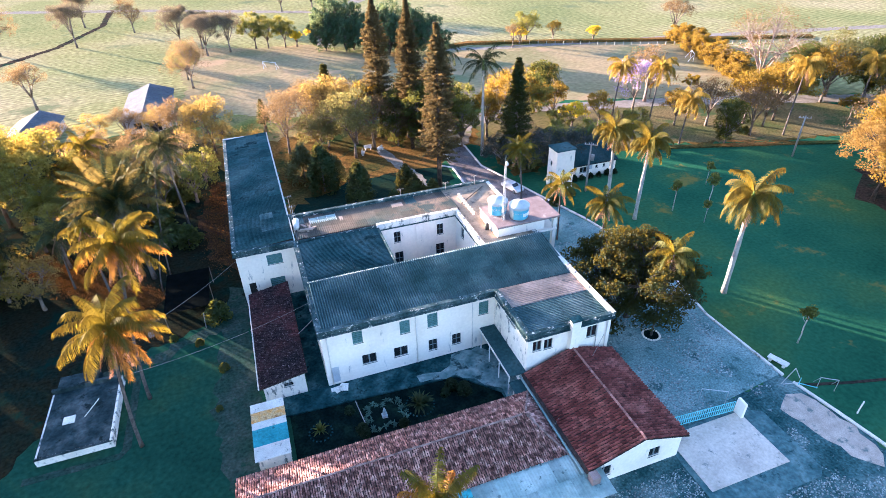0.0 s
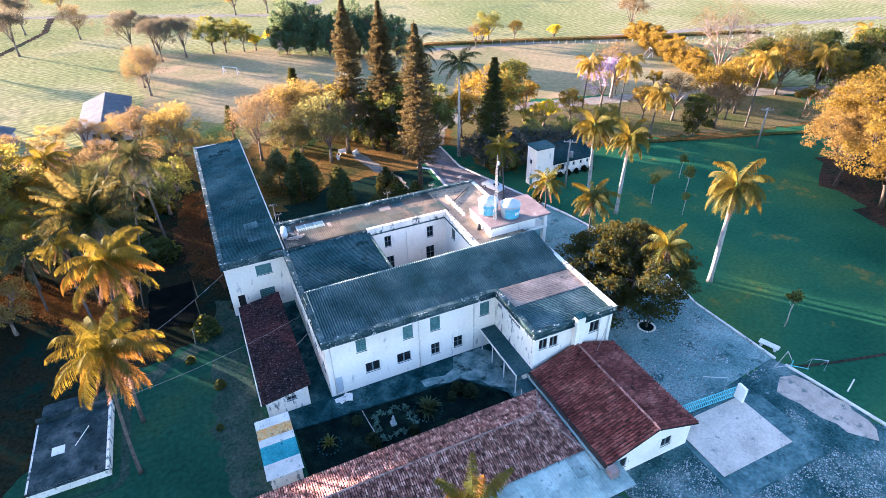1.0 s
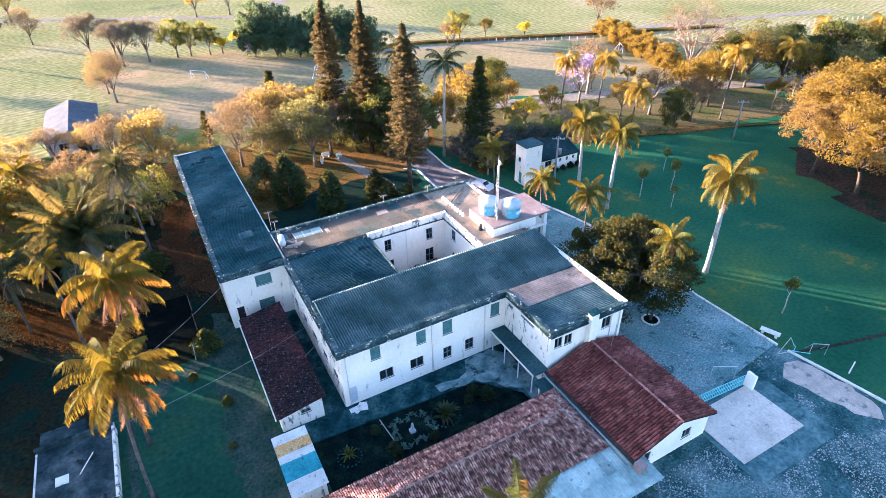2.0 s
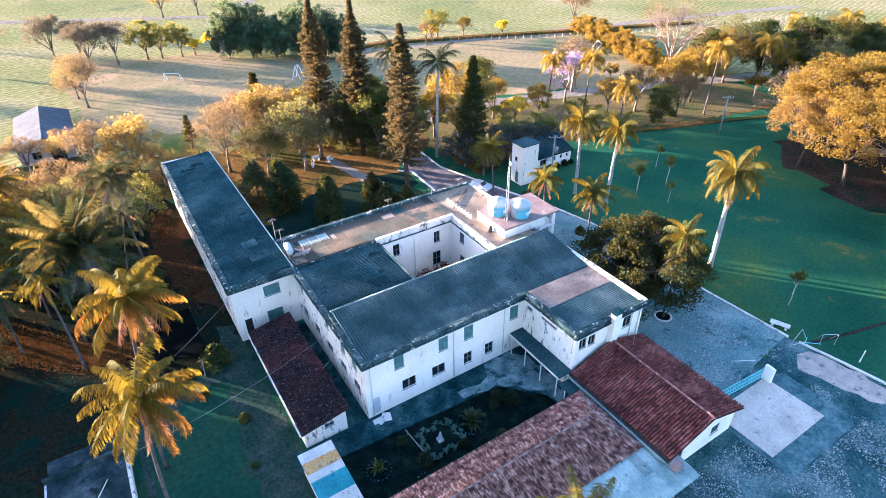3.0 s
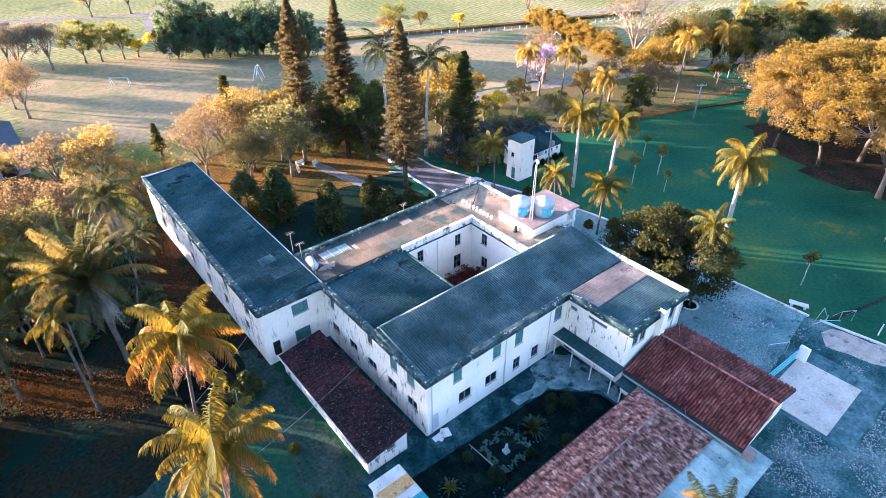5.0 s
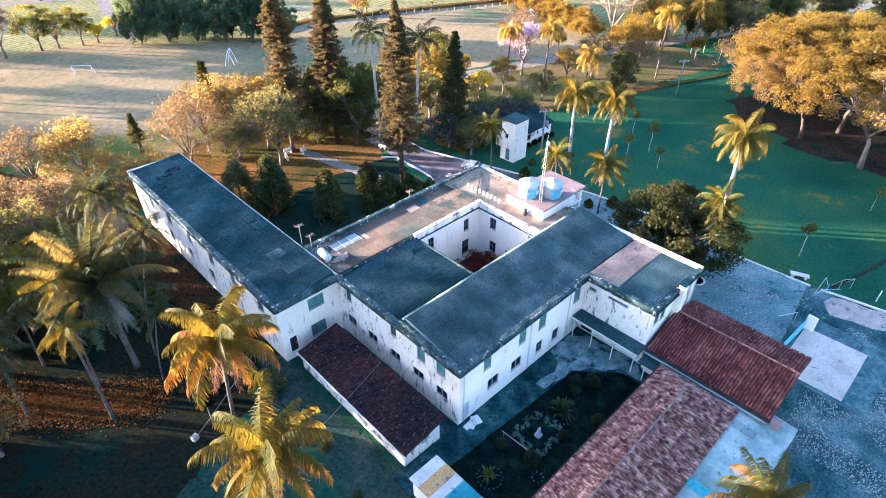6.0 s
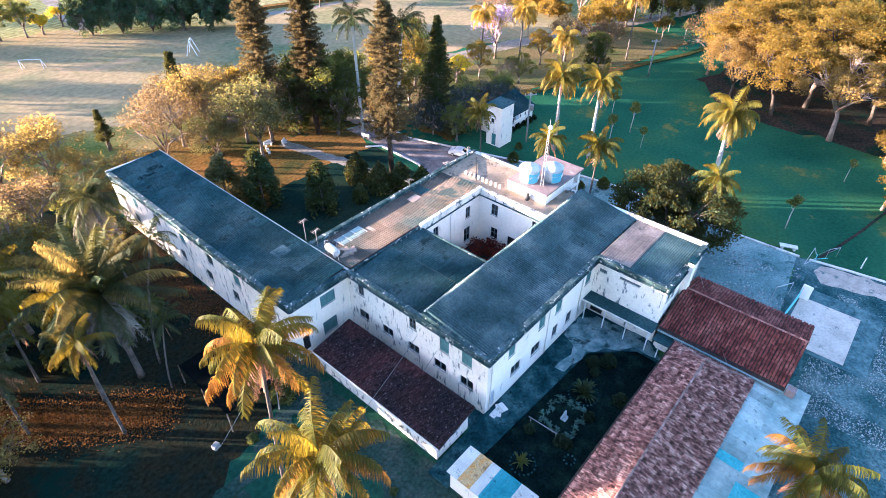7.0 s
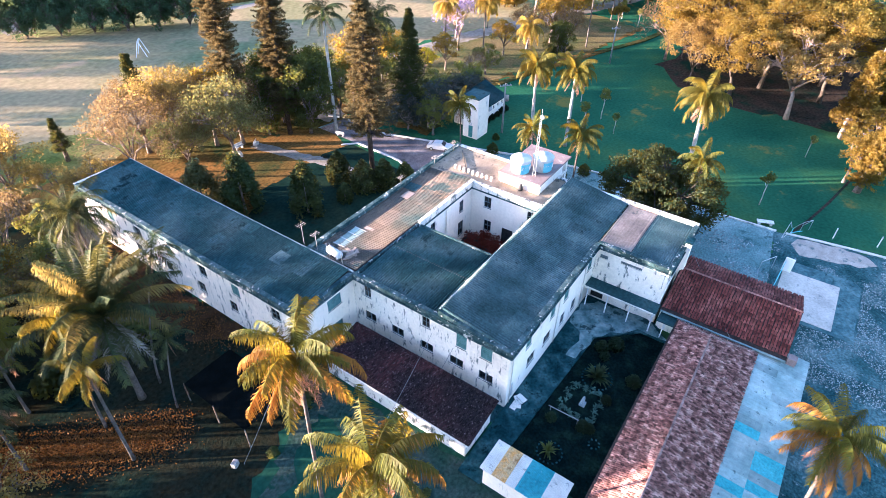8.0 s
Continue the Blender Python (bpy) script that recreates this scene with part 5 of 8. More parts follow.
def leaves(rs, centres, radius, count, size, mat, up=0.35, squash=0.7, slim=0.36):
    """Many small folded leaves round the given centres."""
    c = np.repeat(np.array(centres), count, 0)
    r = np.repeat(np.array(radius), count)
    off = rs.normal(size=c.shape)
    off /= np.linalg.norm(off, axis=1)[:, None] + 1e-9
    off *= (rs.rand(len(c)) ** 0.45 * r)[:, None]
    off[:, 2] *= squash
    c = c + off
    n = rs.normal(size=c.shape) + np.array([0, 0, up * 2]) + 0.5 * off / (r[:, None] + 1e-9)
    n /= np.linalg.norm(n, axis=1)[:, None]
    t = np.cross(n, rs.normal(size=c.shape))
    t /= np.linalg.norm(t, axis=1)[:, None] + 1e-9
    b = np.cross(n, t)
    s = (size * rs.uniform(0.6, 1.35, len(c)))[:, None]
    v = np.stack([c - t * s * 0.6, c + b * s * slim + n * s * 0.1, c + t * s * 0.6, c - b * s * slim + n * s * 0.1], 1).reshape(-1, 3)
    f = np.arange(len(c) * 4).reshape(-1, 4)
    return soup("crown", v.tolist(), f.tolist(), mat)


def tree_meshes(seed, h, fork, spread, mat, bark, clumps=46, per=55, leaf=0.42, lean=0.0, girth=0.28, limbs=6, clump=1.25, squash=0.7, low=0.0):
    """Trunk with limbs and twigs, and a crown of leaf clumps at the twig ends with gaps between them."""
    rs, rnd = np.random.RandomState(seed), random.Random(seed)
    bm = bmesh.new()
    top = Vector((lean, lean * 0.4, fork))
    tube(bm, [(0, 0, -0.2), (lean * 0.2, 0.05, fork * 0.35), (lean * 0.6, -0.05, fork * 0.7), top], [girth * 1.4, girth, girth * 0.85, girth * 0.75], 7)
    ends = []
    mid = (fork * 0.75 + h) / 2
    half = (h - fork * 0.75) / 2
    for k in range(limbs):
        g = 2 * math.pi * (k + rnd.uniform(-0.3, 0.3)) / limbs
        el = rnd.uniform(-0.35 - low, 1.0) if k else 1.3
        goal = Vector((math.cos(g) * math.cos(el) * spread * 0.62, math.sin(g) * math.cos(el) * spread * 0.62, mid + math.sin(el) * half * 0.62))
        start = top if k % 2 else top * 0.85
        elbow = start.lerp(goal, 0.45) + Vector((rnd.uniform(-0.4, 0.4), rnd.uniform(-0.4, 0.4), 0.12 * half))
        tube(bm, [start, elbow, goal], [girth * 0.6, girth * 0.42, girth * 0.2], 5)
        for j in range(max(3, clumps // limbs)):
            g2, e2 = rnd.uniform(0, 2 * math.pi), rnd.uniform(-0.6 - low, 1.2)
            d = Vector((math.cos(g2) * math.cos(e2) * spread, math.sin(g2) * math.cos(e2) * spread, math.sin(e2) * half)) * rnd.uniform(0.3, 0.62)
            q = goal + d
            fx = (q.x**2 + q.y**2) / spread**2 + ((q.z - mid) / half) ** 2
            if fx > 1:
                q = Vector((q.x, q.y, q.z - mid)) / math.sqrt(fx) * rnd.uniform(0.88, 1.06) + Vector((0, 0, mid))
            tube(bm, [elbow.lerp(goal, rnd.uniform(0.3, 1.0)), goal.lerp(q, 0.5) + Vector((0, 0, 0.2)), q], [girth * 0.2, girth * 0.12, 0.02], 4, False)
            ends.append(tuple(q))
    radius = [clump * rnd.uniform(0.6, 1.3) * spread / 5 for _ in ends]
    return mesh_of("trunk", bm, bark, True), leaves(rs, ends, radius, per, leaf, mat, squash=squash)


def conifer_meshes(seed, h, radius, bare, mat, bark, taper=0.75, tip=2.2, leaf=0.36, cone=0.0):
    """A tall column of short whorled boughs."""
    rs = np.random.RandomState(seed)
    bm = bmesh.new()
    tube(bm, [(0, 0, -0.2), (0.1, 0, h * 0.3), (0, 0.1, h * 0.65), (0, 0, h)], [0.45, 0.36, 0.22, 0.03], 7)
    centres, rad = [], []
    z = bare
    while z < h - 0.3:
        f = (z - bare) / (h - bare)
        r = radius * (0.9 + 0.1 * math.sin(9 * f + seed)) * (1 - f**2.2 * taper) * min(1, (h - z) / (0.16 * h * tip)) ** 0.7 * rs.uniform(0.85, 1.1)
        if cone:
            r = radius * (1 - f) ** cone * rs.uniform(0.85, 1.1) + 0.15
        for k in range(14):
            if rs.rand() < 0.1:
                continue
            g, l = rs.uniform(0, 6.283), r * rs.uniform(0.65, 1.12)
            d = np.array([math.cos(g), math.sin(g), rs.uniform(-0.2, 0.1)])
            if l > 0.7:
                tube(bm, [(0, 0, z), Vector(d * l) + Vector((0, 0, z + 0.1 * l))], [0.05, 0.012], 3, False)
            for q in (0.3, 0.5, 0.68, 0.84, 1.0):
                centres.append(d * l * q + np.array([0, 0, z + 0.14 * l * q * q]))
                rad.append(0.46 - 0.16 * q)
        z += rs.uniform(0.34, 0.5)
    return mesh_of("trunk", bm, bark, True), leaves(rs, centres, rad, 15, leaf * 0.75, mat, 0.1, 0.6, 0.22)


def cone_meshes(seed, h, r, mat, count=2600, leaf=0.34, shape=0.75):
    """A dense conical or rounded shrub of upright sprays."""
    rs = np.random.RandomState(seed)
    f = rs.rand(130) ** 0.8
    g = rs.uniform(0, 6.283, 130)
    prof = np.sin(np.pi * (0.12 + 0.88 * f) ** shape) ** 0.7 * (1 - 0.35 * f) * rs.uniform(0.72, 1.02, 130)
    c = np.stack([np.cos(g) * prof * r, np.sin(g) * prof * r, 0.25 + f * h * 0.93], 1)
    bm = bmesh.new()
    tube(bm, [(0, 0, -0.1), (0, 0, h * 0.5), (0, 0, h * 0.9)], [0.16, 0.1, 0.02], 6)
    return mesh_of("trunk", bm, BARK, True), leaves(rs, c, np.full(130, r * 0.3), count // 130, leaf, mat, 0.6, 1.5)


TEMPLATES = {}


def plant(name, label, category, key, at, size=1.0, turn=0.0, group="", tall=1.0):
    """A tree from its meshes at a place; size and tall stretch it a little, as trees differ."""
    trunk, crown = TEMPLATES[key]
    t = thing(name, label, category, group, at=(at[0], at[1], 0))
    t.matrix_basis = pose(at[0], at[1], 0, 0, 0, turn) @ Matrix.Diagonal((size, size, size * tall, 1))
    piece("trunk", trunk, t, Matrix())
    piece("crown", crown, t, Matrix())
    return t


TEMPLATES["gold"] = tree_meshes(1, 13, 4.0, 6.5, L_GOLD, BARK, 66, 80, 0.34)
TEMPLATES["pale"] = tree_meshes(21, 12, 3.6, 6.0, L_PALEGOLD, BARK, 64, 84, 0.26)
TEMPLATES["pale2"] = tree_meshes(22, 10, 3.0, 5.0, L_PALEGOLD, BARK, 52, 76, 0.25)
TEMPLATES["gold2"] = tree_meshes(2, 11, 3.5, 5.0, L_GOLD, BARK, 50, 72, 0.33)
TEMPLATES["goldwide"] = tree_meshes(3, 16, 5.0, 9.0, L_GOLD, DARKBARK, 120, 190, 0.27, 1.0, 0.36, 9, 0.95, 0.4)
TEMPLATES["dense"] = tree_meshes(41, 13, 1.6, 5.2, L_DENSE, BARK, 100, 100, 0.32, 0.2, 0.28, 9, 1.15, 0.8, 0.5)
TEMPLATES["litgreen"] = tree_meshes(19, 9, 1.4, 4.6, L_LITGREEN, BARK, 64, 85, 0.3, low=0.4)
TEMPLATES["hedge"] = tree_meshes(20, 6.5, 0.8, 4.0, L_GOLD, DARKBARK, 60, 90, 0.3, low=0.6)
TEMPLATES["drywide"] = tree_meshes(23, 15, 4.5, 8.0, L_BRONZE, DARKBARK, 110, 150, 0.26, 0.6, 0.34, 9, 0.95, 0.5)
TEMPLATES["hazy"] = tree_meshes(18, 12.5, 3.6, 6.2, L_HAZY, BARK, 72, 80, 0.28)
TEMPLATES["limbed"] = tree_meshes(17, 17, 6.5, 9.0, L_BRONZE, TWIGBARK, 110, 120, 0.28, 1.2, 0.42, 8, 0.85, 0.45)
TEMPLATES["slate"] = tree_meshes(42, 6.5, 1.0, 4.6, L_SLATE, TWIGBARK, 80, 60, 0.24, 0.2, 0.18, 8, 1.0)
TEMPLATES["pink"] = tree_meshes(4, 13, 3.5, 7.0, L_PINK, BARK, 72, 74, 0.24)
TEMPLATES["pink2"] = tree_meshes(5, 10, 3.0, 5.0, L_PINK, BARK, 52, 66, 0.23)
TEMPLATES["green"] = tree_meshes(6, 12, 3.0, 5.0, L_GREEN, BARK, 60, 75, 0.36)
TEMPLATES["tallgreen"] = tree_meshes(31, 16.5, 8.5, 5.5, L_LITGREEN, BARK, 60, 75, 0.36)
TEMPLATES["green2"] = tree_meshes(7, 8, 2.0, 4.0, L_GREEN, BARK, 44, 70, 0.31)
TEMPLATES["olive"] = tree_meshes(8, 14, 3.5, 6.0, L_OLIVE, BARK, 84, 90, 0.3, squash=0.8, low=0.3)
TEMPLATES["dark"] = tree_meshes(9, 11.2, 0.9, 7.6, L_DARK, DARKBARK, 190, 230, 0.26, 0.3, 0.34, 10, 0.98, 0.4, 0.3)
TEMPLATES["bare"] = tree_meshes(10, 21, 6.0, 9.0, L_PINK, TWIGBARK, 140, 24, 0.26, 0.5, 0.4, 10)
TEMPLATES["bare2"] = tree_meshes(11, 10, 3.0, 5.0, L_PINK, TWIGBARK, 84, 16, 0.25)
TEMPLATES["lilac"] = tree_meshes(12, 12, 3.5, 5.6, L_LILAC, BARK, 40, 45, 0.34)
TEMPLATES["yellow"] = tree_meshes(13, 5.5, 1.2, 3.0, L_YELLOW, BARK, 36, 55, 0.34)
TEMPLATES["bamboo"] = tree_meshes(14, 14, 0.5, 5.6, L_BAMBOO, BARK, 150, 80, 0.42, 0.2, 0.3, 14, 1.0, 1.0, 0.7)
TEMPLATES["sapling"] = tree_meshes(15, 5.5, 3.8, 1.0, L_GREEN, PALEBARK, 10, 45, 0.26, 0.03, 0.08, 4, 2.6)
TEMPLATES["ball"] = tree_meshes(16, 7.0, 3.6, 2.6, L_GOLD, BARK, 30, 55, 0.32, 0.2, 0.12)
TEMPLATES["pine"] = conifer_meshes(1, 29, 3.7, 6.5, L_CONIFER, DARKBARK, 0.75, 1.7, 0.36)
TEMPLATES["pine2"] = conifer_meshes(2, 29, 3.6, 5.5, L_CONIFER, DARKBARK, 0.75, 1.7, 0.36)
TEMPLATES["araucaria"] = conifer_meshes(3, 20.5, 3.9, 1.6, L_CYPRESS, BARK, 0.95, 3.0, 0.34, 0.85)
TEMPLATES["smallpine"] = conifer_meshes(4, 9, 1.7, 2.6, L_CYPRESS, BARK, 0.95, 3.0, 0.24, 0.85)
# Pine in gold leaf colour, which paints the sun on it.
TEMPLATES["goldpine"] = conifer_meshes(5, 9, 1.8, 1.5, L_GOLD, BARK, 0.95, 3.0, 0.3, 0.85)
TEMPLATES["cypress"] = cone_meshes(1, 8.0, 2.6, L_CYPRESS, 5200)
TEMPLATES["bush"] = cone_meshes(2, 4.8, 2.0, L_CYPRESS, 3600)
TEMPLATES["weeping"] = cone_meshes(3, 7.0, 3.2, L_OLIVE, 4200, 0.36, 0.6)
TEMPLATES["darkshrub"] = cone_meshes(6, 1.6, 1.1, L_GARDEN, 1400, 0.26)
TEMPLATES["shrub"] = cone_meshes(4, 1.6, 1.1, L_DENSE, 1400, 0.26)

COCO = "coconut palm with golden backlit fronds and a slender trunk"
palm("coconut_palm", COCO, "coco", (-19.0, -1.0), (-17.9, 0.3, 13.9), 25, 0.18, 1.05, dry_count=7, seed=1)
palm("coconut_palm", "tall coconut palm with many dry fronds hanging", "coco", (-18.7, 5.5), (-16.6, 7.6, 18.1), 25, 0.18, 1.0, dry_count=15, seed=2)
palm("coconut_palm", COCO, "coco", (4.6, -25.2), (4.6, -24.2, 10.6), 24, 0.18, 0.88, dry_count=7, seed=3)
palm("coconut_palm", "small coconut palm beside the water tank terrace", "coco", (38.3, 17.6), (38.5, 18.3, 9.2), 18, 0.15, 0.72, seed=4)
palm("coconut_palm", "coconut palm beside the white gatehouse", "coco", (38.9, 31.0), (37.7, 30.5, 10.0), 18, 0.15, 0.72, seed=5)
palm("coconut_palm", COCO, "coco", (42.6, 12.4), (42.3, 12.2, 8.4), 20, 0.16, 0.82, seed=6)
palm("coconut_palm", "slim leaning palm in a ring of stones on the yard", "coco", (38.1, -5.6), (39.0, -5.3, 11.4), 18, 0.13, 0.66, seed=7)
ROY = "royal palm with a smooth pale trunk on the lawn"
palm("royal_palm", ROY, "royal", (51.9, 24.7), (51.6, 24.9, 12.2), 22, 0.3, 0.95, ROYALBARK, dry_count=3, shaft=True, seed=1)
palm("royal_palm", ROY, "royal", (53.1, 18.6), (53.7, 18.9, 12.0), 22, 0.3, 0.95, ROYALBARK, dry_count=3, shaft=True, seed=2)
palm("royal_palm", "large royal palm with a thick pale trunk on the lawn", "royal", (52.3, -2.0), (53.2, -1.2, 13.0), 24, 0.34, 1.08, ROYALBARK, dry_count=3, shaft=True, seed=3)
palm("royal_palm", "very tall royal palm with a white trunk among the trees", "tall", (40.2, 51.3), (38.9, 48.3, 18.4), 16, 0.3, 1.0, ROYALBARK, dry_count=1, shaft=True, seed=4)
palm("royal_palm", "very tall royal palm with a white trunk among the trees", "tall", (33.6, 54.0), (32.5, 53.0, 20.0), 16, 0.3, 1.0, ROYALBARK, dry_count=1, shaft=True, seed=5)
palm("giant_feather_palm", "huge dark feather palm with grey hanging fronds", "giant", (-19.7, 29.8), (-20.2, 27.6, 12.9), 38, 0.32, 0.9, dry="giantdry", dry_count=30, seed=1)
palm("thin_palm", "thin leaning palm in the grove", "coco", (-24.0, 24.3), (-23.9, 23.6, 12.8), 12, 0.16, 0.62, seed=8)
palm("thin_palm", "thin upright palm in the grove", "tall", (-18.4, 26.0), (-16.7, 26.6, 7.8), 12, 0.1, 0.55, dry_count=2, seed=9)
palm("thin_palm", "tall thin palm beside the giant feather palm", "tall", (-17.6, 30.0), (-14.9, 27.0, 16.6), 13, 0.11, 0.6, dry_count=2, seed=11)
palm("thin_palm", "yellowish feather palm in front of the giant palm", "coco", (-23.6, 29.5), (-22.8, 27.9, 14.6), 15, 0.14, 0.75, dry_count=3, seed=12)
palm("feather_palm", "feather palm with pale drooping plumes", "tall", (-14.8, 41.0), (-15.3, 39.8, 15.6), 24, 0.2, 0.95, dry="giantdry", dry_count=16, seed=10)
for k, (x, y, z) in enumerate(((-30, 31, 8.5), (-33, 40, 9.5), (-26, 44, 9.0), (-41, 36, 8.5), (-27, 37, 9.0), (-45, 46, 9.0), (-35, 51, 10.5), (-30, 57, 11.0))):
    palm("grove_palm", "feather palm of the palm grove", "coco" if k % 3 else "tall", (x, y), (x + 0.5, y + 0.4, z), 16, 0.15, 0.85, dry_count=4, seed=20 + k, group="palms of the grove")
for x, y, z in ((77.1, 60.6, 11.0), (81.4, 52.9, 12.2), (80.0, 41.0, 9.0), (103.0, 36.5, 14.2)):
    palm("queen_palm", "queen palm with a mop of drooping golden fronds", "queen", (x, y), (x + 1.2, y + 0.5, z), 22, 0.18, 1.0, dry_count=3, seed=int(x), group="queen palms of the park")
for x, y, z in ((150, 46, 13), (160, 38, 14), (128, 40, 12), (171, 30, 12), (66, 74, 7.5)):
    palm("far_palm", "distant palm among the park trees", "queen", (x, y), (x + 0.5, y, z), 16, 0.18, 1.0, dry_count=2, seed=int(x), group="distant palms")

PINE = "very tall narrow pine with short dark boughs"
plant("tall_pine", PINE, "pine tree", "pine", (24.0, 68.5))
plant("tall_pine", PINE, "pine tree", "pine2", (28.4, 60.3), 1.0, 70)
plant("tall_pine", PINE, "pine tree", "pine", (27.3, 40.2), 1.0, 140)
plant("araucaria", "dark tiered conifer beside the gatehouse drive", "conifer", "araucaria", (44.6, 45.6))
plant("small_pine", "small tiered pine at the end of the wing", "pine tree", "smallpine", (0.4, 82.2), 0.85)
plant("small_pine", "small tiered pine behind the golden tree", "pine tree", "smallpine", (15.2, 83.0), 1.5)
plant("cypress", "broad dark cypress behind the building", "cypress", "cypress", (7.8, 47.5), 1.1)
plant("cypress", "broad cypress with a sunlit tip behind the building", "cypress", "cypress", (12.7, 39.8), 0.98, 60)
for x, y, s in ((21.7, 37.1, 1.0), (21.5, 42.0, 1.0), (24.2, 35.1, 0.95), (27.3, 33.5, 0.7), (18.0, 37.5, 0.6)):
    plant("conical_bush", "dark conical bush behind the building", "bush", "bush", (x, y), s, x * 20, "dark bushes")
plant("weeping_tree", "weeping grey-green tree behind the wing", "tree", "weeping", (5.0, 53.0))
plant("weeping_tree", "weeping grey-green tree behind the wing", "tree", "weeping", (10.5, 51.0), 0.7, 90)
LIT = "bushy tree of the palm grove, sunlight put into its olive leaves"
TALL = "tall tree with a high leafy crown"
DENSE, SLATE = "dense dark green tree reaching low to the ground", "low spreading slate-grey bushy tree near the gatehouse"
GOLD, GREEN, PINK = "tree with golden sunlit leaves", "leafy green tree with a brown trunk", "tree with dry pinkish-brown leaves"
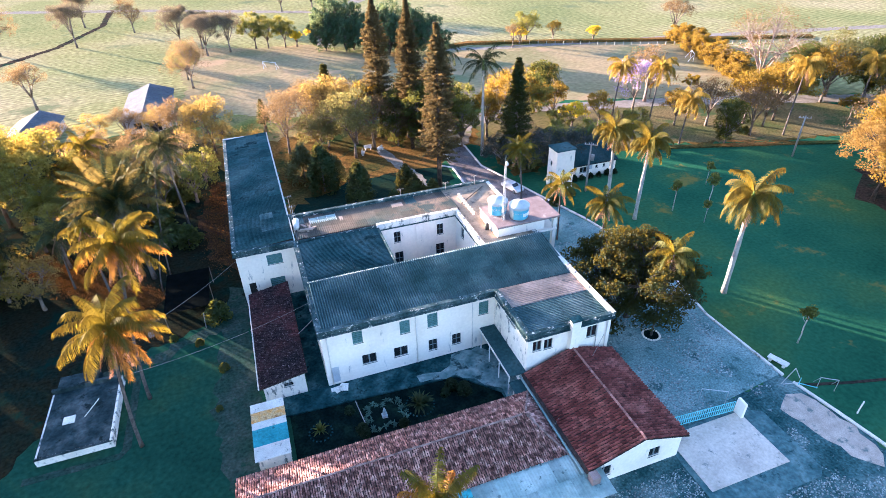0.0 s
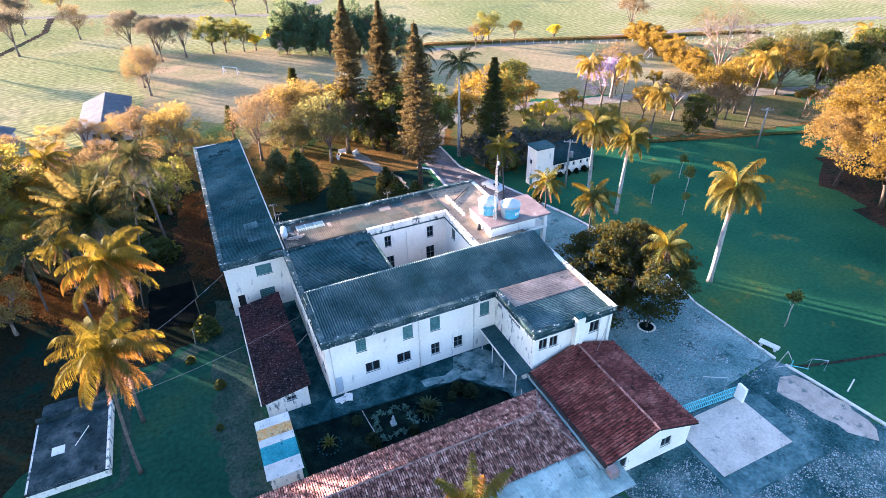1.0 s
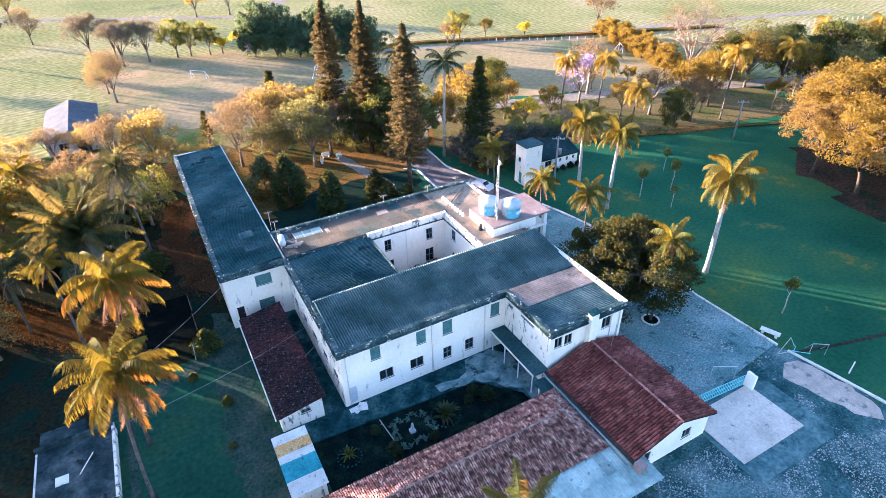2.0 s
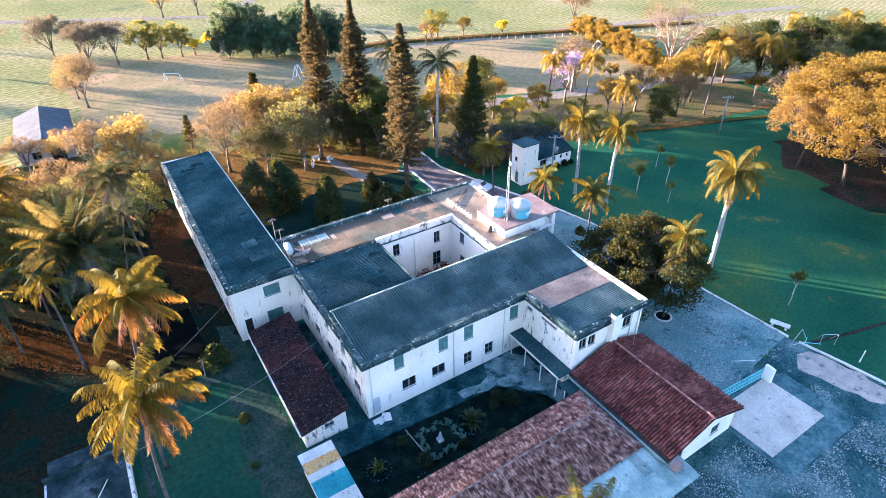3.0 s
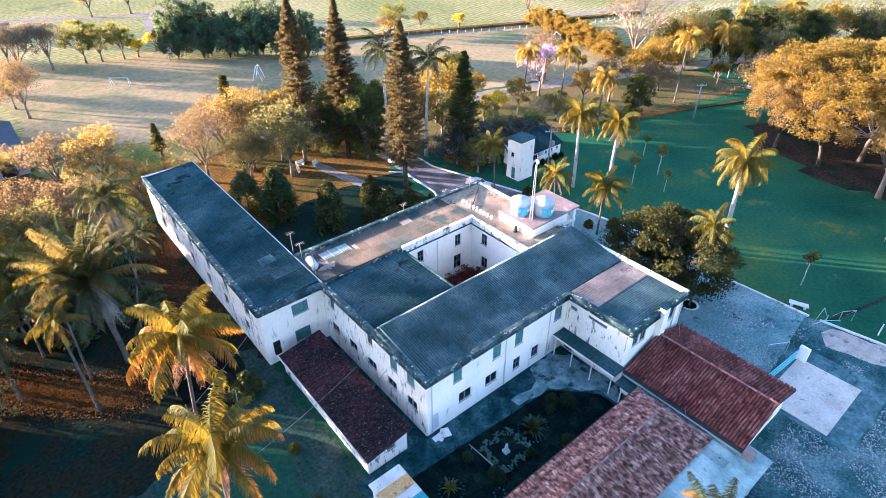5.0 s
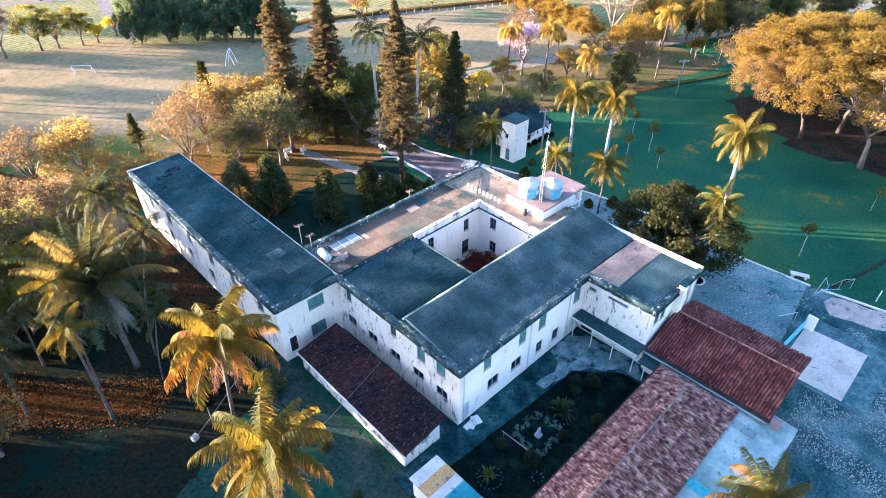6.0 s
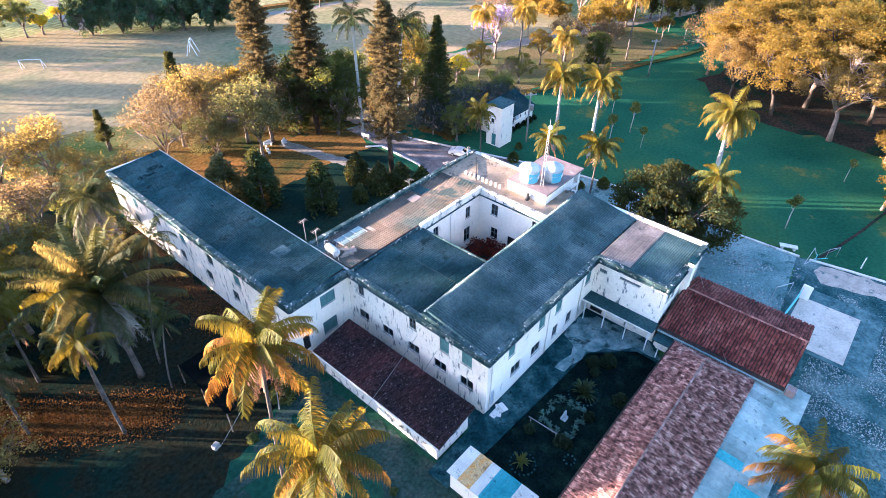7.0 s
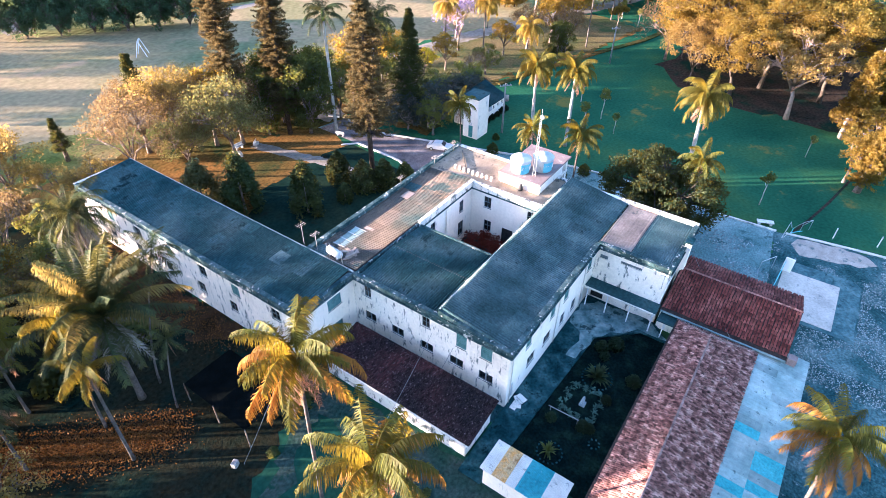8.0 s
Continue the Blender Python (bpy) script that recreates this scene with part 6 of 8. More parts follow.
for key, lab, x, y, s, r in (
    ("olive", "olive-green tree with a rounded crown", 16.3, 60.0, 1.0, 0), ("pink", PINK, 4.0, 67.5, 1.0, 20), ("pink2", PINK, 9.8, 74.0, 1.2, 60), ("pale", GOLD, 13.4, 72.0, 1.1, 100),
    ("dense", DENSE, 30.8, 57.5, 1.05, 0), ("dense", DENSE, 35.5, 61.0, 1.0, 80), ("dense", DENSE, 26.0, 63.0, 0.9, 140), ("dense", DENSE, 31.0, 64.5, 1.1, 200), ("dense", DENSE, 63.0, 70.0, 0.9, 30), ("slate", SLATE, 42.2, 44.5, 1.0, 0), ("slate", SLATE, 46.0, 42.0, 0.9, 60), ("slate", SLATE, 50.0, 43.5, 1.0, 120), ("slate", SLATE, 55.5, 42.5, 1.0, 190), ("slate", SLATE, 60.5, 43.0, 0.8, 250), ("gold2", GOLD, 22.5, 69.0, 1.1, 40), ("pink2", PINK, 29.5, 66.5, 1.15, 10), ("green", GREEN, 40.5, 62.5, 0.9, 20),
    ("pale", GOLD, -10.5, 73.5, 0.98, 0), ("pale2", GOLD, -12.0, 71.0, 0.95, 70), ("pink2", PINK, -17.0, 76.0, 1.1, 30), ("pale2", GOLD, -7.5, 67.0, 0.8, 200), ("pale2", GOLD, -22.0, 88.0, 0.7, 20), ("pink2", PINK, -28.0, 87.0, 0.75, 80), ("pale2", GOLD, -34.0, 86.0, 0.75, 140), ("pink2", PINK, -41.0, 84.0, 0.75, 210), ("pale2", GOLD, -48.0, 82.0, 0.8, 260), ("gold", GOLD, 52.5, 63.0, 1.0, 50), ("green", GREEN, 56.0, 62.0, 0.95, 10),
    ("green2", GREEN, 60.0, 56.0, 0.7, 0), ("gold2", GOLD, 70.0, 55.5, 0.7, 40), ("green2", GREEN, 54.0, 46.0, 0.85, 40), ("green2", GREEN, 60.5, 43.5, 0.9, 70), 
    ("green2", GREEN, 43.0, 39.5, 0.75, 0), ("green2", GREEN, 45.0, 42.0, 0.8, 50), ("bare", "huge bare tree with pale spreading limbs", 115.0, 57.0, 1.05, 0), ("lilac", "jacaranda tree in lilac bloom", 82.4, 60.4, 1.0, 0), ("bare2", "leafless pale tree beside the road", 90.0, 66.0, 1.3, 0),
    ("dense", DENSE, 88.4, 37.6, 0.72, 0), ("pink2", PINK, 96.6, 39.2, 0.95, 20), ("gold2", GOLD, 100.5, 45.0, 1.0, 0), ("gold", GOLD, 108.0, 44.0, 0.95, 30), ("ball", "small round tree on a thin trunk", 118.9, 35.0, 1.0, 0),
    ("pink2", PINK, 103.0, 42.0, 0.8, 70), ("gold2", GOLD, 93.0, 68.0, 0.6, 0), ("ball", "small round tree on a thin trunk", 101.0, 63.5, 0.85, 90),
    ("drywide", "broad tree with dry brown leaves at the edge of the lawn", 93.5, 9.1, 0.9, 0), ("goldwide", "broad golden tree at the edge of the lawn", 92.5, 0.5, 1.0, 90), ("goldwide", "broad golden tree at the edge of the lawn", 101.0, -3.6, 1.15, 200), ("limbed", "spreading tree with pale limbs under a golden crown", 87.8, -10.9, 0.95, 40),
    ("goldwide", "broad golden tree at the edge of the lawn", 105.0, 10.0, 1.15, 40), ("goldwide", "broad golden tree at the edge of the lawn", 100.0, -15.0, 1.1, 150), ("goldwide", "broad golden tree at the edge of the lawn", 112.0, 1.0, 1.2, 250), ("goldwide", "broad golden tree at the edge of the lawn", 110.0, -14.0, 1.2, 300), ("pink", PINK, 106.0, 18.0, 1.1, 0),
    ("dark", "dense dark-leaved tree beside the main building", 37.3, -1.6, 1.0, 0),
    ("pale2", GOLD, -28.5, 47.0, 0.95, 0), ("litgreen", LIT, -38.0, 31.0, 0.8, 0), ("litgreen", LIT, -40.0, 37.0, 0.9, 60), ("tallgreen", TALL, -31.5, 37.0, 0.62, 120), ("litgreen", LIT, -43.0, 37.0, 1.0, 180), ("tallgreen", TALL, -36.0, 43.5, 0.75, 240), ("litgreen", LIT, -29.0, 43.5, 0.9, 300), ("litgreen", LIT, -44.0, 29.0, 0.9, 20), ("tallgreen", TALL, -36.0, 52.0, 0.8, 40), ("olive", GREEN, -22.0, 53.0, 0.8, 0), ("pink2", PINK, -30.0, 62.0, 1.1, 0), ("pink2", PINK, -22.0, 64.0, 1.0, 90), ("gold2", GOLD, -40.0, 60.0, 1.1, 0),
    ("pale2", GOLD, -40.0, 28.0, 1.0, 0), ("olive", "olive-green tree with a rounded crown", -50.0, 36.0, 0.75, 0), ("olive", "olive-green tree with a rounded crown", -46.0, 30.0, 0.65, 60), ("pale", GOLD, -55.0, 42.0, 0.85, 20), ("olive", "olive-green tree with a rounded crown", -48.0, 40.5, 0.75, 200), ("pale", GOLD, -53.0, 47.0, 0.85, 90), ("pale2", GOLD, -39.0, 34.0, 0.85, 70), ("pale2", GOLD, -45.0, 40.0, 0.9, 130), ("tallgreen", TALL, -38.0, 48.0, 1.0, 200), ("tallgreen", TALL, -43.0, 54.0, 1.05, 20), ("tallgreen", TALL, -35.0, 53.0, 0.95, 100), ("tallgreen", TALL, -42.0, 47.5, 1.0, 60), ("pale2", GOLD, -25.0, 45.0, 1.0, 0), ("gold2", GOLD, -29.0, 51.0, 1.0, 90), ("pink2", PINK, -43.0, 24.0, 1.1, 50), ("pale2", GOLD, -44.0, 33.0, 0.85, 110), ("pale2", GOLD, -45.5, 45.0, 0.9, 20), ("pale2", GOLD, -46.0, 17.5, 0.85, 100), ("green", GREEN, -52.0, 52.0, 1.1, 0), ("pink2", PINK, -17.5, 60.0, 1.0, 150), ("green2", GREEN, -14.0, 52.0, 1.0, 60), ("green2", GREEN, -12.5, 60.0, 0.8, 10),
    ("green2", GREEN, -46.0, 9.0, 1.0, 30), ("green", GREEN, -52.0, 19.0, 1.1, 30), ("green", GREEN, -61.0, 31.0, 1.1, 200), ("green", GREEN, -56.0, 12.0, 1.1, 90), ("green", GREEN, -65.0, 23.0, 1.1, 150), ("green", GREEN, -51.0, 3.0, 1.05, 10), ("green", GREEN, -60.0, 2.0, 1.1, 60), ("green", GREEN, -72.0, 32.0, 1.1, 300), ("green", GREEN, -58.0, 24.0, 1.0, 30), ("pale2", GOLD, -62.0, 60.0, 0.9, 0), ("pink", PINK, -75.0, 76.0, 0.7, 0),
):
    plant("broadleaf_tree", lab, "tree", key, (x, y), s, r)
for key, x, y, s in (("hazy", -11.5, 160, 1.0), ("hazy", -4.2, 162.5, 1.0), ("green", 4.3, 163, 0.95), ("green", 8.3, 162, 0.85), ("green", 13.9, 160.5, 0.85), ("hazy", -20, 178, 1.05), ("hazy", -13, 171, 0.95), ("pink", -15.5, 124, 0.95), ("olive", -17, 133, 0.75),
                     ("pink2", -53, 121, 1.1), ("hazy", -55, 192, 1.15), ("hazy", -58, 229, 1.1), ("pink", -78, 190, 1.2), ("olive", -48, 262, 1.2), ("pink", -38, 210, 0.9), ("pink2", 33, 225, 1.2), ("gold2", 20, 228, 1.0), ("green2", 92, 134, 1.2), ("gold2", 100, 130, 0.6), ("pink2", 140, 118, 1.2), ("pink2", 84, 128, 0.7)):
    plant("field_tree", "hazy tree at the edge of the fields", "tree", key, (x, y), s, x * 13, "trees at the edge of the fields")
for x, y in ((17.7, 160), (24, 164), (88, 131), (112, 124)):
    plant("yellow_tree", "small tree in bright yellow bloom", "tree", "yellow", (x, y), 0.95, x * 9, "yellow trees")
plant("yellow_tree", "bush in bright yellow bloom beside the road", "tree", "yellow", (64.5, 57.5), 1.0, 30)
for k in range(11):
    f = k / 10
    plant("bamboo_clump", "tall dark clump of bamboo beyond the field", "bamboo", "bamboo", (26 + 30 * f, 150 - 23 * f + 4.5 * (k % 2)), (0.9, 1.14, 0.72, 1.06, 0.82)[k % 5], k * 50, "bamboo grove")
for k in range(20):
    f = k / 19
    plant("hedge_tree", "rounded tree of the row beside the playing field", "tree", ("hedge", "hedge", "ball")[k % 3], (135 - 14 * f + 2.5 * (k % 2), 110 - 42 * f), (1.0, 0.85, 1.0)[k % 3], k * 40, "row of trees beside the field")
rnd = random.Random(77)
for k in range(26):
    f = k / 25
    x, y = 122 + 75 * f + rnd.uniform(-4, 4), 58 - 55 * f + rnd.uniform(-9, 9)
    plant("park_tree", "tree of the wood beyond the road", "tree", ("dense", "gold", "dense", "olive", "dense")[k % 5], (x, y), rnd.uniform(0.85, 1.15), k * 47, "wood beyond the road")
for x, y, s in ((67.0, 17.7, 1.05), (73.6, -16.3, 0.7), (53.2, -12.9, 0.95), (60.5, 18.6, 0.95), (62.5, 13.5, 0.7), (72, 24, 0.8), (131, 38, 0.9), (127, 32, 0.8)):
    plant("sapling", "young tree staked on the lawn", "sapling", "sapling", (x, y), s, x * 11, "saplings on the lawn")
for x, y, s in ((-13.5, 12.5, 0.5), (-10.8, 7.0, 0.55), (-11.5, 1.0, 0.35), (-16.5, 14.5, 0.5), (28.5, 28.5, 0.8), (30.5, 32.0, 0.7), (43.5, 27.5, 0.9), (46.0, 12.0, 0.9), (48.0, 29.5, 0.6), (43.2, 14.5, 0.7), (96, 40, 0.9), (-11.2, 16.6, 1.5)):
    plant("shrub", "small green shrub in the grass", "shrub", "shrub", (x, y), s, x * 7, "small shrubs")

rnd = random.Random(91)
for k in range(46):
    x, y = rnd.uniform(-64, -12), rnd.uniform(27, 63)
    if x > -24 and y < 46 or (x > -12 and y < 62) or -7.5 < 0.78 * x + 0.62 * y < 3.5:
        continue
    key = ("pale2", "pink2", "gold2", "pale", "pink2", "pale2", "green2")[k % 7] if y > 44 else ("pale2", "green2", "gold2", "olive", "pale2")[k % 5]
    plant("grove_tree", "tree of the dense grove beside the long wing", "tree", key, (x, y), rnd.uniform(0.62, 0.86), k * 53, "grove beside the wing")
for k in range(14):
    x, y = rnd.uniform(-58, -22), rnd.uniform(16, 46)
    if (x > -40 and y < 31) or (y > 26 and -7.0 < 0.78 * x + 0.62 * y < 2.5):
        continue
    palm("grove_palm", "feather palm of the palm grove", ("coco", "tall", "coco")[k % 3], (x, y), (x + rnd.uniform(-1, 1), y + rnd.uniform(-1, 1), rnd.uniform(6, 11)), 16, 0.14, 0.85, dry_count=4, seed=60 + k, group="palms of the grove")
for k in range(30):
    x, y = rnd.uniform(-50, -13), rnd.uniform(15, 58)
    if y < 33 or -6.0 < 0.78 * x + 0.62 * y < 2.5:
        continue
    plant("undergrowth_shrub", "dark undergrowth shrub in the grove", "shrub", "shrub", (x, y), rnd.uniform(1.0, 2.2), k * 31, "undergrowth of the grove")
for k, (x, y, key, s) in enumerate(((18, 67, "pink2", 1.1), (10, 63, "olive", 0.7), (20, 76, "olive", 0.8), (33, 64, "green", 0.9), (38, 66, "green2", 1.1), (45, 60, "gold2", 0.9), (49, 57, "green2", 1.0), (38, 57, "green", 0.75), 
                                  (62, 62, "gold2", 0.8), (73, 47, "green2", 0.8), (92, 47, "pink2", 1.0), (86, 50, "gold2", 0.7), (112, 48, "gold2", 1.0), (66, 46, "bare2", 0.7), (48, 50, "bare2", 0.7), (12, 66.5, "pink", 0.8), (18.5, 72, "pink", 0.85), (21, 64, "pink2", 1.1), (-4, 64, "pale2", 0.8))):
    plant("broadleaf_tree", {"g": "tree with golden green leaves", "p": PINK, "o": "olive-green tree with a rounded crown", "b": "bushy grey tree behind the gatehouse"}[key[0]], "tree", key, (x, y), s, 37 * k)
for k in range(12):
    x, y = 94 + rnd.uniform(0, 26), -30 + 46 * k / 11 + rnd.uniform(-3, 3)
    plant("wood_tree", "golden tree of the wood beyond the lawn", "tree", ("goldwide", "gold", "drywide")[k % 3], (x + 8, y), rnd.uniform(0.95, 1.2), 41 * k, "wood beyond the lawn")
for x, y, s in ((85.2, -20.6, 0.7), (90, -24, 0.75), (66, -24.5, 0.5), (72, -27, 0.55)):
    plant("lawn_pine", "pine at the lawn edge, sunlight put into its golden colour", "pine tree", "goldpine", (x, y), s * 2.6, x * 5, "pines at the lawn edge")
for x, y, s in ((68, -22.5, 0.8), (76, -25, 0.9), (80, -29, 1.0)):
    plant("broadleaf_tree", "tree with golden green leaves", "tree", "gold2", (x, y), s, x)



def leaf_litter(name, label, line, width, count, seed):
    """Dry leaves lying thickest along a line and thinning out to its sides."""
    rs = np.random.RandomState(seed)
    line = np.array(line, float)
    f = rs.rand(count) * (len(line) - 1)
    k = np.minimum(f.astype(int), len(line) - 2)
    c = line[k] + (line[k + 1] - line[k]) * (f - k)[:, None]
    c = np.column_stack([c + rs.normal(0, width, (count, 2)), rs.uniform(0.05, 0.09, count)])
    g, r = rs.uniform(0, 6.283, count), rs.uniform(0.05, 0.11, count)
    t = np.column_stack([np.cos(g) * r, np.sin(g) * r, rs.uniform(-0.09, 0.09, count)])
    b = np.column_stack([-np.sin(g) * r * 0.6, np.cos(g) * r * 0.6, rs.uniform(-0.07, 0.07, count)])
    v = np.stack([c - t, c - b, c + t, c + b], 1).reshape(-1, 3)
    ob = new(name, soup(name, v.tolist(), np.arange(count * 4).reshape(-1, 4).tolist(), FALLEN))
    return tagged(ob, label, "leaves", "", "stuff")


flat("bare_earth", [(-7.75, 26), (-7.75, 58), (-11, 60), (-13.5, 46), (-12, 32)], 0.027, EARTHSTRIP, "bare reddish earth beside the long wing", "ground", rough_edge=0.8)
# Leaves kept to the sun streak; their bright orange carries its light.
leaf_litter("fallen_leaves", "dry orange leaves strewn under the palms along the sun streak", [(-38, 41), (-33, 36), (-27, 29.5), (-20.5, 24.0)], 1.25, 30000, 1)
leaf_litter("fallen_leaves", "dry reddish leaves strewn beside the long wing", [(-10, 29), (-10.5, 38), (-11, 47), (-10, 57)], 1.2, 3500, 2)

# ---- gatehouse ----
gate = thing("gatehouse", "white gatehouse with a square tower and a low wing", "building", at=(46.0, 32.2, 0))
walled(gate, (0, 0), (3.5, 0), 0, 7.3, [], label="plain white tower wall")
walled(gate, (3.5, 0), (3.5, 3.0), 0, 7.3, [])
walled(gate, (3.5, 3.0), (0, 3.0), 0, 7.3, [])
walled(gate, (0, 3.0), (0, 0), 0, 7.3, [(1.2, 0.7, 4.2, 5.0, "sash"), (1.6, 0.9, 0.1, 2.3, "tealdoor")])
bm = bmesh.new()
box(bm, -0.2, 3.7, -0.2, 3.2, 7.3, 7.48)
bmesh.ops.bevel(bm, geom=bm.edges[:], offset=0.03, segments=1, affect="EDGES")
part("tower_roof", bm, SHEETDARK, gate, "dark flat tower roof")
walled(gate, (3.52, 2.75), (14.3, 2.75), 0, 2.6, [(3.9, 1.5, 1.0, 2.1, "pair"), (6.7, 0.5, 1.5, 2.05, "sash"), (8.3, 0.5, 1.5, 2.05, "sash"), (9.8, 0.5, 1.5, 2.05, "sash")], label="white wall of the low wing with small dark windows")
walled(gate, (14.3, 2.75), (14.3, 7.2), 0, 2.6)
walled(gate, (14.3, 7.2), (3.52, 7.2), 0, 4.1)
walled(gate, (3.52, 7.2), (3.52, 3.02), 0, 2.6)
sheet_roof(gate, (3.4, 7.5, 4.35), (1, 0, 0), (0, -1, -0.36), 11.2, 5.3, SHEETDARK, "dark sheet roof of the low wing", rows=2)
bm = bmesh.new()
for x in (3.52, 14.0):
    v = [bm.verts.new(p) for p in ((x, 2.9, 2.6), (x, 7.2, 2.6), (x, 7.2, 4.1), (x + 0.28, 2.9, 2.6), (x + 0.28, 7.2, 2.6), (x + 0.28, 7.2, 4.1))]
    for q in ((0, 1, 2), (5, 4, 3), (0, 3, 4, 1), (1, 4, 5, 2), (2, 5, 3, 0)):
        bm.faces.new([v[k] for k in q])
part("gable", bm, PLASTER, gate)
bm = bmesh.new()
tube(bm, [(6.2, 5.4, 3.5), (6.2, 5.4, 4.5)], [0.5, 0.5], 12)
part("roof_tank", bm, TANKMAT, gate, "small grey roof tank", smooth=True)
bm = bmesh.new()
box(bm, 8.0, 9.0, 2.35, 2.74, 1.7, 2.4)
part("air_unit", bm, TANKMAT, gate, "pale air conditioning box")
for k, (x, s) in enumerate(((51.2, 0.6), (52.8, 0.5), (54.6, 0.55), (56.4, 0.5), (58.2, 0.6), (59.8, 0.5))):
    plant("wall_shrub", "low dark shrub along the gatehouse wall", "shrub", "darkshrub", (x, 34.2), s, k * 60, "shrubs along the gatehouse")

# ---- water tanks and mast ----


def turned(bm, prof, n=24):
    """A round shell from a profile of radius and height."""
    rings = [[bm.verts.new((r * math.cos(2 * math.pi * k / n), r * math.sin(2 * math.pi * k / n), z)) for k in range(n)] for r, z in prof]
    for a, b in zip(rings, rings[1:]):
        for k in range(n):
            bm.faces.new((a[k], a[(k + 1) % n], b[(k + 1) % n], b[k]))
    return rings


for x, y in ((26.2, 13.7), (28.3, 11.6)):
    tank = thing("water_tank", "large white plastic water tank with a blue printed side", "water tank", "water tanks", at=(x, y, 9.5))
    bm = bmesh.new()
    rings = turned(bm, [(1.12, 0.0), (1.16, 0.4), (1.2, 0.45), (1.22, 0.9), (1.26, 0.95), (1.3, 1.75)])
    bm.faces.new(rings[0][::-1])
    part("body", bm, TANKMAT, tank, "white ribbed body", smooth=True)
    bm = bmesh.new()
    rows = [[bm.verts.new((r * math.cos(g), r * math.sin(g), z)) for g in (radians(-150 + 11 * k) for k in range(14))] for r, z in ((1.2, 0.12), (1.25, 0.9), (1.31, 1.5))]
    for a, b in zip(rows, rows[1:]):
        for k in range(13):
            bm.faces.new((a[k], a[k + 1], b[k + 1], b[k]))
    band = part("print", bm, TANKBLUE, tank, "blue printed patch", smooth=True)
    for k in range(4):
        g = radians(-85 + 13 * k)
        bm = bmesh.new()
        box(bm, -0.1, 0.1, -0.02, 0.02, 0.6, 1.05)
        part("letter_bar", bm, WHITEPAINT, band, m=pose(1.27 * math.cos(g), 1.27 * math.sin(g), 0, 0, 0, math.degrees(g) + 90))
    bm = bmesh.new()
    turned(bm, [(1.34, 1.7), (1.37, 1.84), (1.25, 1.95), (0.75, 2.2), (0.36, 2.28), (0.36, 2.36), (0.01, 2.38)])
    part("lid", bm, TANKMAT, tank, "domed white lid", smooth=True)

mast = thing("antenna_mast", "slim lattice steel antenna mast beside the water tanks", "mast", at=(26.1, 11.6, 9.5))
for g in range(3):
    a = g * 2.094
    bm = bmesh.new()
    tube(bm, [(0.22 * math.cos(a), 0.22 * math.sin(a), 0), (0.12 * math.cos(a), 0.12 * math.sin(a), 7.6)], [0.035, 0.03], 5)
    part("leg", bm, STEEL, mast)
bm = bmesh.new()
for k in range(15):
    r0, r1 = 0.22 - 0.0066 * k, 0.22 - 0.0066 * (k + 1)
    for g in range(3):
        a, b = g * 2.094, (g + 1) * 2.094
        tube(bm, [(r0 * math.cos(a), r0 * math.sin(a), k * 0.5), (r1 * math.cos(b), r1 * math.sin(b), k * 0.5 + 0.5)], [0.015, 0.015], 3, False)
part("lattice", bm, STEEL, mast)
bm = bmesh.new()
tube(bm, [(0, 0, 7.5), (0, 0, 9.0)], [0.03, 0.02], 5)
bmesh.ops.create_icosphere(bm, subdivisions=2, radius=0.3, matrix=Matrix.Translation((0.2, 0, 7.9)) @ Matrix.Diagonal((0.5, 1, 1, 1)))
part("dish_antenna", bm, TANKMAT, mast, "small white dish antenna", smooth=True)

# roof clutter
boiler = thing("water_boiler", "white cylindrical water boiler lying on the roof corner", "boiler", at=(0.65, 22.0, 8.2), turn=84)
bm = bmesh.new()
tube(bm, [(-1.0, 0, 0.62), (-0.94, 0, 0.62), (-0.85, 0, 0.62), (0.85, 0, 0.62), (0.94, 0, 0.62), (1.0, 0, 0.62)], [0.18, 0.36, 0.42, 0.42, 0.36, 0.18], 16)
part("drum", bm, TANKMAT, boiler, "white painted drum", smooth=True)
for x in (-0.6, 0.6):
    bm = bmesh.new()
    box(bm, x - 0.06, x + 0.06, -0.3, 0.3, -0.1, 0.3)
    part("cradle", bm, STEEL, boiler)
bm = bmesh.new()
tube(bm, [(0.7, 0, 1.0), (0.7, 0, 1.5), (0.9, 0.3, 1.5), (0.9, 0.3, 0.1)], [0.03] * 4, 5)
part("pipe", bm, STEEL, boiler)
debris = thing("roof_debris", "heap of white boards and parts on the roof", "debris", at=(1.9, 20.9, 8.14))
rnd = random.Random(5)
for k in range(9):
    bm = bmesh.new()
    box(bm, -0.5, 0.5, -0.13, 0.13, 0, 0.1)
    part("board", bm, SHEETLIGHT, debris, m=pose(rnd.uniform(-0.8, 0.8), rnd.uniform(-0.6, 0.6), 0.02 + 0.05 * k, 0, rnd.uniform(-6, 6), rnd.uniform(0, 180)))
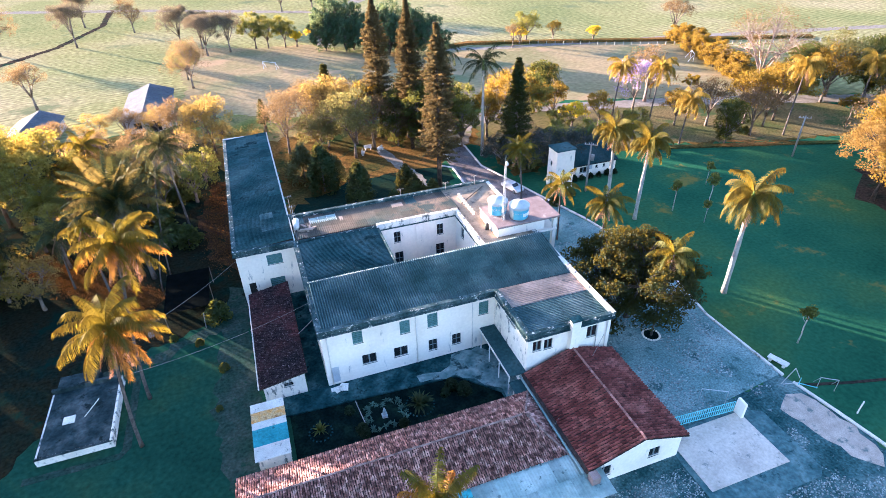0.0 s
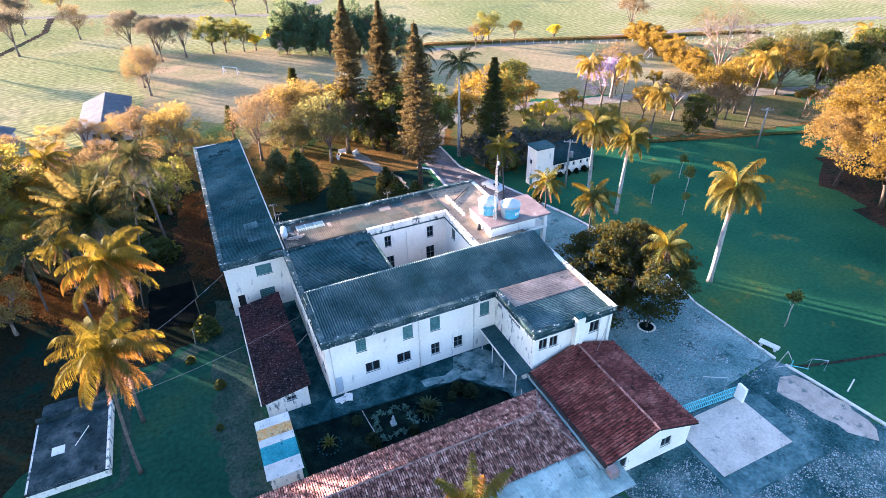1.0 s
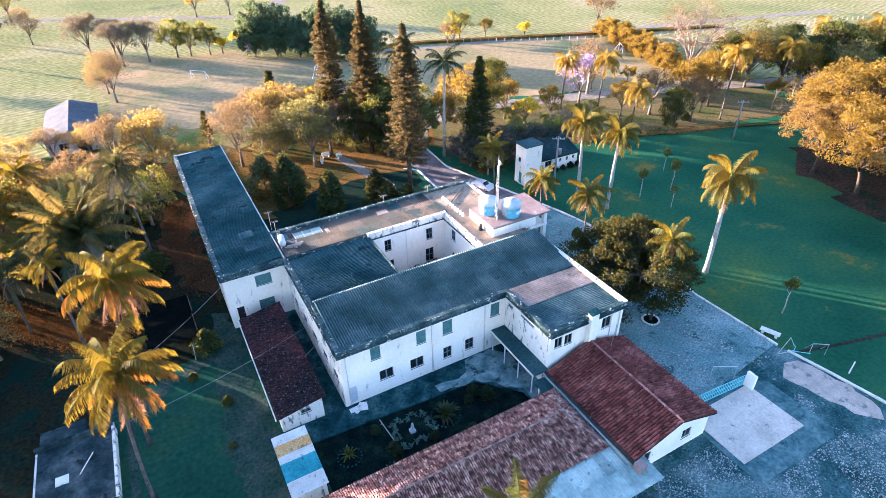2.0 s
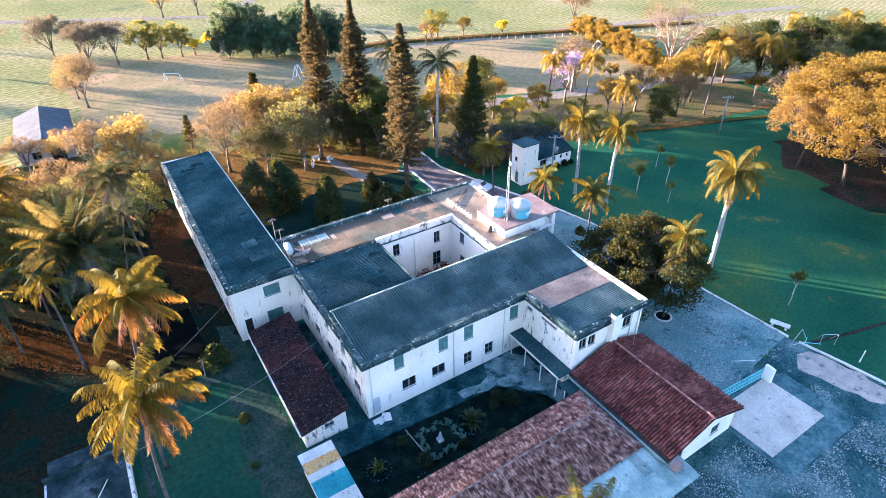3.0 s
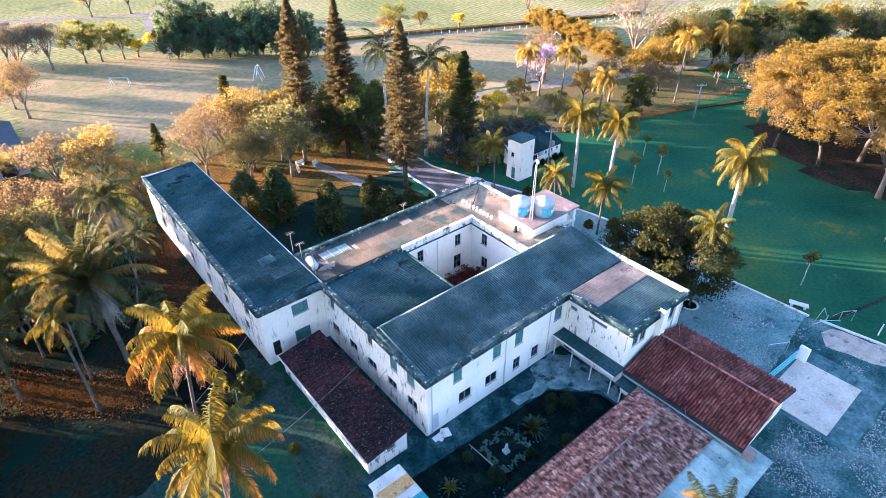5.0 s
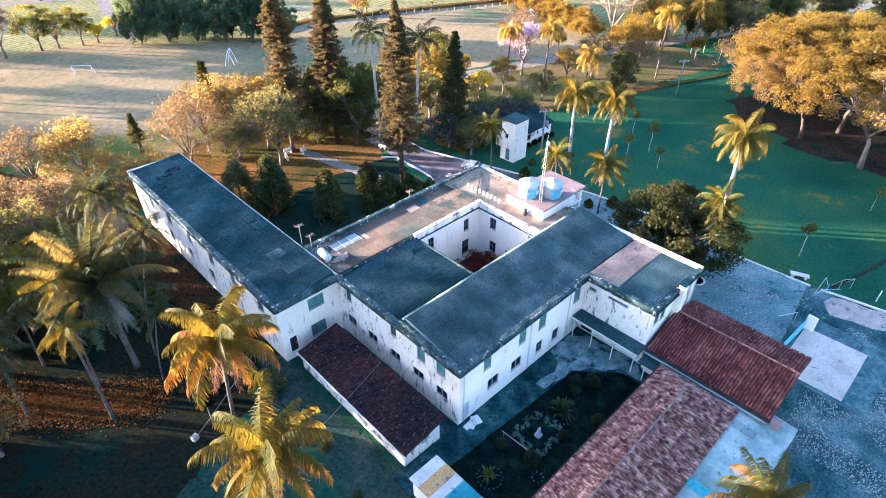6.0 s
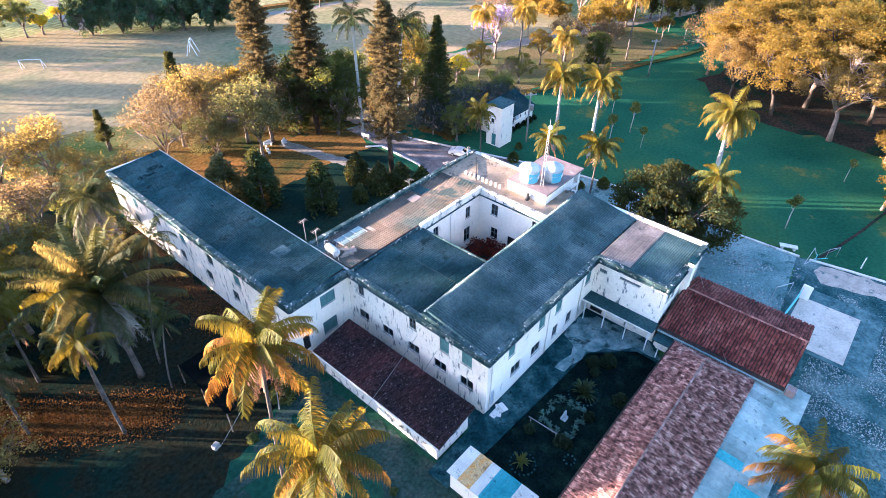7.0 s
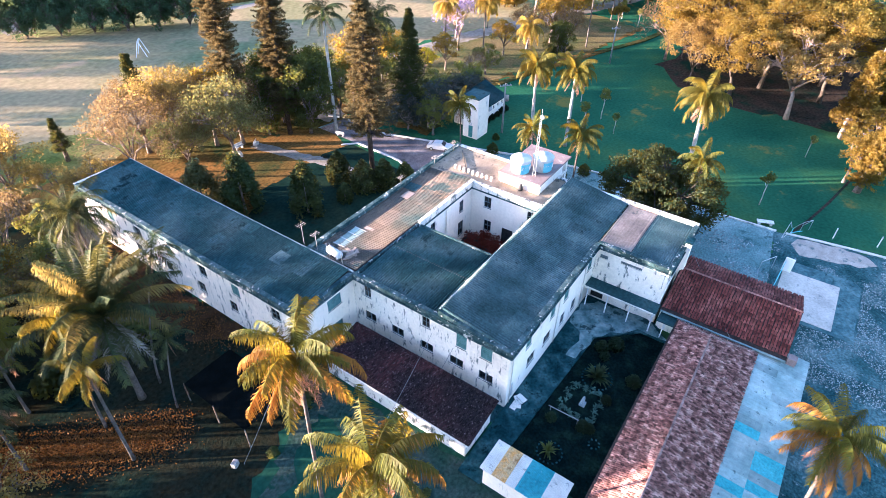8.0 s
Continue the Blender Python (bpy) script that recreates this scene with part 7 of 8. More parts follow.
for x, y, z, h in ((0.4, 26.4, 8.2, 2.6), (16.1, 25.2, 8.2, 1.3), (0.6, 24.6, 8.2, 2.0), (0.2, 20.5, 8.25, 3.0), (22.9, 24.8, 8.2, 1.2), (27.5, 24.8, 8.1, 1.6)):
    aerial = thing("tv_aerial", "thin television aerial on the roof edge", "aerial", "roof aerials", at=(x, y, z))
    bm = bmesh.new()
    tube(bm, [(0, 0, -0.15), (0, 0, h)], [0.035, 0.03], 5)
    part("mast_pole", bm, POLE, aerial)
    bm = bmesh.new()
    tube(bm, [(-0.5, 0, h - 0.1), (0.5, 0, h - 0.05)], [0.02, 0.02], 4)
    for k in range(5):
        tube(bm, [(-0.45 + 0.22 * k, -0.35, h - 0.08), (-0.45 + 0.22 * k, 0.35, h - 0.08)], [0.015, 0.015], 3)
    part("yagi", bm, POLE, aerial)
skylight = thing("skylight", "pale glazed skylight of six panes on the roof", "skylight", at=(2.5, 22.4, 8.07))
for i in range(3):
    for j in range(2):
        bm = bmesh.new()
        box(bm, 1.2 * i + 0.04, 1.2 * i + 1.14, 0.8 * j + 0.04, 0.8 * j + 0.76, 0, 0.05)
        bmesh.ops.bevel(bm, geom=bm.edges[:], offset=0.01, segments=1, affect="EDGES")
        part("pane", bm, ZINC, skylight, m=pose(0, 0, 0.004 * (i + j)))
for x in (0.0, 1.2, 2.4, 3.6):
    bm = bmesh.new()
    box(bm, x - 0.03, x + 0.03, -0.03, 1.63, -0.04, 0.08)
    part("glazing_bar", bm, STEEL, skylight)
for x, y, w, d in ((6.7, 22.4, 0.5, 1.2), (14.9, 23.2, 1.6, 1.1)):
    bm = bmesh.new()
    box(bm, -w / 2, w / 2, -d / 2, d / 2, 0, 0.05)
    single("roof_panel", bm, SHEETLIGHT, "pale flat sheet lying on the roof", "roof sheet", at=(x, y, 8.1), group="loose roof sheets")
for k, (x0, y0, x1, y1) in enumerate(((23.5, 20.0, 28.5, 24.0),)):
    rail = thing("roof_beam", "dark iron beam lying across the terrace", "beam", at=(x0, y0, 8.08))
    bm = bmesh.new()
    tube(bm, [(0, 0, 0.06), (x1 - x0, y1 - y0, 0.06)], [0.07, 0.07], 5)
    part("bar", bm, WIRE, rail)
for k in range(9):
    bm = bmesh.new()
    box(bm, -0.12, 0.12, -0.1, 0.1, 0, 0.55)
    single("terrace_baluster", bm, PLASTER, "short white post of the terrace edge", "post", at=(24.0, 16.6 + 0.7 * k, 8.05), group="terrace posts")
bm = bmesh.new()
tube(bm, [(0, 0, 0), (0, 0, 0.35), (0, 0, 0.9)], [0.28, 0.3, 0.16], 9)
single("roof_vent", bm, WIRE, "small black roof vent on the terrace", "vent", at=(24.2, 12.4, 8.05), smooth=True)

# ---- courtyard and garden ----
flat("courtyard_floor", [(10.9, 8.0), (22, 8.0), (22, 18.2), (10.9, 18.2)], 0.2, DARKCONC, "dark concrete floor of the inner courtyard", "floor")
rs = np.random.RandomState(3)
pts = [(rs.uniform(15.5, 21.4), rs.uniform(10.5, 17.4), 1.2 + 0.5 * rs.rand()) for _ in range(70)]
bm = bmesh.new()
for x, y, z in pts[::5]:
    tube(bm, [(x, y, 0.2), (x, y, z)], [0.06, 0.02], 4)
L_RED = leaf_material("red_leaves", (0.09, 0.015, 0.012), (0.2, 0.04, 0.03), (0.3, 0.06, 0.04), 0.25)
vine = thing("red_shrub", "spreading shrub with dark red leaves in the courtyard", "shrub")
part("stems", bm, BARK, vine)
piece("crown", leaves(rs, pts, np.full(70, 0.75), 60, 0.26, L_RED), vine, Matrix())

bm = bmesh.new()
box(bm, -0.28, 0.28, -0.28, 0.28, 0, 0.3)
tube(bm, [(0, 0, 0.3), (0, 0, 0.42), (0, 0, 0.75), (0.02, 0, 0.95), (0.02, 0, 1.05), (0.02, 0, 1.1)], [0.23, 0.2, 0.15, 0.16, 0.1, 0.05], 10)
bmesh.ops.create_icosphere(bm, subdivisions=2, radius=0.1, matrix=Matrix.Translation((0.02, -0.02, 1.18)))
single("garden_statue", bm, STONEWHITE, "small pale grey stone statue on a plinth in the garden", "statue", at=(4.7, -6.1, 0.06))


def rosette(name, label, at, count, size, mat, group="", seed=0, width=0.09):
    """A clump of pointed arching leaves."""
    rnd = random.Random(seed)
    vs, fs = [], []
    for k in range(count):
        g, l, e = rnd.uniform(0, 6.283), size * rnd.uniform(0.6, 1.1), rnd.uniform(0.3, 1.3)
        d, s = Vector((math.cos(g) * math.cos(e), math.sin(g) * math.cos(e), math.sin(e))), Vector((-math.sin(g), math.cos(g), 0))
        a, b, c = Vector((0, 0, 0.02)), d * l * 0.6, d * l + Vector((0, 0, -0.25 * l))
        n = len(vs)
        w = s * size * width
        vs += [tuple(a - w * 0.6), tuple(a + w * 0.6), tuple(b + w), tuple(b - w), tuple(c)]
        fs += [(n, n + 1, n + 2, n + 3), (n + 3, n + 2, n + 4)]
    ob = new(name, soup(name, vs, fs, mat))
    ob.matrix_basis = pose(*at)
    return tagged(ob, label, "plant", group)


rnd = random.Random(31)
for k in range(34):
    f = 2 * math.pi * k / 34
    r = 1.0 / max(abs(math.cos(f)), abs(math.sin(f)))
    x, y = 4.9 + 1.9 * r * math.cos(f) + rnd.uniform(-0.3, 0.3), -6.0 + 1.6 * r * math.sin(f) + rnd.uniform(-0.3, 0.3)
    rosette("border_plant", "silvery spiky plant bordering the statue bed", (x, y, 0.06), 16, 0.55, L_BLUEGREEN, "statue bed border", k)
for x, y, r in ((-1.9, -5.8, 1.15), (8.6, -6.0, 1.5), (1.2, -8.8, 0.5)):
    ring = thing("planter_ring", "round garden bed edged with grey stones", "garden bed", "round garden beds", at=(x, y, 0.06))
    n = int(r * 16)
    bm = bmesh.new()
    bmesh.ops.create_icosphere(bm, subdivisions=1, radius=0.13)
    me = mesh_of("edging_stone", bm, DARKCONC)
    for k in range(n):
        g = 2 * math.pi * k / n
        piece("edging_stone", me, ring, pose(r * math.cos(g), r * math.sin(g), 0.02, 0, 0, k * 40) @ Matrix.Diagonal((1, 0.8, 0.7, 1)))
    bm = bmesh.new()
    bmesh.ops.create_circle(bm, cap_ends=True, radius=r - 0.05, segments=20)
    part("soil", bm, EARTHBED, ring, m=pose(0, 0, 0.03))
rosette("cycad", "green cycad in a round bed", (-1.9, -5.6, 0.1), 46, 1.2, L_GREEN, "", 3, 0.06)
rosette("cycad", "dark cycad in a round bed", (8.6, -6.0, 0.1), 60, 1.9, L_DARKPALM, "", 5, 0.06)
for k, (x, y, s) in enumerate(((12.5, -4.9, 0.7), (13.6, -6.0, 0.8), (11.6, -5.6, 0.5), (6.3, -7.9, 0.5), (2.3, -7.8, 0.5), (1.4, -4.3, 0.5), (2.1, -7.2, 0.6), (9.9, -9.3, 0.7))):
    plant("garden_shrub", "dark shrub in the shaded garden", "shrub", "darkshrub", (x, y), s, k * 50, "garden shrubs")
tr = thing("garden_trellis", "thin white rail leaning in the garden bed", "trellis", at=(2.2, -3.6, 0.06))
bm = bmesh.new()
tube(bm, [(0, 0, 0.7), (0.2, -1.7, 0.5), (0.4, -3.2, 0.3)], [0.05, 0.05, 0.05], 5)
for y in (-0.2, -3.0):
    tube(bm, [(0.1, y, 0), (0.1, y, 0.6)], [0.04, 0.04], 5)
part("rail", bm, POLE, tr)
slabs = thing("broken_slabs", "broken concrete slabs beside the back door", "rubble", at=(1.0, -0.75, 0.25))
for k in range(4):
    bm = bmesh.new()
    box(bm, -0.5, 0.5, -0.3, 0.3, 0, 0.07)
    part("slab", bm, KERB, slabs, m=pose(0.35 * k - 0.4, -0.2 * (k % 2), 0.0 + 0.05 * k, 3 * k, -4, 25 * k))

# ---- yard: gate, wall, poles ----
gatewall = thing("yard_gate", "turquoise steel gate hung on a white pillar", "gate", at=(30.6, -17.9, 0.05), turn=-4)
bm = bmesh.new()
box(bm, 8.05, 8.4, -0.95, 0.15, 0, 2.0)
bmesh.ops.bevel(bm, geom=bm.edges[:], offset=0.04, segments=1, affect="EDGES")
part("pillar", bm, PLASTER, gatewall, "white plastered pillar")
for z in (0.3, 1.0, 1.7):
    bm = bmesh.new()
    tube(bm, [(0.1, 0, z), (7.8, 0, z)], [0.04, 0.04], 5)
    part("rail", bm, TEALPAINT, gatewall)
for k in range(30):
    bm = bmesh.new()
    x = 0.15 + 7.6 * k / 29
    box(bm, x - 0.045, x + 0.045, -0.012, 0.012, 0.25, 1.75)
    part("bar", bm, TEALPAINT, gatewall)
goal_frame = thing("pipe_frame", "leaning frame of thin white pipes beside the gate", "frame", at=(36.2, -16.0, 0.04), turn=-30)
for a, b in (((0, 0, 0), (0, 0, 1.9)), ((2.6, 0, 0), (2.6, 0, 1.9)), ((0, 0, 1.9), (2.6, 0, 1.9))):
    bm = bmesh.new()
    tube(bm, [a, b], [0.04, 0.04], 5)
    part("pipe", bm, STEEL, goal_frame)
sq = thing("turnstile", "white pipe barrier at the lawn kerb", "barrier", at=(46.2, -17.2, 0.04), turn=-30)
for a, b in (((0, 0, 0), (0.9, 0.2, 2.3)), ((0.9, 0.2, 2.3), (1.6, 0.1, 1.1)), ((0.2, 0, 0), (1.7, 0, 0.5)), ((1.7, 0, 0), (1.7, 0, 1.2)), ((1.7, 0, 0.4), (3.4, -0.4, 0.4))):
    bm = bmesh.new()
    tube(bm, [a, b], [0.045, 0.045], 5)
    part("pipe", bm, TEALPAINT if a[0] > 1 else STEEL, sq)
sq = thing("pipe_frame", "square white pipe frame standing on the lawn edge", "frame", at=(49.2, -19.0, 0.04), turn=-35)
for a, b in (((0, 0, 0), (0, 0, 1.6)), ((1.7, 0, 0), (1.7, 0, 1.6)), ((0, 0, 1.6), (1.7, 0, 1.6)), ((0, 0, 1.6), (0, 1.0, 0)), ((1.7, 0, 1.6), (1.7, 1.0, 0))):
    bm = bmesh.new()
    tube(bm, [a, b], [0.035, 0.035], 5)
    part("pipe", bm, STEEL, sq)
bm = bmesh.new()
box(bm, -1.1, 1.1, -0.4, 0.4, 0.4, 0.5)
box(bm, -0.9, -0.6, -0.35, 0.35, 0, 0.4)
box(bm, 0.6, 0.9, -0.35, 0.35, 0, 0.4)
single("concrete_bench", bm, KERB, "low pale concrete bench on the lawn edge", "bench", at=(48.4, -14.6, 0), turn=-70)
for x, y in ((50.2, -23.0), (51.6, -28.2)):
    bm = bmesh.new()
    tube(bm, [(0, 0, 0), (0.1, 0, 1.7)], [0.08, 0.07], 6)
    single("fence_post", bm, KERB, "pale concrete fence post on the lawn edge", "post", at=(x, y, 0), group="fence posts")
ring = thing("stone_ring", "ring of pale stones round the yard palm", "tree ring", at=(38.1, -5.6, 0.04))
bm = bmesh.new()
bmesh.ops.create_icosphere(bm, subdivisions=1, radius=0.16)
me = mesh_of("ring_stone", bm, KERB)
for k in range(20):
    piece("ring_stone", me, ring, pose(1.0 * math.cos(k * 0.314), 1.0 * math.sin(k * 0.314), 0.05, 0, 0, 33 * k))
bm = bmesh.new()
bmesh.ops.create_circle(bm, cap_ends=True, radius=0.95, segments=18)
part("soil", bm, EARTHBED, ring, m=pose(0, 0, 0.03))
for x, y, h, lab in ((51.0, 30.0, 9.2, "concrete power pole with a transformer beside the gatehouse"), (96.0, 27.6, 8.2, "concrete power pole standing on the lawn")):
    pole = thing("power_pole", lab, "power pole", at=(x, y, 0), turn=-35)
    bm = bmesh.new()
    tube(bm, [(0, 0, -0.2), (0, 0, h)], [0.2, 0.13], 8)
    part("shaft", bm, POLE, pole, smooth=True)
    bm = bmesh.new()
    box(bm, -1.1, 1.1, -0.07, 0.07, h - 0.5, h - 0.36)
    part("crossarm", bm, POLE, pole)
    for k in (-0.95, -0.35, 0.35, 0.95):
        bm = bmesh.new()
        tube(bm, [(k, 0, h - 0.36), (k, 0, h - 0.1)], [0.06, 0.04], 6)
        part("insulator", bm, TANKMAT, pole)
    if h > 9:
        bm = bmesh.new()
        tube(bm, [(0.45, 0, h - 3.2), (0.45, 0, h - 2.2)], [0.34, 0.34], 10)
        part("transformer", bm, POLE, pole, "grey transformer drum", smooth=True)


# ---- car ----
def car_body(bm, w, prof):
    """A closed body: a side outline drawn across the width, drawn in towards the roof."""
    sides = []
    for s in (-1, 1):
        sides.append([bm.verts.new((x, s * w / 2 * (1.0 if z < 0.95 else 0.8), z)) for x, z in prof])
    n = len(prof)
    for i in range(n):
        j = (i + 1) % n
        bm.faces.new((sides[0][i], sides[0][j], sides[1][j], sides[1][i]))
    bm.faces.new(sides[0][::-1])
    bm.faces.new(sides[1])


car = thing("car", "silver saloon car parked on the cobbled driveway", "car", at=(39.3, 35.4, 0.04), turn=-72)
bm = bmesh.new()
car_body(bm, 1.7, [(-2.1, 0.3), (-2.15, 0.6), (-2.05, 0.88), (-1.5, 0.94), (-1.0, 1.36), (0.35, 1.4), (1.0, 0.94), (1.95, 0.8), (2.1, 0.55), (2.05, 0.3)])
bmesh.ops.bevel(bm, geom=bm.edges[:], offset=0.05, segments=2, affect="EDGES")
part("body", bm, CARPAINT, car, smooth=False)
for a, b in (((-1.46, 0.96), (-1.04, 1.34)), ((0.42, 1.37), (0.95, 0.97))):
    bm = bmesh.new()
    d = 0.012 if a[0] > 0 else -0.012
    v = [bm.verts.new(p) for p in ((a[0] + d, -0.62, a[1] + 0.012), (a[0] + d, 0.62, a[1] + 0.012), (b[0] + d, 0.62, b[1] + 0.012), (b[0] + d, -0.62, b[1] + 0.012))]
    bm.faces.new(v)
    part("windscreen", bm, DARKGLASS, car)
for s in (-1, 1):
    for xa, xb in ((-0.9, -0.35), (-0.28, 0.45)):
        bm = bmesh.new()
        v = [bm.verts.new(p) for p in ((xa - 0.2, s * 0.8, 0.98), (xb + 0.15, s * 0.8, 0.98), (xb, s * 0.695, 1.3), (xa, s * 0.695, 1.3))]
        bm.faces.new(v)
        part("side_window", bm, DARKGLASS, car)
    for x in (-1.3, 1.3):
        bm = bmesh.new()
        tube(bm, [(x, s * 0.68, 0.31), (x, s * 0.87, 0.31)], [0.31, 0.31], 14)
        wheel = part("wheel", bm, RUBBER, car)
        bm = bmesh.new()
        tube(bm, [(x, s * 0.86, 0.31), (x, s * 0.885, 0.31)], [0.19, 0.17], 12)
        part("rim", bm, STEEL, wheel)
    bm = bmesh.new()
    box(bm, 2.0, 2.08, s * 0.6 - 0.16, s * 0.6 + 0.16, 0.58, 0.72)
    part("headlight", bm, LAMPGLASS, car)
    bm = bmesh.new()
    box(bm, -2.15, -2.08, s * 0.62 - 0.14, s * 0.62 + 0.14, 0.66, 0.82)
    part("tail_light", bm, TERRACOTTA, car)

# ---- west side: concrete cistern, shade shelter ----
cist = thing("cistern", "low flat concrete cistern with stained white rims", "cistern", at=(0, 0, 0))
bm = bmesh.new()
box(bm, -28.4, -21.5, -0.1, 9.2, 0, 0.85)
part("body", bm, RIMSTAIN, cist)
bm = bmesh.new()
box(bm, -28.2, -21.8, 0.2, 9.0, 0.85, 0.9)
part("top", bm, MOSSCONC, cist, "dark damp concrete top")
beam(cist, "rim", (-28.4, -0.05), (-21.5, -0.05), 0.85, 0.98, -0.14, 0.12, MOSSCONC, "mossy dark rim")
beam(cist, "rim", (-21.6, -0.1), (-21.6, 9.2), 0.85, 1.1, -0.14, 0.12, RIMSTAIN, "stained white rim")
beam(cist, "rim", (-28.4, 9.1), (-21.6, 9.1), 0.85, 1.4, -0.1, 0.25, MOSSCONC, "mossy dark rim")
bm = bmesh.new()
box(bm, -28.0, -24.0, 9.4, 11.2, 0, 1.1)
part("step", bm, MOSSCONC, cist)
bm = bmesh.new()
box(bm, -26.6, -25.5, 3.8, 4.8, 0.9, 1.0)
part("hatch", bm, KERB, cist, "pale square hatch")
bm = bmesh.new()
tube(bm, [(-24.6, 4.2, 0.95), (-23.3, 5.8, 1.5)], [0.05, 0.04], 5)
part("pipe", bm, KERB, cist)
strip("cistern_path", [(-29.4, -1.6), (-21.0, -1.6), (-20.4, -0.8), (-20.2, 11)], 0.8, 0.04, WORN, "worn strip of earth round the cistern", "path")

shelter = thing("shade_shelter", "open shelter with a sagging black shade net", "shelter")
bm = bmesh.new()
n = 10
grid = [[bm.verts.new((-17.2 + 5.4 * i / n, 16.8 + 8.8 * j / n, 2.6 - 0.25 * math.sin(math.pi * i / n) * abs(math.sin(math.pi * 2 * j / n)))) for i in range(n + 1)] for j in range(n + 1)]
for j in range(n):
    for i in range(n):
        bm.faces.new((grid[j][i], grid[j][i + 1], grid[j + 1][i + 1], grid[j + 1][i]))
part("net", bm, NETTING, shelter, "black shade net")
for x in (-17.2, -11.8):
    for y in (16.8, 21.2, 25.6):
        bm = bmesh.new()
        tube(bm, [(x, y, 0), (x, y, 2.65)], [0.07, 0.06], 6)
        part("post", bm, BARK, shelter)
bm = bmesh.new()
box(bm, -0.32, 0.32, -0.25, 0.25, 0, 0.6)
bmesh.ops.bevel(bm, geom=bm.edges[:], offset=0.05, segments=1, affect="EDGES")
single("concrete_box", bm, POLE, "pale concrete box standing in the shade", "box", at=(-19.2, 16.4, 0.02), turn=20)
bm = bmesh.new()
tube(bm, [(0, 0, 0), (0.2, 0, 2.4)], [0.06, 0.05], 6)
single("marker_post", bm, POLE, "thin pale post on the grass", "post", at=(-12.8, 15.6, 0))


def cable(a, b, sag, r=0.02):
    """A cable hanging between two points."""
    a, b = Vector(a), Vector(b)
    bm = bmesh.new()
    pts = [a.lerp(b, k / 10) - Vector((0, 0, sag * 4 * (k / 10) * (1 - k / 10))) for k in range(11)]
    tube(bm, pts, [r] * 11, 4, False)
    return single("power_cable", bm, POLE, "thin cable strung above the ground", "cable", group="cables")


cable((-0.3, 8.5, 5.6), (-20.0, 4.0, 5.2), 0.7)
cable((-0.3, 6.0, 5.0), (-2.2, 6.2, 3.3), 0.05, 0.03)
cable((-7.7, 19.2, 6.6), (-19.5, 14.0, 3.0), 0.4)
cable((28.8, -8.4, 5.5), (18.5, -16.0, 3.2), 0.3)

# ---- far buildings and field things ----
for x, y, w, d, h, turn, lab in ((-24.8, 103.5, 9.6, 22, 3.2, 0, "large barn with a blue-grey sheet roof"), (-48.2, 96.5, 8.6, 15, 2.7, -4, "pale farmhouse with a grey roof")):
    barn = thing("barn", lab, "barn", at=(x, y, 0), turn=turn)
    walled(barn, (-w / 2, -d / 2), (w / 2, -d / 2), 0, h, [(3, 1.6, 1, 2.4, "pair"), (w - 3, 2.4, 0.05, 2.5, "darkdoor")], mat=BARNWALL)
    walled(barn, (w / 2, -d / 2), (w / 2, d / 2), 0, h, [(4, 1.6, 1, 2.4, "pair"), (10, 1.6, 1, 2.4, "pair")], mat=BARNWALL)
    walled(barn, (w / 2, d / 2), (-w / 2, d / 2), 0, h, mat=BARNWALL)
    walled(barn, (-w / 2, d / 2), (-w / 2, -d / 2), 0, h, [(4, 1.6, 1, 2.4, "pair")], mat=BARNWALL)
    for s in (-1, 1):
        bm = bmesh.new()
        v = [bm.verts.new(p) for p in ((0, -d / 2 - 0.5, h + 1.8), (0, d / 2 + 0.5, h + 1.8), (s * (w / 2 + 0.6), d / 2 + 0.5, h - 0.1), (s * (w / 2 + 0.6), -d / 2 - 0.5, h - 0.1))]
        bm.faces.new(v)
        bmesh.ops.solidify(bm, geom=bm.faces[:], thickness=0.12)
        part("roof", bm, BARNROOF, barn, "blue-grey sheet roof")
    for yy in (-d / 2 + 0.1, d / 2 - 0.1):
        bm = bmesh.new()
        bm.faces.new([bm.verts.new(p) for p in ((-w / 2, yy, h), (w / 2, yy, h), (0, yy, h + 1.6))])
        part("gable", bm, BARNWALL, barn)
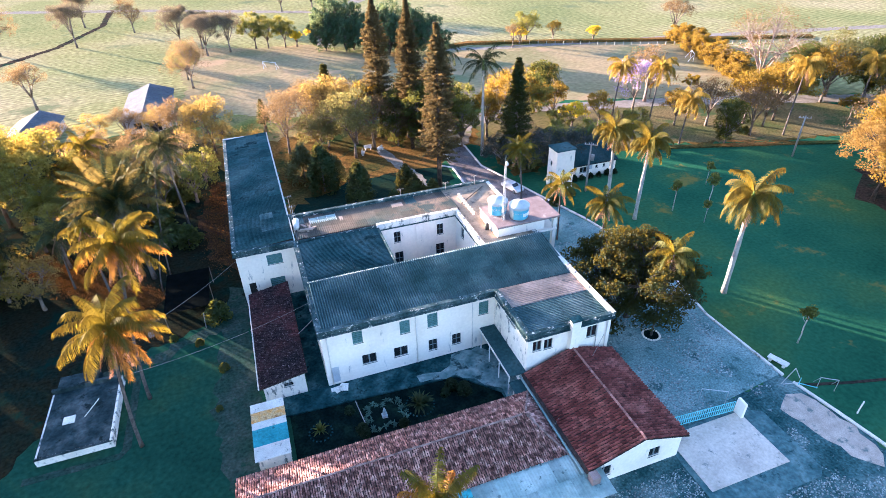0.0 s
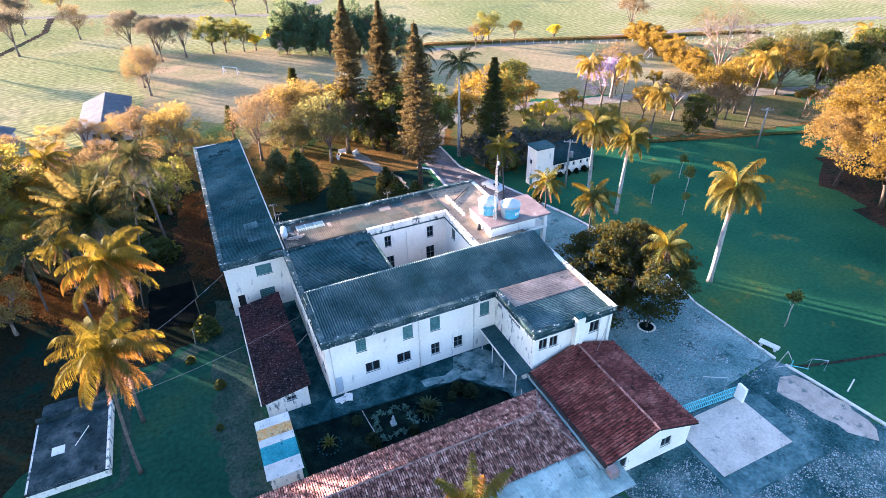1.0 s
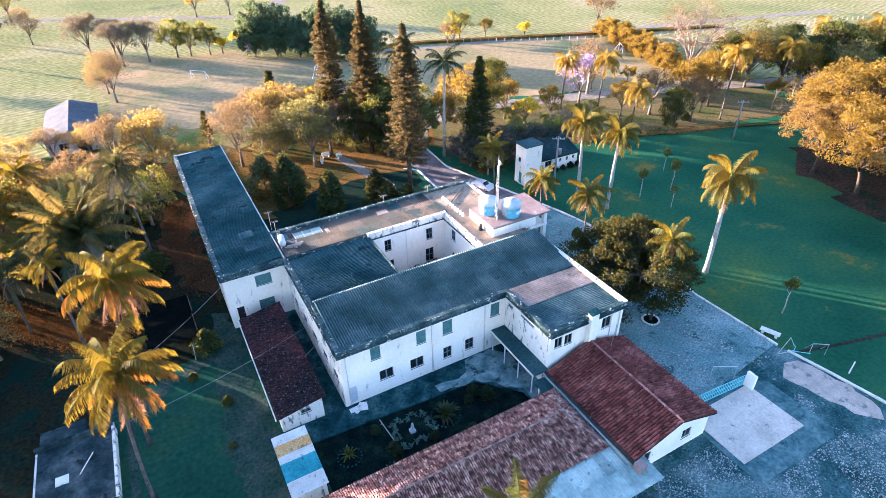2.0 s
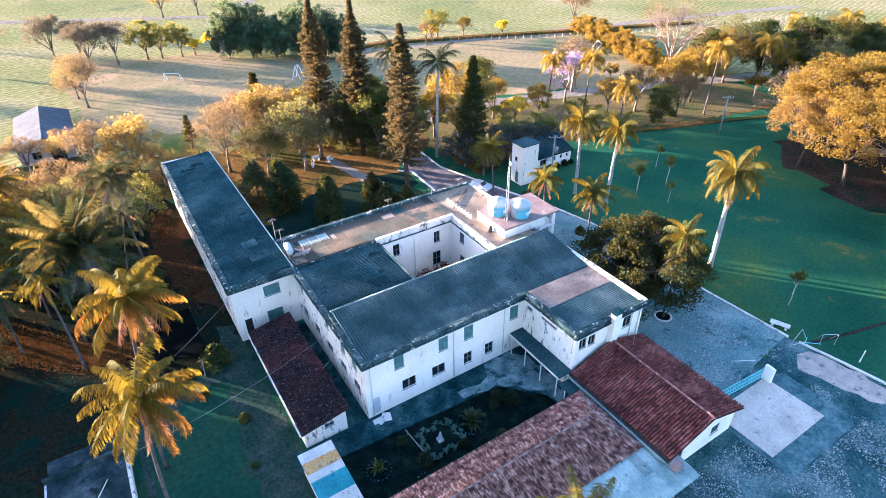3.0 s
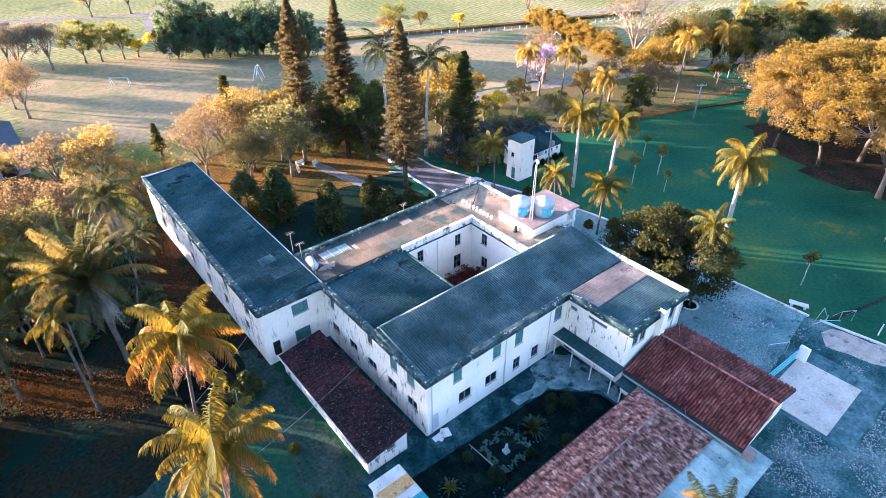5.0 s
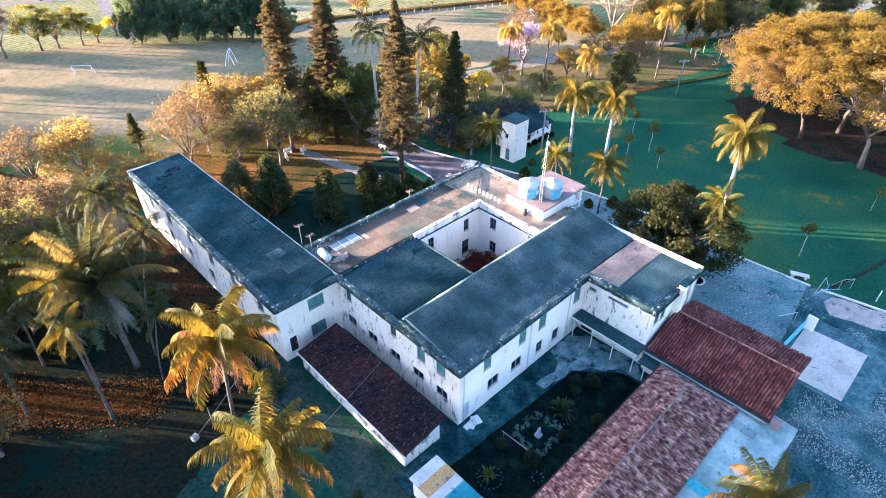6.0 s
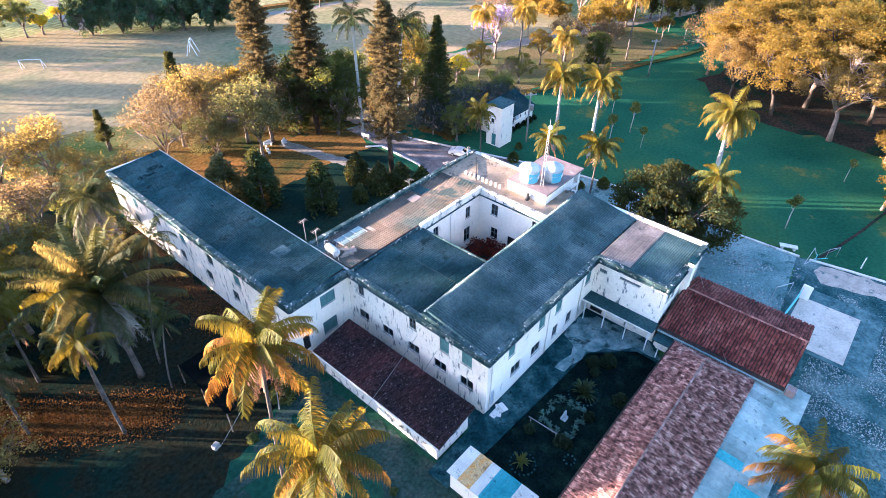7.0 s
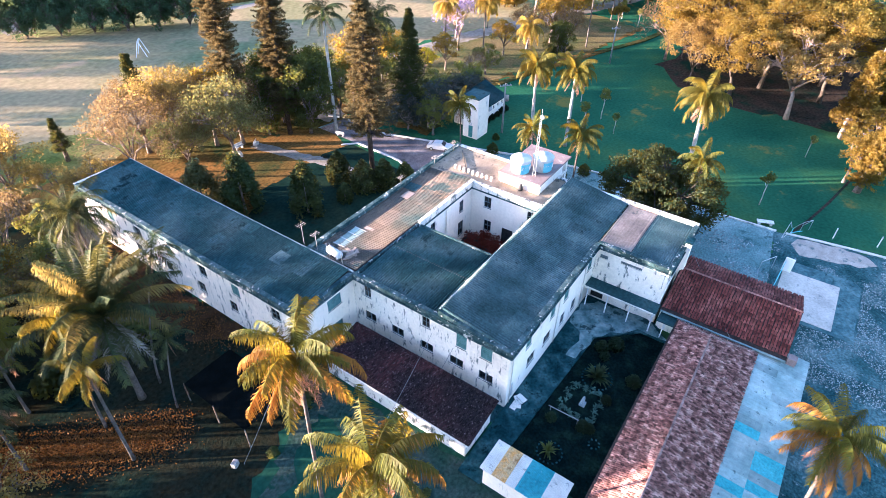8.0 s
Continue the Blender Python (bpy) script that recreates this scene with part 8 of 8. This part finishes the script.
for x, y, turn in ((6.2, 134.6, -40), (126, 92, 60)):
    g = thing("football_goal", "white steel football goal on the playing field", "goal", "football goals", at=(x, y, 0), turn=turn)
    for a, b in (((-2.3, 0, 0), (-2.3, 0, 2.2)), ((2.3, 0, 0), (2.3, 0, 2.2)), ((-2.3, 0, 2.2), (2.3, 0, 2.2)), ((-2.3, 0, 2.2), (-2.3, 1.4, 0)), ((2.3, 0, 2.2), (2.3, 1.4, 0))):
        bm = bmesh.new()
        tube(bm, [a, b], [0.08, 0.08], 5)
        part("bar", bm, WHITEPAINT, g)
sw = thing("swing_frame", "tall white swing frame on the field", "swing", at=(35.8, 117, 0), turn=50)
for a, b in (((-1.4, -1.2, 0), (-1.2, 0, 3.6)), ((-1.4, 1.2, 0), (-1.2, 0, 3.6)), ((1.4, -1.2, 0), (1.2, 0, 3.6)), ((1.4, 1.2, 0), (1.2, 0, 3.6)), ((-1.2, 0, 3.6), (1.2, 0, 3.6))):
    bm = bmesh.new()
    tube(bm, [a, b], [0.09, 0.09], 5)
    part("bar", bm, WHITEPAINT, sw)
fence = thing("field_fence", "low pale post fence and scrub bank at the crop field", "fence")
for k in range(70):
    f = k / 69
    x, y = 64 + 170 * f, 145 - 66 * f - 10 * math.sin(math.pi * f)
    bm = bmesh.new()
    box(bm, x - 0.08, x + 0.08, y - 0.08, y + 0.08, 0, 1.1)
    part("post", bm, POLE, fence)
strip("scrub_bank", [(58, 136), (72, 138), (100, 128), (131, 116), (180, 98)], 2.2, 0.8, LITTER, "low brown scrub bank beside the playing field", "ground")
flat("grove_path", [(20.6, 62), (24, 45), (23, 36), (25, 36), (26.2, 46), (22.8, 62)], 0.03, DIRTROAD, "pale gravel path among the trees", "path", rough_edge=0.3)
for k, (x, y) in enumerate(((19.5, 63.1), (21.8, 61.5), (18.0, 61.0), (33.0, 52.5))):
    bench = thing("stone_bench", "white garden bench under the trees", "bench", "garden benches", at=(x, y, 0), turn=35 * k)
    for a in ((-0.8, 0.8, -0.25, 0.25, 0.4, 0.5), (-0.6, -0.45, -0.2, 0.2, 0, 0.4), (0.45, 0.6, -0.2, 0.2, 0, 0.4), (-0.8, 0.8, 0.2, 0.3, 0.5, 1.0)):
        bm = bmesh.new()
        box(bm, *a)
        part("seat" if a[4] == 0.4 else "back" if a[4] == 0.5 else "leg", bm, KERB, bench)
